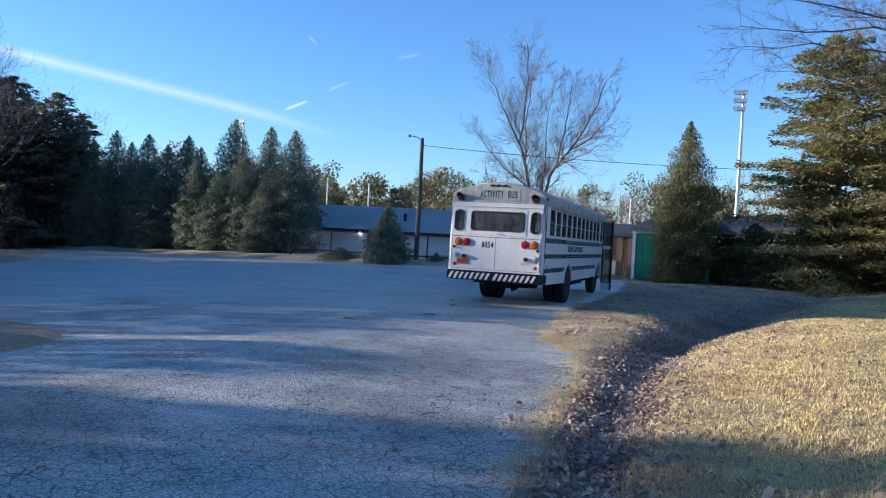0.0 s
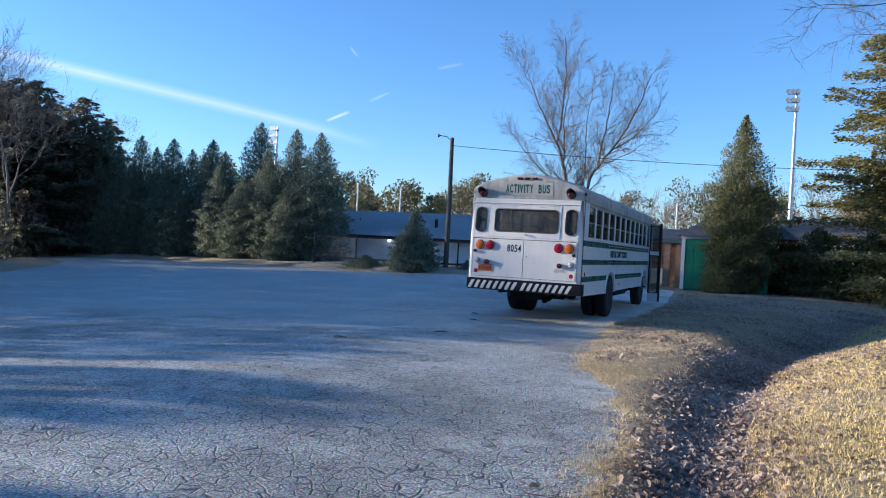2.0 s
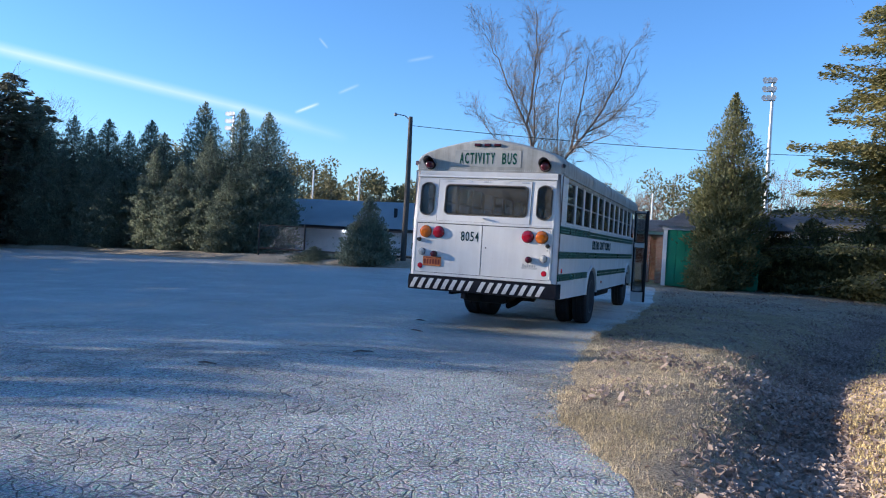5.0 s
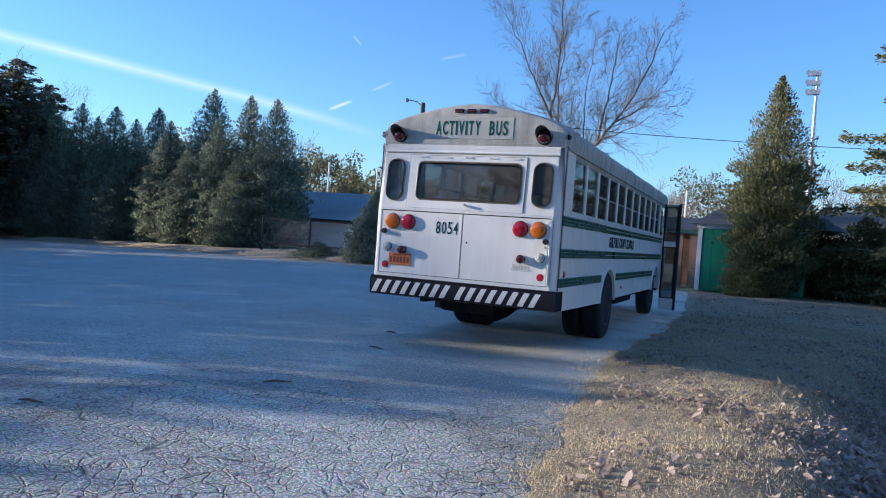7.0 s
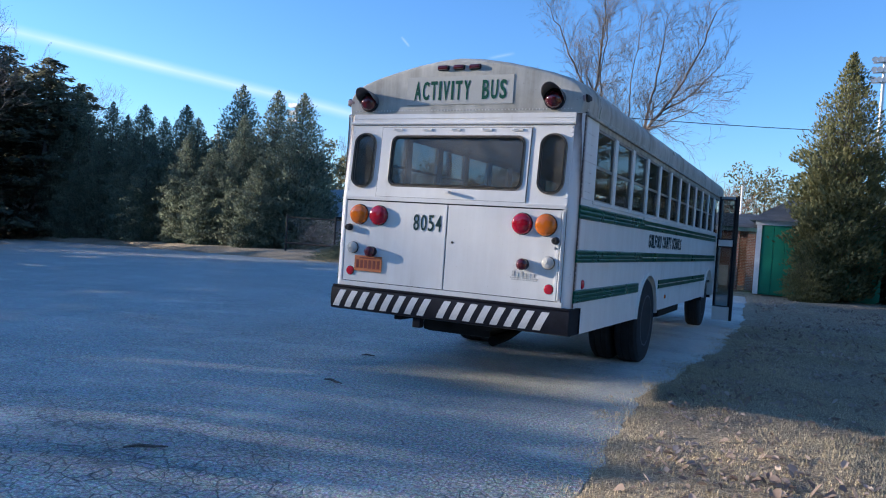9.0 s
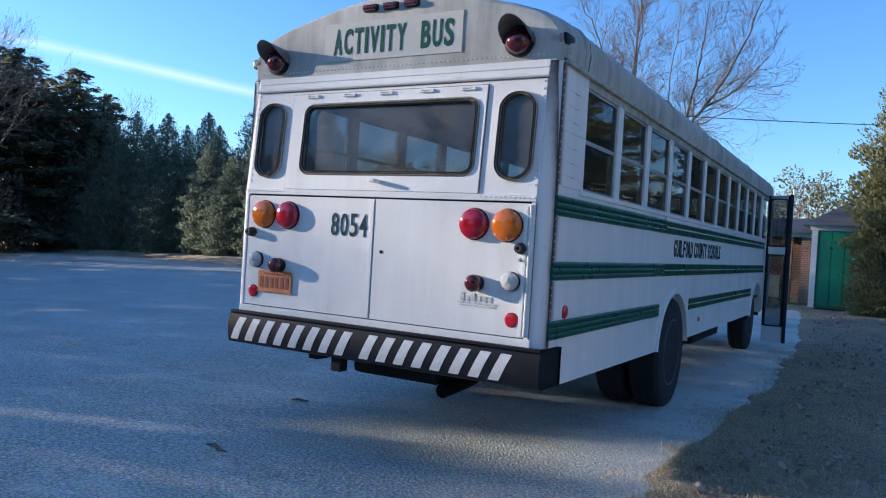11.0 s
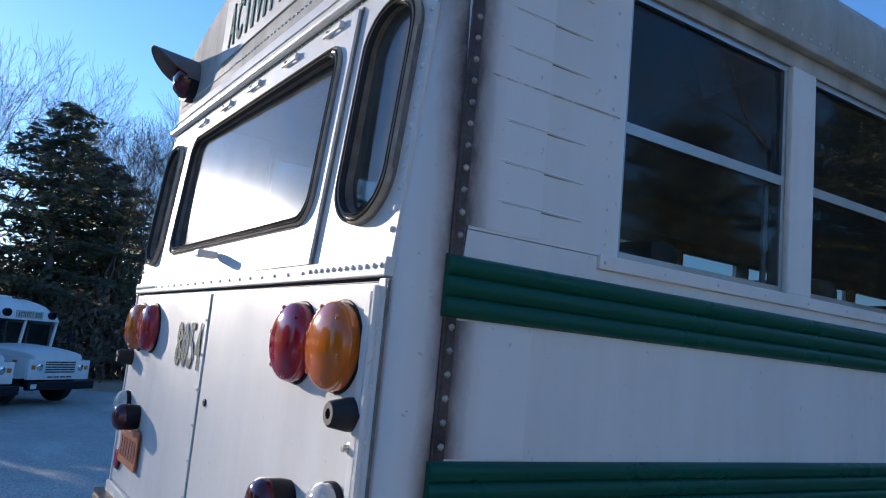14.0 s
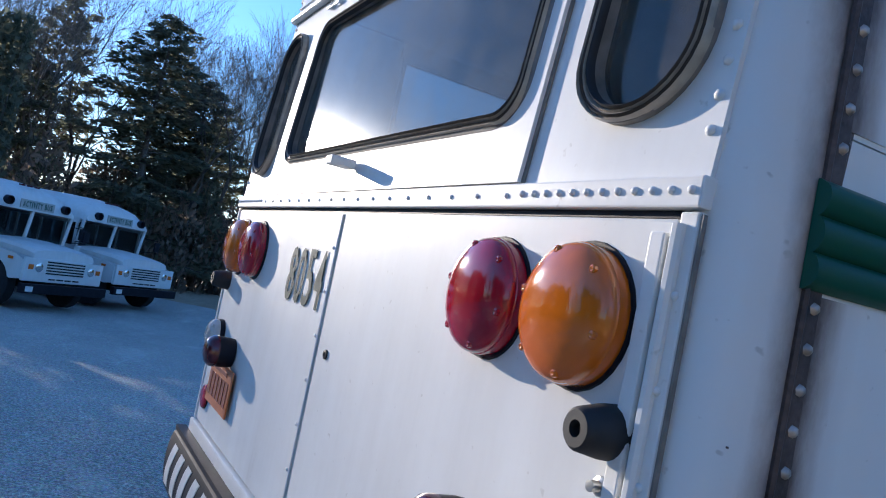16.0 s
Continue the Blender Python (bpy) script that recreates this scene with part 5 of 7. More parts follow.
for s in (1, -1):
    lamp("stop_lamp", 0.015 + s * 0.702, 1.49, 0.089, 0.052, RED_LENS, "large round red stop lamp", screws=6, stand=0.006)
    lamp("turn_lamp", 0.015 + s * 0.912, 1.49, 0.091, 0.055, AMBER_LENS, "large round amber turn lamp", screws=6, stand=0.006)
    lamp("reflector", 0.011 + s * 0.976, 0.962, 0.040, 0.010, MARKER_RED, "small round red reflector", ribs=False, screws=0, stand=0.006)
    lamp("reversing_lamp", 0.013 + s * 0.957, 1.178, 0.052, 0.036, CLEAR_LENS, "small clear reversing lamp in a black rim", screws=2, stand=0.016)
    back_lamp = [o for o in bus.children if o.name.startswith("reversing_lamp")][-1]
    for a in (90, 215, 325):
        bm = bmesh.new()
        x, y, z = rear(0.013 + s * 0.957, 1.178, 0.0)
        tube(bm, [(x + r * math.cos(radians(a)), y - d, z + r * math.sin(radians(a))) for r, d in ((0.004, 0.0525), (0.020, 0.050), (0.036, 0.042), (0.048, 0.030))], [0.0045, 0.004, 0.0035, 0.003], 6)
        part("lens_rib", bm, CLEAR_LENS, back_lamp, smooth=True)
    # low tail lamp on a deep housing
    bm = bmesh.new()
    lathe(bm, [(0.0, -0.002), (0.045, -0.002), (0.048, -0.02), (0.048, -0.056), (0.0, -0.056)], "y", (0.012 + s * 0.745, 0, 1.152), 24)
    tail = part("tail_lamp", bm, BLACK, bus, "dark red round tail lamp in a deep black housing", smooth=True)
    bm = bmesh.new()
    lathe(bm, [(0.050, -0.054), (0.049, -0.070), (0.038, -0.085), (0.02, -0.092), (0.0, -0.093)], "y", (0.012 + s * 0.745, 0, 1.152), 24)
    part("lens", bm, DARK_LENS, tail, smooth=True)
    # rubber stop
    bm = bmesh.new()
    lathe(bm, [(0.0, 0.0), (0.033, 0.0), (0.032, -0.02), (0.025, -0.055), (0.021, -0.059), (0.010, -0.059), (0.009, -0.045), (0.0, -0.043)], "y", (0.012 + s * 1.01, 0, 1.365), 20)
    part("rubber_stop", bm, RUBBER, bus, "black rubber bump stop", smooth=True)
    # warning flasher with its hood
    c = (s * 0.905, 0.066, 2.54)
    bm = bmesh.new()
    lathe(bm, [(0.0, 0.0), (0.088, 0.0), (0.088, -0.03), (0.078, -0.034), (0.0, -0.034)], "y", c, 24)
    flash = part("warning_flasher", bm, BLACK, bus, "hooded warning flasher with a dark red lens", smooth=True)
    bm = bmesh.new()
    lathe(bm, [(0.078, -0.030), (0.074, -0.052), (0.05, -0.078), (0.0, -0.090)], "y", c, 24)
    part("lens", bm, DARK_LENS, flash, smooth=True)
    bm = bmesh.new()
    rows = []
    for k in range(25):
        a = radians(-8 + 196 * k / 24)
        reach = 0.05 + 0.14 * max(math.sin(a), 0.0) ** 0.6
        rows.append([bm.verts.new((c[0] + 0.093 * math.cos(a), c[1] - h, c[2] + 0.093 * math.sin(a) + 0.10 * (h - 0.02))) for h in (0.0, reach * 0.5, reach)])
    for a, b in zip(rows, rows[1:]):
        for k in range(2):
            bm.faces.new((a[k], b[k], b[k + 1], a[k + 1]))
    bmesh.ops.recalc_face_normals(bm, faces=bm.faces[:])
    bmesh.ops.solidify(bm, geom=bm.faces[:], thickness=0.004)
    part("hood", bm, HOOD, flash, "black metal sun hood", smooth=True)
    # corner clearance lamp housing
    bm = bmesh.new()
    box(bm, min(s * 1.055, s * 1.178), max(s * 1.055, s * 1.178), 0.085, 0.235, 2.515, 2.588, 0.022)
    mk = part("clearance_lamp", bm, BLACK, bus, "black clearance lamp housing", smooth=True)
    bm = bmesh.new()
    box(bm, min(s * 1.07, s * 1.160), max(s * 1.07, s * 1.160), 0.066, 0.095, 2.520, 2.574, 0.012)
    part("lens", bm, FADED_LENS, mk, "faded pinkish lens", smooth=True)
for u in (-0.155, 0.0, 0.155):
    bm = bmesh.new()
    box(bm, u - 0.055, u + 0.055, 0.045, 0.16, 2.815, 2.862, 0.014)
    mk = part("clearance_lamp", bm, BLACK, bus, "small oblong roof clearance lamp", smooth=True)
    bm = bmesh.new()
    box(bm, u - 0.050, u + 0.050, 0.030, 0.075, 2.820, 2.856, 0.014)
    part("lens", bm, DARK_LENS, mk, smooth=True)
for v, z, sz, mt, lb in ((0.326, 1.010, 0.040, MARKER_RED, "small round red side marker"), (4.25, 0.735, 0.026, AMBER_LENS, "small amber side marker")):
    bm = bmesh.new()
    lathe(bm, [(sz, 0.0), (sz, 0.008), (sz * 0.7, 0.016), (0.0, 0.019)], "x", (W, v, z), 20)
    part("side_marker", bm, mt, bus, lb, smooth=True)
bm = bmesh.new()
box(bm, 1.115, 1.175, 4.15, 4.25, 2.585, 2.625, 0.010)
part("clearance_lamp", bm, DARK_LENS, bus, "small red roof side lamp", smooth=True)

# small fittings of the rear
bm = bmesh.new()
lathe(bm, [(0.0, -0.001), (0.011, -0.001), (0.011, -0.006), (0.006, -0.007), (0.0, -0.003)], "y", (0.078, 0, 1.29), 14)
part("latch", bm, BLACK, bus, "black hatch lock", smooth=True)
slab("number_plate", rear, -0.915, -0.620, 0.965, 1.108, -0.016, -0.010, PLATE_ORANGE, "orange number plate", bevel=0.002)
plate = bus.children[-1]
for k in range(6):
    u = -0.895 + 0.045 * k
    slab("bar", rear, u, u + 0.028, 0.993, 1.068, -0.018, -0.015, PLATE_RED, parent=plate)
slab("bar", rear, -0.86, -0.68, 1.082, 1.094, -0.018, -0.015, PLATE_RED, parent=plate)
badge = slab("badge", rear, 0.64, 0.885, 1.030, 1.040, -0.006, -0.001, BADGE, "dull metal maker's badge")
for k in range(6):
    u = 0.655 + 0.036 * k
    slab("bar", rear, u, u + 0.022, 1.045, 1.092 if k in (0, 2) else 1.078, -0.006, -0.001, BADGE, parent=badge)
slab("bar", rear, 0.65, 0.88, 1.016, 1.024, -0.006, -0.001, BADGE, parent=badge)
face_rear = Matrix.Rotation(radians(90), 4, "X")
lettering("numeral", "8054", 0.282, 0.146, LETTER_DARK, hatch_left, Matrix.Translation((-0.323, -0.0035, 1.374)) @ face_rear, "dark green fleet number", thick=0.0006, bold=0.008)
slab("sign_panel", lambda u, z, d: (u, 0.066 + d, z), -0.513, 0.526, 2.512, 2.762, -0.006, 0.004, SIGN_WHITE, "pale sign panel over the rear window")
sign = bus.children[-1]
lettering("letter", "ACTIVITY  BUS", 0.90, 0.168, LETTER_GREEN, sign, Matrix.Translation((-0.435, 0.058, 2.553)) @ face_rear, "dark green capital letters")
face_right = Matrix.Rotation(radians(90), 4, "Z") @ Matrix.Rotation(radians(90), 4, "X")
lettering("letter", "GUILFORD COUNTY SCHOOLS", 2.30, 0.158, LETTER_DARK, side_right, Matrix.Translation((W + 0.003, 2.98, 1.362)) @ face_right, "dark capital letters on the side")
lettering("letter", "EMERGENCY EXIT", 0.42, 0.032, LETTER_DARK, header_right, Matrix.Translation((W + 0.004, 2.08, 2.515)) @ face_right, "small dark capital letters over the window")

# bumper with slanted white stripes
bm = bmesh.new()
bulge = lambda z: -0.034 - 0.026 * max(math.sin(math.pi * (z - 0.585) / 0.237), 0.0) ** 0.6
prof = [(0.27, 0.595), (-0.015, 0.595)] + [(bulge(z), z) for z in np.linspace(0.605, 0.795, 13)] + [(-0.02, 0.812), (0.27, 0.812)]
rows = [[bm.verts.new((u + (0.012 if u < 0 else -0.012) * (1 if q else 0), y, z)) for y, z in prof] for u, q in ((-1.125, 1), (-1.125, 0), (1.190, 0), (1.190, 1))]
for k, v in enumerate(rows[0] + rows[3]):
    v.co.y += 0.012 if v.co.y < 0.2 else 0.0
for a, b in zip(rows, rows[1:]):
    for k in range(len(prof)):
        bm.faces.new((a[k], a[(k + 1) % len(prof)], b[(k + 1) % len(prof)], b[k]))
bm.faces.new(rows[0])
bm.faces.new(rows[3])
bmesh.ops.recalc_face_normals(bm, faces=bm.faces[:])
bumper = part("rear_bumper", bm, BLACK, bus, "black steel bumper with slanted white stripes, scraped", smooth=True)
bm = bmesh.new()
grid = []
for j in range(9):
    z = 0.155 * j / 8
    y = bulge(0.622 + z) + 0.0535 - 0.0022
    grid.append([bm.verts.new((0.076 * j / 8 + du, y + dy, z)) for du, dy in ((0, 0.003), (0, 0), (0.066, 0), (0.066, 0.003))])
for a, b in zip(grid, grid[1:]):
    for k in range(3):
        bm.faces.new((a[k], a[k + 1], b[k + 1], b[k]))
bmesh.ops.recalc_face_normals(bm, faces=bm.faces[:])
STRIPE = plain("white_stripe", (0.62, 0.62, 0.60), 0.5, vary=0.2, scale=9)
stripe = part("stripe", bm, STRIPE, bumper)
stripe.location = (-1.10, -0.0535, 0.622)
for k in range(1, 16):
    share(stripe, -1.10 + 0.128 * k + (0.065 if k > 7 else 0.0), -0.0535, 0.622)
slab("bumper_lip", rear, -1.12, 1.185, 0.806, 0.822, -0.046, -0.01, BLACK, "", parent=bumper)

# wheels, axles, underbody, exhaust
def wheel_mesh(cu, cv, width, outward, label, parent):
    bm = bmesh.new()
    r = 0.50
    w2 = width / 2
    prof = [(0.29, -w2), (0.40, -w2 * 1.05), (0.465, -w2 * 0.98), (0.495, -w2 * 0.75)]
    prof += [(0.495, -w2 * 0.40), (0.486, -w2 * 0.36), (0.486, -w2 * 0.28), (0.50, -w2 * 0.24), (0.50, w2 * 0.24), (0.486, w2 * 0.28), (0.486, w2 * 0.36), (0.495, w2 * 0.40)]
    prof += [(0.495, w2 * 0.75), (0.465, w2 * 0.98), (0.40, w2 * 1.05), (0.29, w2)]
    lathe(bm, prof, "x", (cu, cv, r), 40)
    tyre = part("wheel", bm, TYRE, parent, label, smooth=True)
    bm = bmesh.new()
    o = outward
    lathe(bm, [(0.292, o * w2 * 0.98), (0.275, o * w2 * 0.90), (0.262, o * w2 * 0.2), (0.20, o * w2 * 0.1), (0.19, o * w2 * 0.35), (0.11, o * w2 * 0.4), (0.10, o * w2 * 0.95), (0.0, o * w2 * 1.0)], "x", (cu, cv, r), 28)
    part("rim", bm, BLACK, tyre, "dark steel rim", smooth=True)
    bm = bmesh.new()
    lathe(bm, [(0.286, o * w2 * 0.99), (0.290, o * (w2 + 0.006)), (0.297, o * (w2 + 0.004)), (0.299, o * w2 * 0.99)], "x", (cu, cv, r), 36)
    part("rim_edge", bm, RIM_EDGE, tyre, "thin worn rim edge", smooth=True)
    for k in range(8):
        a = 2 * math.pi * k / 8
        bm = bmesh.new()
        lathe(bm, [(0.014, 0.0), (0.014, o * 0.03), (0.0, o * 0.034)], "x", (cu + o * w2 * 0.36, cv + 0.155 * math.cos(a), r + 0.155 * math.sin(a)), 6)
        part("wheel_nut", bm, RUST, tyre)
    return tyre


for s in (1, -1):
    wheel_mesh(1.042 if s > 0 else -1.01, REAR_AX, 0.26, s, "black rear tyre, outer of a pair", bus)
    wheel_mesh(s * 0.73, REAR_AX, 0.24, s, "black rear tyre, inner of a pair", bus)
    wheel_mesh(s * 0.98, FRONT_AX, 0.25, s, "black front tyre", bus)
bm = bmesh.new()
lathe(bm, [(0.07, -0.9), (0.07, -0.2), (0.19, -0.12), (0.19, 0.12), (0.07, 0.2), (0.07, 0.9)], "x", (0, REAR_AX, 0.5), 16)
part("rear_axle", bm, UNDER, bus, smooth=True)
bm = bmesh.new()
tube(bm, [(-0.9, FRONT_AX, 0.5), (-0.5, FRONT_AX, 0.40), (0.5, FRONT_AX, 0.40), (0.9, FRONT_AX, 0.5)], 0.06, 8)
part("front_axle", bm, UNDER, bus, smooth=True)
for u in (-0.45, 0.45):
    bm = bmesh.new()
    box(bm, u - 0.04, u + 0.04, 0.05, 9.9, 0.55, 0.78, 0.01)
    part("chassis_rail", bm, UNDER, bus)
bm = bmesh.new()
box(bm, -0.35, 0.35, 0.35, 1.9, 0.44, 0.80, 0.05)
part("engine_sump", bm, UNDER, bus, smooth=True)
bm = bmesh.new()
box(bm, 0.55, 1.05, 4.6, 6.2, 0.42, 0.78, 0.04)
part("fuel_tank", bm, UNDER, bus, smooth=True)
bm = bmesh.new()
box(bm, -1.12, 1.14, 0.05, 10.1, 0.80, 0.84)
part("floor_pan", bm, FLOOR_RUB, bus)
for ax in (REAR_AX, FRONT_AX):
    for s in (1, -1):
        bm = bmesh.new()
        outer = [(ax - 0.60 * math.cos(radians(a)), AX_Z + 0.575 * math.sin(radians(a))) for a in range(0, 181, 12)]
        r0 = [bm.verts.new((s * 1.15, v, z)) for v, z in outer]
        r1 = [bm.verts.new((s * 0.55, v, z)) for v, z in outer]
        for k in range(len(outer) - 1):
            bm.faces.new((r0[k], r0[k + 1], r1[k + 1], r1[k]))
        bm.faces.new(r1)
        bmesh.ops.recalc_face_normals(bm, faces=bm.faces[:])
        part("wheel_well", bm, UNDER, bus)
bm = bmesh.new()
tube(bm, [(0.52, 1.6, 0.66), (0.48, 1.0, 0.58), (0.42, 0.62, 0.46), (0.40, 0.30, 0.43)], 0.046, 14)
part("exhaust_pipe", bm, SHADED_PIPE, bus, "round tailpipe, near-black for the shade under the bus", smooth=True)
bm2 = bmesh.new()
box(bm2, -0.28, -0.20, 0.02, 0.10, 0.50, 0.60, 0.01)
part("tow_hook", bm2, BLACK, bus)

# inside: lining, floor and bench seats
for s in (1, -1):
    bm = bmesh.new()
    box(bm, min(s * 1.115, s * 1.13), max(s * 1.115, s * 1.13), 0.10, 10.0, 0.84, 1.73)
    part("lining", bm, INTERIOR, bus)
loft("ceiling_lining", [section(0.16, 0.955, 0.93), section(9.9, 0.955, 0.93)], INT_CEIL)
slab("bulkhead", rear, -1.07, 1.1, 0.84, 1.62, 0.05, 0.08, INTERIOR)
bm = bmesh.new()
box(bm, -0.44, 0.44, 0.0, 0.40, 0.36, 0.48, 0.04)
box(bm, -0.44, 0.44, -0.06, 0.05, 0.40, 0.98, 0.04)
for x in (-0.38, 0.38):
    box(bm, x - 0.015, x + 0.015, 0.02, 0.36, 0.0, 0.37)
seat = part("bench_seat", bm, VINYL, bus, "dark vinyl bench seat with a high back", smooth=True)
seat.location = (0.67, 0.75, 0.84)
for k in range(11):
    for s in (1, -1):
        if k or s < 0:
            share(seat, s * 0.67, 0.75 + 0.72 * k, 0.84)
bm = bmesh.new()
box(bm, -1.12, 1.12, 10.10, 10.20, 0.58, 1.75, 0.02)
part("front_panel", bm, WHITE, bus)
bm = bmesh.new()
box(bm, -1.05, 1.05, 10.12, 10.13, 1.75, 2.43)
part("windscreen", bm, SIDE_GLASS, bus)

# open entrance door: front leaf folded out
DV, D0, D1 = 9.2, 1.20, 1.505
bm = bmesh.new()
box(bm, D0, D1, DV, DV + 0.035, 0.09, 0.345, 0.003)
door = part("entrance_door", bm, WHITE, bus, "open folding door leaf with two tall panes")
bm = bmesh.new()
box(bm, D1, D1 + 0.052, DV - 0.02, DV + 0.07, 0.09, 2.45, 0.012)
part("edge_seal", bm, RUBBER, door, "thick black rubber edge")
for z0, z1 in ((2.38, 2.43), (1.49, 1.615)):
    bm = bmesh.new()
    box(bm, D0 + 0.030, D1 - 0.023, DV, DV + 0.035, z0, z1, 0.003)
    part("cross_rail", bm, WHITE if z0 < 2 else STEEL, door)
for a, b in ((D0, D0 + 0.029), (D1 - 0.022, D1)):
    bm = bmesh.new()
    box(bm, a, b, DV, DV + 0.035, 0.347, 2.43, 0.003)
    part("stile", bm, BLACK, door)
for z0, z1 in ((0.347, 1.49), (1.615, 2.38)):
    bm = bmesh.new()
    box(bm, D0 + 0.029, D1 - 0.022, DV + 0.014, DV + 0.020, z0, z1)
    part("pane", bm, SIDE_GLASS, door)
    bm = ring(bmesh.new(), rounded(D0 + 0.026, D1 - 0.019, z0 - 0.004, z1 + 0.004, 0.03, 4), rounded(D0 + 0.044, D1 - 0.037, z0 + 0.018, z1 - 0.018, 0.025, 4), lambda u, z, d: (u, DV + d, z), -0.004, 0.036)
    part("gasket", bm, RUBBER, door, smooth=True)

# ---- the planting round the lot ----
E0 = (-0.41, -0.33)
ROW = "evergreens along the lot"
arb = [
    column_tree("arborvitae", 8.0, 1.5, 11, "dense dark green arborvitae at the edge of the asphalt", count=14000, size=0.17, group=ROW),
    column_tree("arborvitae", 8.0, 1.6, 12, "dense dark green arborvitae with several pointed tips", count=14000, size=0.17, spires=7, group=ROW),
    column_tree("arborvitae", 8.0, 1.4, 13, "slim dark green arborvitae standing in a row", count=14000, size=0.17, spires=4, group=ROW),
]
# place, height, which, width factor
row = [(-24.6, 40.4, 7.75, 1, 1.25), (-26.9, 41.3, 8.2, 0, 1.15), (-28.9, 41.2, 7.0, 2, 1.25), (-31.0, 43.3, 9.05, 1, 1.25), (-32.2, 41.3, 7.0, 0, 1.15), (-33.7, 41.9, 7.85, 2, 1.35),
       (-35.6, 42.2, 7.3, 1, 1.15), (-37.3, 42.3, 8.1, 0, 1.3), (-39.0, 42.6, 7.6, 2, 1.2), (-40.7, 42.9, 8.5, 1, 1.15), (-42.8, 43.0, 7.9, 0, 1.2), (-44.9, 43.7, 9.8, 2, 1.5), (-47.2, 44.5, 9.2, 1, 1.5),
       (-25.8, 38.9, 4.6, 2, 1.5), (-29.8, 40.0, 5.2, 0, 1.5), (-35.0, 40.6, 5.0, 1, 1.4), (-41.5, 41.3, 5.4, 0, 1.4),
       (-28.0, 40.2, 6.3, 1, 1.1), (-31.9, 40.4, 6.0, 2, 1.2), (-36.6, 41.0, 6.2, 0, 1.15), (-39.9, 41.5, 6.5, 2, 1.1), (-43.6, 42.0, 6.9, 1, 1.2)]
placed = set()
for x, y, h, which, wf in row:
    if which in placed:
        again(arb[which], x, y, x * 37, h / 8 * wf * 0.87, h / 8)
    else:
        put(arb[which], x, y, None, x * 37, h / 8 * wf * 0.87, h / 8)
        placed.add(which)

PINES = "dark pines of the woodland edge"
spruce = layered_conifer("pine_tree", 12.0, 2.9, 21, "tall dark pine at the edge of the woods", LEAF_PINE, branches=130, sprays=140, size=0.36, power=0.5, droop=0.15, ragged=0.65, group=PINES)
put(spruce, *at_bearing(E0, 50.4, 61.0), None, 10, 1.15, 0.98)
C1 = (-2.9, 16.0)
M1 = (-1.1, 3.5)
for eye, az, dist, s, sz in [(E0, 51.8, 62, 1.2, 1.0), (M1, 47.6, 60, 1.1, 0.84), (M1, 49.0, 58, 1.2, 0.93), (M1, 50.2, 60, 1.25, 0.90), (M1, 51.6, 57, 1.3, 0.98), (M1, 53.2, 58, 1.3, 1.0), (M1, 55.0, 60, 1.3, 0.95),
                             (C1, 60.0, 54, 1.2, 0.86), (C1, 62.0, 54, 1.3, 0.9),
                             (C1, 80.8, 37, 1.1, 0.80), (C1, 84.0, 34, 1.15, 0.94), (C1, 82.6, 38, 1.2, 0.86), (C1, 91.5, 40, 0.9, 0.8), (C1, 79.2, 41, 0.9, 0.72), (C1, 90.2, 44, 1.1, 1.2), (C1, 93.5, 36, 1.0, 0.8)]:
    again(spruce, *at_bearing(eye, az, dist), az * 53, s, sz)

cedar = layered_conifer("cedar_tree", 11.6, 4.6, 31, "large yellow-green cedar with ragged spreading limbs", LEAF_CEDAR, branches=260, sprays=560, size=0.20, power=0.45, droop=0.16, ragged=0.7, z0=0.02, bark=BARK)
put(cedar, 5.1, 38.5)
again(cedar, 10.5, 35.0, 130, 0.85, 0.8, "yellow-green cedar beside the lawn")
again(cedar, 8.8, 43.5, 250, 0.9, 1.05, "tall cedar behind the lawn")
for x, y, s in ((24, 10, 0.9), (27, 17, 0.9), (25, 25, 0.85), (23, 33, 0.9), (24, 2, 0.8)):
    again(cedar, x, y, x * 77 + y, s, s, "cedar at the far side of the lawn")
con = column_tree("arborvitae", 7.5, 1.30, 17, "single pointed evergreen in front of the green shed", leaf=LEAF_CON, count=24000, spires=3, size=0.13, shape=SPIRE)
put(con, -1.42, 36.2)
small = column_tree("small_evergreen", 3.1, 1.25, 19, "small bushy evergreen by the lamp post", count=7000, spires=4, size=0.14, shape=CONE)
put(small, -15.9, 35.2)
again(small, -18.7, 35.6, 40, 0.95, 0.26, "low round evergreen bush by the fence")
again(small, -13.3, 35.6, 40, 0.4, 0.22, "low round evergreen bush by the fence")

shrub = column_tree("evergreen_shrub", 3.0, 1.7, 23, "dark spreading evergreen shrub before the house", leaf=LEAF_CON, count=9000, spires=6, size=0.15, shape=HEDGE)
put(shrub, 1.7, 38.4)
again(shrub, 3.6, 37.6, 70, 1.1, 0.95)
again(shrub, 0.4, 39.8, 150, 0.8, 0.9)
again(shrub, -2.1, 35.4, 200, 0.42, 0.52, "low yellow-green shrub at the foot of the evergreen")

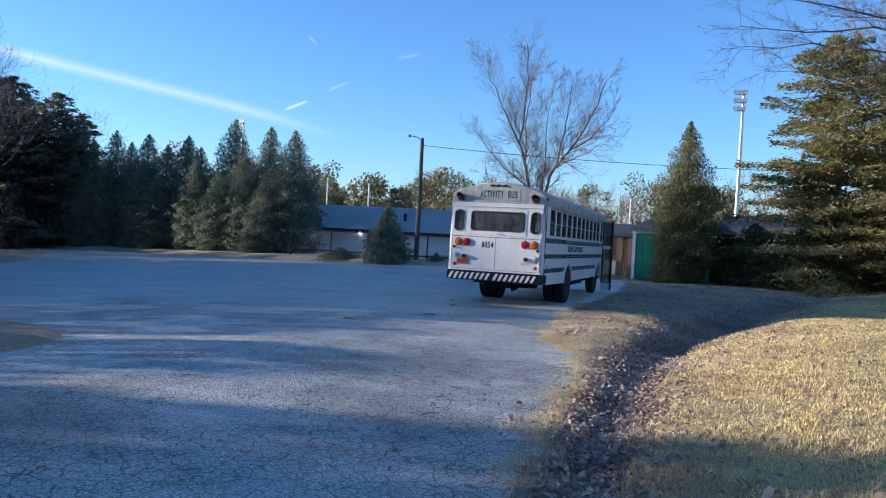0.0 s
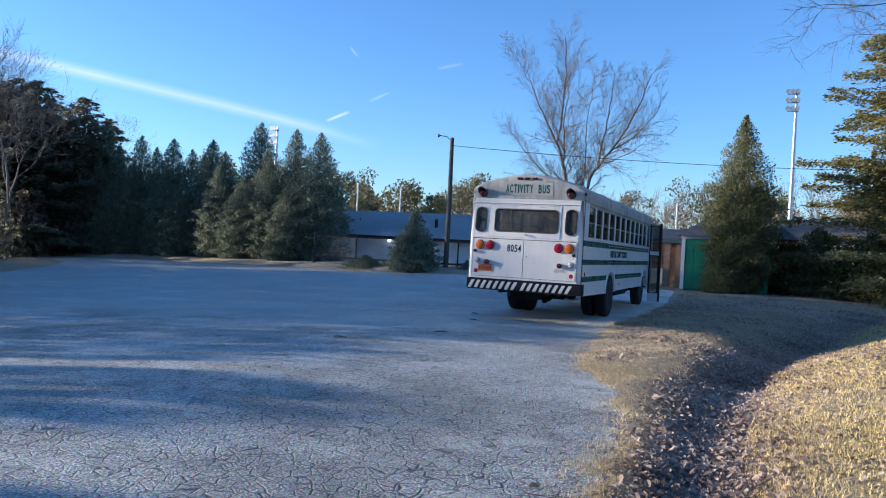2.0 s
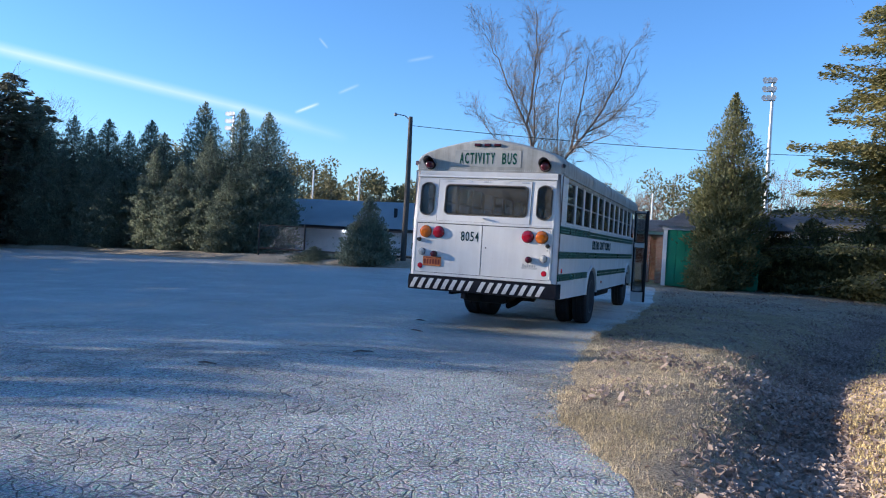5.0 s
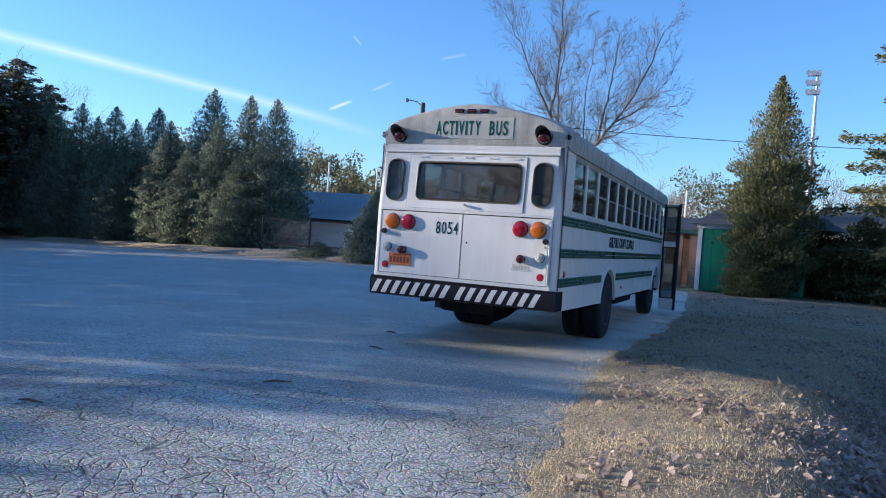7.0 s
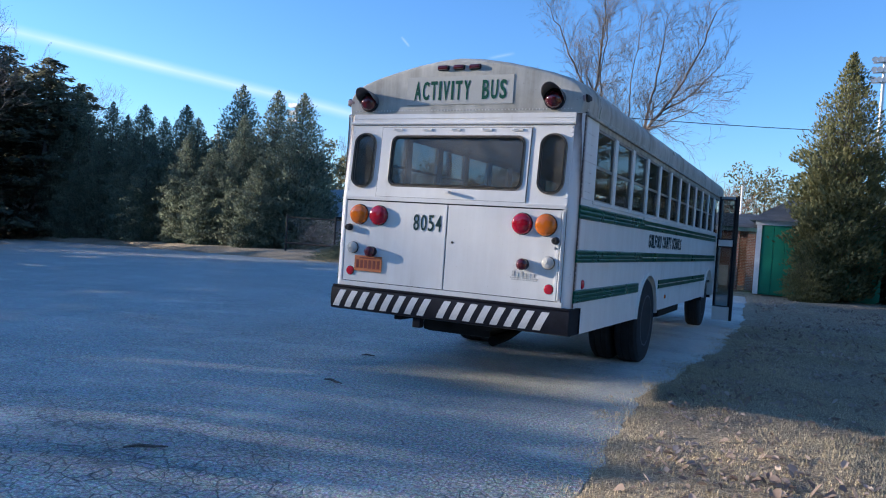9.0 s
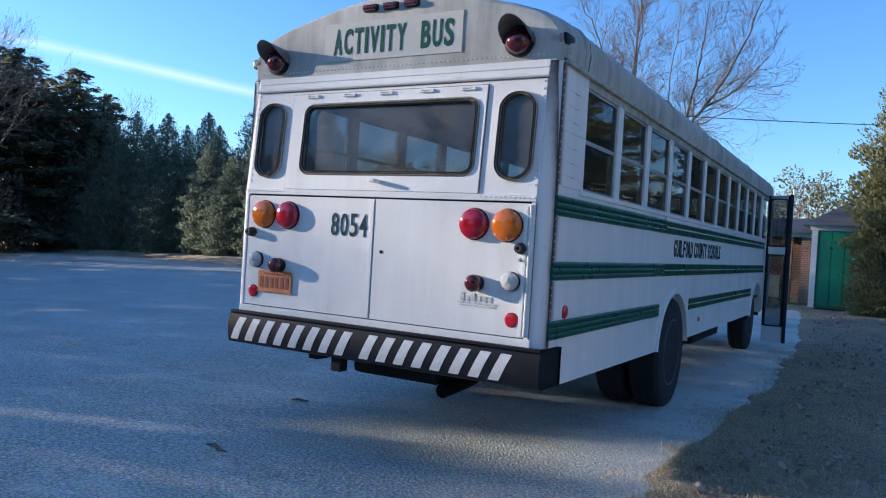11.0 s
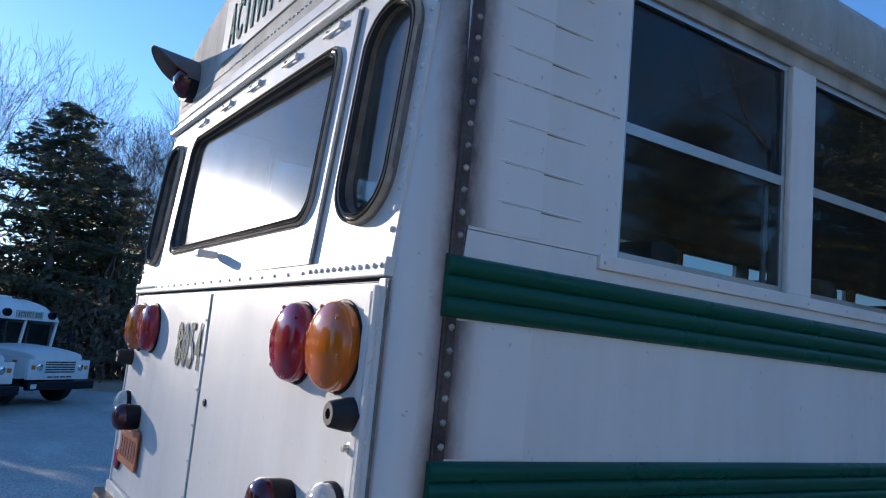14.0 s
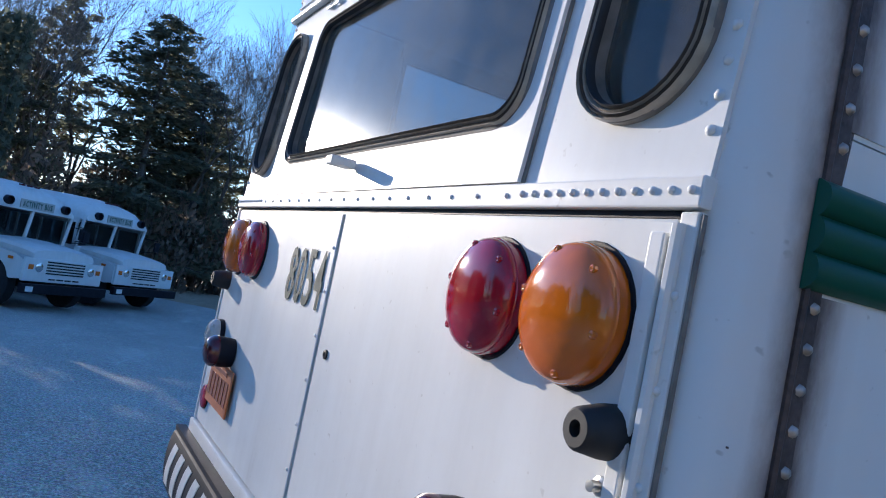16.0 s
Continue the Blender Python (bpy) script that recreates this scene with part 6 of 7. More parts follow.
bare = fan_tree("bare_tree", [
    (0.14, [(0, 0, 0), (-0.15, 0.1, 3.0), (-0.85, 0.2, 6.1), (-1.42, 0.4, 7.6), (-1.30, 0.5, 8.7), (-1.05, 0.3, 11.6), (-1.2, 0.2, 13.6)]),
    (0.06, [(-1.36, 0.35, 7.4), (-2.2, -0.3, 9.2), (-3.0, -0.6, 10.8), (-3.8, -0.9, 12.4)]),
    (0.05, [(-0.55, 0.15, 4.8), (-1.7, 0.6, 5.5), (-2.9, 1.0, 6.4), (-4.7, 1.5, 8.3)]),
    (0.115, [(0, 0, 2.6), (0.4, -0.1, 4.0), (0.85, -0.2, 5.7), (2.0, -0.5, 7.05), (3.25, -0.6, 8.95), (4.05, -0.8, 11.0)]),
    (0.07, [(1.2, -0.3, 6.2), (1.4, 0.4, 8.15), (1.75, 0.7, 11.4)]),
    (0.05, [(2.0, -0.5, 7.05), (3.1, 0.5, 7.9), (4.3, 1.0, 9.4)]),
    (0.04, [(1.3, -0.3, 6.3), (2.8, -1.2, 6.6), (4.1, -1.6, 7.4)]),
    (0.06, [(0.2, 0, 3.5), (0.1, 1.6, 6.0), (-0.2, 2.6, 9.0), (0.1, 3.0, 12.2)]),
    (0.05, [(-0.9, 0.2, 6.2), (-0.6, -1.5, 8.5), (-0.2, -2.3, 11.5)]),
], 5, "leafless tree with two spreading stems behind the bus")
put(bare, -9.7, 42.0, None, 0, 0.90, 0.94)
overhang = reaching_tree("bare_tree", 14.0, [(5.2, (-7.0, -1.5, 6.1), 0.05), (4.8, (-6.9, -1.6, 5.55), 0.045), (4.6, (-6.2, -1.4, 5.1), 0.04), (5.8, (-6.6, -1.2, 6.8), 0.055), (6.6, (-5.6, -0.8, 7.5), 0.07), (7.5, (-5.0, 1.5, 9.2), 0.08), (9.5, (4.0, 2.0, 11.0), 0.10), (8.5, (3.0, -4.0, 10.0), 0.10)], 77, "tall leafless tree with long limbs over the lawn")
put(overhang, 7.0, 18.5)
oak = bare_tree("bare_tree", 17.5, 9, "tall leafless oak with long reaching branches", levels=6, r0=0.26, spread_=0.75, first=0.2, twigs=0.7)
put(oak, 8.3, 39.5, None, 60, 1.0, 0.95)
LEAFLESS = "leafless woodland trees"
wood = bare_tree("bare_tree", 13.0, 14, "slender leafless woodland tree", LEAFLESS, levels=5, r0=0.15, spread_=0.45, twigs=1.0, bark=BARK, least=0.0055)
wood2 = bare_tree("bare_tree", 13.0, 15, "leafless woodland tree with fine twigs", LEAFLESS, levels=5, r0=0.13, spread_=0.5, stems=2, twigs=0.9, bark=BARK_DARK, least=0.0055)
put(wood, *at_bearing(C1, 68.7, 42), None, 0, 1.1, 1.05)
put(wood2, *at_bearing(C1, 72.5, 40), None, 0, 1.0, 0.92)
k = 0
for az, dist, sz in ((65.5, 45, 1.0), (66.9, 50, 1.2), (70.3, 47, 1.2), (71.4, 44, 1.05), (74.6, 38, 1.05), (75.6, 46, 1.2), (76.6, 42, 1.1), (77.8, 36, 0.9), (79.0, 44, 1.05), (80.2, 36, 1.0), (83.4, 42, 1.15), (88.5, 40, 1.2), (90.8, 36, 1.1), (92.5, 38, 1.2), (94.5, 42, 1.25), (96, 36, 1.0), (63.6, 52, 0.8), (56, 62, 0.95), (100, 39, 0.7)):
    k += 1
    again(wood if k % 2 else wood2, *at_bearing(C1, az, dist), az * 91, 1.0, sz)
# trees behind the start of the walk, that close the place
for x, y, sz in ((-24, -18, 1.3), (-17, -24, 1.5), (-10, -22, 1.4), (-3, -25, 1.5), (4, -21, 1.4), (11, -18, 1.4), (16, -8, 1.0), (-31, -14, 1.0), (-20, -30, 1.2), (20, 0, 1.1)):
    k += 1
    again(wood if k % 2 else wood2, x, y, x * 31, 1.15, sz)
# two unseen trees added to thin the sun that reaches the bus's rear
sun_veil = bare_tree("bare_tree", 13.6, 18, "unseen tall leafless tree whose high fine crown thins the sun", LEAFLESS, levels=5, r0=0.06, spread_=0.6, twigs=0.8, bark=BARK_DARK, least=0.0055, clear=24.0)
put(sun_veil, -46.0, 4.9)
again(sun_veil, -52.0, 4.5, 130, 1.25, 0.97)
# unseen pines added to darken the rear glass's reflections and shade the near ground
for x, y, s in ((-29, -9.5, 0.9), (-32, -13, 1.0), (-27, -15, 1.0), (-18, -27, 1.5), (-11, -26, 1.6), (-3, -28, 1.6), (4, -27, 1.5), (13, -24, 1.4), (-14, -28, 1.5), (0, -30, 1.5), (8, -26, 1.4), (-7, -29, 1.4), (-35, -6, 0.8), (-24, -24, 1.0)):
    again(spruce, x, y, x * 17, s * 1.2, s)


def scrub(name, spots, leaf, seed, label, per=420, size=0.30, shoulder=0.25):
    """Undergrowth: low thickets of twigs and leaves, each spot x, y, radius, height."""
    r = np.random.default_rng(seed)
    cs, ds, segs = [], [], []
    for x, y, rad, h in spots:
        n = int(per * rad * h / 6)
        z0 = lot_z(x, y) - 0.05
        a, q = r.uniform(0, 6.283, n), np.sqrt(r.uniform(0, 1, n))
        t = r.uniform(0, 1, n) ** 0.9
        lump = 1 + 0.25 * np.sin(3 * a + x) + 0.2 * np.sin(7 * t + y)
        rr = rad * q * lump * (1 - 0.55 * t ** 2)
        cs.append(np.stack([x + rr * np.cos(a), y + rr * np.sin(a), z0 + t * h * (1 - shoulder * q)], 1))
        ds.append(np.stack([np.cos(a) * 0.5, np.sin(a) * 0.5, np.ones(n) * 0.7], 1) + r.normal(size=(n, 3)) * 0.5)
        for _ in range(int(6 * rad)):
            b, qq = r.uniform(0, 6.283), rad * math.sqrt(r.uniform(0, 1))
            p = np.array([x + qq * math.cos(b), y + qq * math.sin(b), z0])
            e = p + np.array([r.normal() * 0.3, r.normal() * 0.3, h * r.uniform(0.6, 1.15)])
            segs.append((*p, *e, 0.025, 0.006))
    c, d = np.concatenate(cs), np.concatenate(ds)
    l = size * r.uniform(0.5, 1.4, len(c))
    v, q = cards(c, d, l, l * 0.5, r)
    ob = mesh_np(name, v, q, leaf)
    tagged(ob, label, "undergrowth", kind="stuff")
    v, q = prisms(segs, 3)
    st = mesh_np(name + "_stems", v, q, BARK_DARK)
    tagged(st, "thin bare stems of the undergrowth", "undergrowth", kind="stuff")


r6 = random.Random(6)
spots_brown, spots_green = [], []
for az in np.arange(57, 101, 0.9):
    d = np.interp(az, [57, 62, 68, 76, 80, 101], [50, 47, 40, 35, 33, 31])
    x, y = at_bearing(C1, az + r6.uniform(-0.4, 0.4), d + r6.uniform(-0.5, 4.5))
    (spots_green if r6.random() < 0.35 else spots_brown).append((x, y, r6.uniform(1.1, 2.0), r6.uniform(3.0, 6.2)))
scrub("brown_undergrowth", spots_brown, LEAF_BROWN, 41, "brown winter undergrowth along the lot")
scrub("green_undergrowth", spots_green, LEAF_PINE, 42, "dark evergreen undergrowth along the lot", per=600)
# unseen sunward thicket: uneven top set against the low sun to shade the lot
TOP = [(-26, 9.5), (-7, 9.2), (-4.2, 7.8), (-2.9, 6.7), (-2.45, 6.4), (-2.2, 5.3), (-1.6, 4.9), (-1.1, 5.0), (-0.93, 5.37), (-0.2, 5.48), (0.2, 5.57), (0.9, 5.60), (1.2, 5.54), (1.4, 5.42), (1.75, 5.15), (1.92, 4.7), (2.0, 4.1), (2.27, 4.1), (2.34, 4.65), (2.45, 5.05), (3.0, 5.18), (3.9, 5.28), (5.4, 5.30), (6.3, 5.62), (6.9, 5.82), (7.6, 5.82), (8.2, 5.58), (9.4, 5.5), (9.65, 5.35), (10.1, 5.3), (10.3, 5.4), (10.6, 5.9), (11.2, 6.7), (12.5, 7.1), (15, 7.5)]
thicket = []
for y in np.arange(-25, 15, 0.11):
    for _ in range(3 if y > 7.5 else 2):
        x = -31.5 + r6.uniform(-0.5, 0.5)
        thicket.append((x, y + r6.uniform(-0.05, 0.05), r6.uniform(0.10, 0.17), (lerp_table(TOP, y) - lot_z(x, y) + 0.05) * r6.uniform(0.985, 1.01)))
scrub("tall_thicket", thicket, LEAF_PINE, 43, "unseen dark evergreen thicket, shaped to shade the lot", per=560, size=0.26, shoulder=0.0)


def far_trees(name, spots, leaf, seed, label, lo, hi, n_leaf, bare):
    """Distant woods: uneven crowns on thin trunks, too many to count."""
    r = np.random.default_rng(seed)
    kinds = [branch_segments(10.0, seed + k, stems=1 + k % 2, levels=3, r0=0.14, spread_=0.5, twigs=1.0) for k in range(4)]
    for g in kinds:
        g[:, 0:6] *= 1.0 / g[:, [2, 5]].max()
    cs, ds, segs = [], [], []
    for x, y, h, w in spots:
        near = y > 40 and -75 < x < 60
        n = n_leaf if near else n_leaf // 6
        lobes = np.clip(r.normal(size=(13, 3)), -1.5, 1.5) * np.array([w * 0.27, w * 0.27, h * 0.19]) + np.array([0, 0, h * 0.60])
        c = lobes[r.integers(0, 13, n)] + unit(r.normal(size=(n, 3))) * (w * 0.21 * r.uniform(0.45, 1.1, n))[:, None]
        c[:, 2] = np.maximum(c[:, 2], 0.08 * h * r.uniform(0.5, 1.5, n))
        cs.append(c + np.array([x, y, -0.8]))
        ds.append(unit(r.normal(size=(n, 3))) + np.array([0, 0, 0.5]))
        if near and bare:
            g = kinds[r.integers(0, 4)].copy()
            a = r.uniform(0, 6.283)
            rot = np.array([[math.cos(a), math.sin(a)], [-math.sin(a), math.cos(a)]])
            for i in (0, 3):
                g[:, i:i + 2] = (g[:, i:i + 2] @ rot) * w * 1.7
                g[:, i + 2] *= h * 1.05
                g[:, i:i + 3] += np.array([x, y, -0.9])
            g[:, 6:8] = np.maximum(g[:, 6:8], 0.022)
            segs += [tuple(q) for q in g]
        else:
            segs.append((x, y, -1.0, x + r.normal() * 0.3, y, h * 0.8, 0.16, 0.05))
    c, d = np.concatenate(cs), np.concatenate(ds)
    l = r.uniform(lo, hi, len(c))
    v, q = cards(c, d, l, l * 0.55, r)
    tagged(mesh_np(name, v, q, leaf), label, "trees", kind="stuff")
    v, q = prisms(segs, 3)
    tagged(mesh_np(name + "_trunks", v, q, BARK_TWIG), "thin grey-brown trunks and branches in the distance", "trees", kind="stuff")


olive, brown = [], []
for az in np.arange(-180, 180, 1.25):
    if 62 < az < 130 or -160 < az < -30:
        if r6.random() < 0.4:
            continue
    d = r6.uniform(88, 125)
    x, y = at_bearing(E0, az + r6.uniform(-0.5, 0.5), d)
    h = r6.uniform(7.5, 12.0) * d / 100
    is_olive = (14 < az < 60 and r6.random() < 0.75) or r6.random() < 0.22
    (olive if is_olive else brown).append((x, y, h, h * r6.uniform(0.45, 0.65)))
    if -20 < az < 35:
        x, y = at_bearing(E0, az + r6.uniform(-0.6, 0.6), d + 18)
        (brown if r6.random() < 0.6 else olive).append((x, y, h * r6.uniform(0.95, 1.2), h * 0.5))
far_trees("far_evergreens", olive, LEAF_FAR, 51, "distant olive-green pines behind the buildings", 0.25, 0.55, 1900, False)
far_trees("far_bare_woods", brown, LEAF_RUSSET, 52, "distant reddish-brown winter woods", 0.10, 0.28, 900, True)

# ---- grass tufts and fallen leaves ----
def scatter(n, seed, fn):
    r = np.random.default_rng(seed)
    out = []
    while len(out) < n:
        p = fn(r)
        if p is not None:
            out.append(p)
    return np.array(out), r


def on_verge(r):
    y = 1.5 + 24.5 * r.uniform() ** 1.4
    e, xd = edge_x(y), lerp_table(DITCH, y)
    x = e - 0.45 + r.uniform(0, 1) * (xd - e + 1.35)
    if x < e and r.uniform() > 0.38 * (1 - (e - x) / 0.45) ** 2.2:
        return None
    patchy = noise.noise((x * 0.9, y * 0.9, 3)) + 0.5 * noise.noise((x * 3, y * 3, 8))
    if patchy < r.uniform(-0.6, 0.45) or (abs(x - xd) < 0.35 and r.uniform() < 0.8):
        return None
    return x, y, (terrain(x, y) if x > e else lot_z(x, y) - 0.004)


def on_lawn(r):
    y = 1.0 + 27 * r.uniform() ** 1.2
    xd = lerp_table(DITCH, y)
    x = xd + 0.35 + 9 * r.uniform() ** 1.5
    if noise.noise((x * 0.6, y * 0.6, 5)) + 0.4 * noise.noise((x * 4, y * 4, 6)) < r.uniform(-0.9, 0.3):
        return None
    return x, y, terrain(x, y)


def blades(name, pts, r, h0, h1, per, label, spread_=0.04, leaf=None, wide=1.0):
    """Short matted grass: one slender leaning triangle a blade."""
    c = np.repeat(pts, per, axis=0)
    n = len(c)
    c[:, :2] += r.normal(size=(n, 2)) * spread_
    c[:, 2] += 0.006
    a = r.uniform(0, 6.283, n)
    lean = r.uniform(0.0, 0.8, n)
    h = r.uniform(h0, h1, n) * r.uniform(0.5, 1.0, n)
    w = r.uniform(0.0016, 0.0038, n) * (1 + 0.16 * np.abs(c[:, 0] + 2.0)) * wide
    s = np.stack([-np.sin(a), np.cos(a), np.zeros(n)], 1) * w[:, None]
    tip = c + np.stack([np.cos(a) * lean * h, np.sin(a) * lean * h, h], 1)
    v = np.stack([c - s, c + s, tip], axis=1).reshape(-1, 3)
    q = np.arange(n * 3).reshape(-1, 3)
    tagged(mesh_np(name, v, q, leaf or GRASS_DRY), label, "grass", kind="stuff")


pts, r = scatter(31000, 61, on_verge)
blades("verge_grass", pts, r, 0.010, 0.042, 13, "dry straw-coloured grass between asphalt and ditch", 0.034, wide=0.85)
pts, r = scatter(48000, 62, on_lawn)
blades("lawn_grass", pts, r, 0.02, 0.055, 7, "short dormant lawn grass", 0.05, GRASS_LAWN, 1.6)


def in_ditch(r):
    y = r.uniform(0.5, 30)
    xd = lerp_table(DITCH, y)
    x = xd + r.normal() * (0.30 + 0.03 * min(max(y - 8, 0.0), 4.0) / 4.0)
    if x < edge_x(y) + 0.1:
        return None
    return x, y, terrain(x, y)


def strewn(r):
    y = 0.5 + 29 * r.uniform() ** 1.25
    e = edge_x(y)
    x = e - 0.4 + r.uniform() ** 1.7 * 9
    xd = lerp_table(DITCH, y)
    if x < e and r.uniform() < 0.9:
        return None
    if x < e + 0.25 and r.uniform() < 0.8:
        return None
    if noise.noise((x * 0.7, y * 0.7, 15)) + 0.6 - (0.9 if x < xd else 1.9) * abs(xd - x) < r.uniform(-0.3, 0.9):
        return None
    return x, y, (terrain(x, y) if x > e else lot_z(x, y))


def leaves(name, pts, r, label):
    n = len(pts)
    c = pts + np.array([0, 0, 0.012]) + np.abs(r.normal(size=(n, 3))) * np.array([0, 0, 0.012])
    a = r.uniform(0, 6.283, n)
    tilt = r.normal(size=n) * 0.5
    d = np.stack([np.cos(a), np.sin(a), tilt], 1)
    s = np.stack([-np.sin(a), np.cos(a), r.normal(size=n) * 0.5], 1)
    ln = (0.014 + 0.028 * r.uniform(0, 1, n) ** 1.6)[:, None]
    w = ln * r.uniform(0.38, 0.62, n)[:, None]
    up = np.array([0, 0, 1.0]) * r.uniform(-0.004, 0.026, n)[:, None]
    v = np.stack([c - d * ln, c - d * ln * 0.2 + s * w + up, c + d * ln * 0.6 + s * w * 0.8 + up, c + d * ln * 1.1 + up * 0.6, c + d * ln * 0.6 - s * w * 0.8 + up, c - d * ln * 0.2 - s * w + up], axis=1)
    v = v.reshape(-1, 3)
    b = (np.arange(n) * 6)[:, None]
    q = np.concatenate([b + np.array([[0, 1, 2, 3]]), b + np.array([[0, 3, 4, 5]])])
    tagged(mesh_np(name, v, q, LEAF_DEAD), label, "leaves", kind="stuff")


pts, r = scatter(34000, 63, in_ditch)
leaves("ditch_leaves", pts, r, "brown fallen leaves gathered in the ditch")
pts, r = scatter(12000, 64, strewn)
leaves("strewn_leaves", pts, r, "brown leaves strewn over the grass and asphalt edge")

def on_bank(r):
    y = r.uniform(12.5, 34)
    e, xd = edge_x(y), lerp_table(DITCH, y)
    x = e + 0.2 + r.uniform() * (xd - e + 1.5)
    if noise.noise((x * 0.8, y * 0.8, 25)) + 0.5 * noise.noise((x * 3.5, y * 3.5, 26)) < r.uniform(-0.35, 0.55):
        return None
    return x, y, terrain(x, y)


pts, r = scatter(9000, 66, on_bank)
leaves("bank_leaves", pts, r, "brown leaves strewn over the bank beside the bus")
pts, r = scatter(9000, 65, on_lawn)
leaves("lawn_leaves", pts, r, "scattered brown leaves on the lawn")

# bits lying on the asphalt
for k, (x, y, ln, turn) in enumerate(((-6.35, 17.6, 0.14, 20), (-5.85, 16.2, 0.22, -15), (-5.6, 13.9, 0.25, 40), (-6.6, 12.3, 0.2, 10))):
    bm = bmesh.new()
    tube(bm, [(-ln / 2, 0, 0.008), (-ln / 6, 0.012, 0.016), (ln / 5, -0.006, 0.014), (ln / 2, 0.01, 0.007)], [0.006, 0.011, 0.010, 0.004], 6)
    tw = finish(bm, "fallen_twig", BARK_DARK, smooth=True)
    tw.matrix_basis = Matrix.Translation((x, y, lot_z(x, y))) @ Matrix.Rotation(radians(turn), 4, "Z")
    tagged(tw, "short dark twig lying on the asphalt", "twig", "twigs on the asphalt")

# ---- buildings, poles and fence ----
def boxpart(name, b, mat, parent, label="", bevel=0.0):
    bm = bmesh.new()
    box(bm, *b, bevel)
    return part(name, bm, mat, parent, label)


def roof_slab(name, quad, mat, parent, thick=0.10, label=""):
    bm = bmesh.new()
    bm.faces.new([bm.verts.new(p) for p in quad])
    bmesh.ops.solidify(bm, geom=bm.faces[:], thickness=thick)
    bmesh.ops.recalc_face_normals(bm, faces=bm.faces[:])
    return part(name, bm, mat, parent, label)


# long low white building behind the fence and the evergreens
lb = thing("building", "long low white block building with a blue-grey roof", "building", at=(0, 0, -0.35))
boxpart("wall", (-29.5, -11.9, 44.0, 44.2, 0, 2.10), PAINT_WALL, lb, "white painted block wall")
boxpart("wall", (-29.5, -11.9, 48.6, 48.8, 0, 2.10), PAINT_WALL, lb)
boxpart("wall", (-29.5, -29.3, 44.2, 48.6, 0, 2.3), PAINT_WALL, lb)
boxpart("wall", (-12.1, -11.9, 44.2, 48.6, 0, 2.3), PAINT_WALL, lb)
roof_slab("roof", [(-30.0, 43.3, 2.01), (-11.4, 43.3, 2.01), (-11.4, 46.4, 3.62), (-30.0, 46.4, 3.62)], METAL_ROOF, lb, 0.10, "blue-grey pitched roof")
roof_slab("roof", [(-30.0, 46.4, 3.62), (-11.4, 46.4, 3.62), (-11.4, 49.5, 2.01), (-30.0, 49.5, 2.01)], METAL_ROOF, lb, 0.10)
boxpart("fascia", (-30.0, -11.4, 43.26, 43.3, 1.86, 2.03), DARK, lb)
boxpart("door", (-21.1, -20.1, 43.95, 44.02, 0.05, 2.0), DARK, lb, "dark door in the white wall")
boxpart("roof_vent", (-18.9, -18.75, 44.6, 44.75, 2.55, 3.2), DARK, lb)
LAMP_ON, ln, ll, lbsdf = mat_new("wall_lamp_glass")
lbsdf.inputs["Base Color"].default_value = (0.9, 0.9, 0.85, 1)
lbsdf.inputs["Emission Color"].default_value = (1, 0.95, 0.85, 1)
lbsdf.inputs["Emission Strength"].default_value = 1.6
bm = bmesh.new()
lathe(bm, [(0.0, -0.13), (0.08, -0.11), (0.10, 0.0), (0.09, 0.08), (0.0, 0.10)], "z", (-21.6, 43.88, 1.84), 14)
part("wall_lamp", bm, LAMP_ON, lb, "lit round wall lamp", smooth=True)

# chain-link fence in front of it
fence = thing("fence", "galvanised post-and-rail fence in front of the white building", "fence")
for x in (-22.5, -20.0, -17.5, -15.0, -14.3, -12.0, -9.5):
    bm = bmesh.new()
    tube(bm, [(x, 36.9, lot_z(x, 36.9) - 0.05), (x, 36.9, 1.62)], 0.04, 8)
    part("post", bm, DARK, fence, smooth=True)
for z, rr in ((1.52, 0.025), (0.42, 0.045)):
    bm = bmesh.new()
    tube(bm, [(-22.5, 36.9, z - 0.03), (-9.5, 36.9, z)], rr, 6)
    part("rail", bm, DARK, fence, smooth=True)
wires = []
for k in range(160):
    x = -22.5 + 13.0 * k / 160
    for s in (1, -1):
        x1 = x + s * 1.5
        if -22.5 <= x1 <= -9.5:
            wires.append((x, 36.9, -0.1, x1, 36.9, 1.5, 0.0022, 0.0022))
v, q = prisms(wires, 3)
tagged(mesh_np("mesh_wire", v, q, GALV, fence, "thin diamond wire mesh"), kind="stuff")

# dark cabinet by the edge of the lot
cab = thing("utility_cabinet", "tall dark utility cabinet at the edge of the lot", "cabinet", at=(-10.35, 29.4, lot_z(-10.35, 29.4)))
boxpart("body", (0, 0.9, 0, 0.7, 0.08, 1.85), DARK, cab, bevel=0.02)
boxpart("plinth", (-0.04, 0.94, -0.04, 0.74, 0, 0.10), CONCRETE, cab)
boxpart("lid", (-0.03, 0.93, -0.03, 0.73, 1.85, 1.90), STEEL, cab)
boxpart("door", (0.06, 0.84, -0.015, 0.0, 0.16, 1.78), DARK, cab)

# green shed with a hipped shingle roof
shed = thing("shed", "green sheet-metal shed with white trim and shingle roof", "shed", at=(-3.72, 36.6, 0))
boxpart("wall", (0.0, 3.4, 0.06, 0.14, 0, 2.32), GREEN_SHEET, shed)
boxpart("wall", (0.0, 0.10, 0.14, 4.4, 0, 2.32), GREEN_SHEET, shed)
boxpart("wall", (3.3, 3.4, 0.14, 4.4, 0, 2.32), GREEN_SHEET, shed)
boxpart("wall", (0.0, 3.4, 4.3, 4.4, 0, 2.32), GREEN_SHEET, shed)
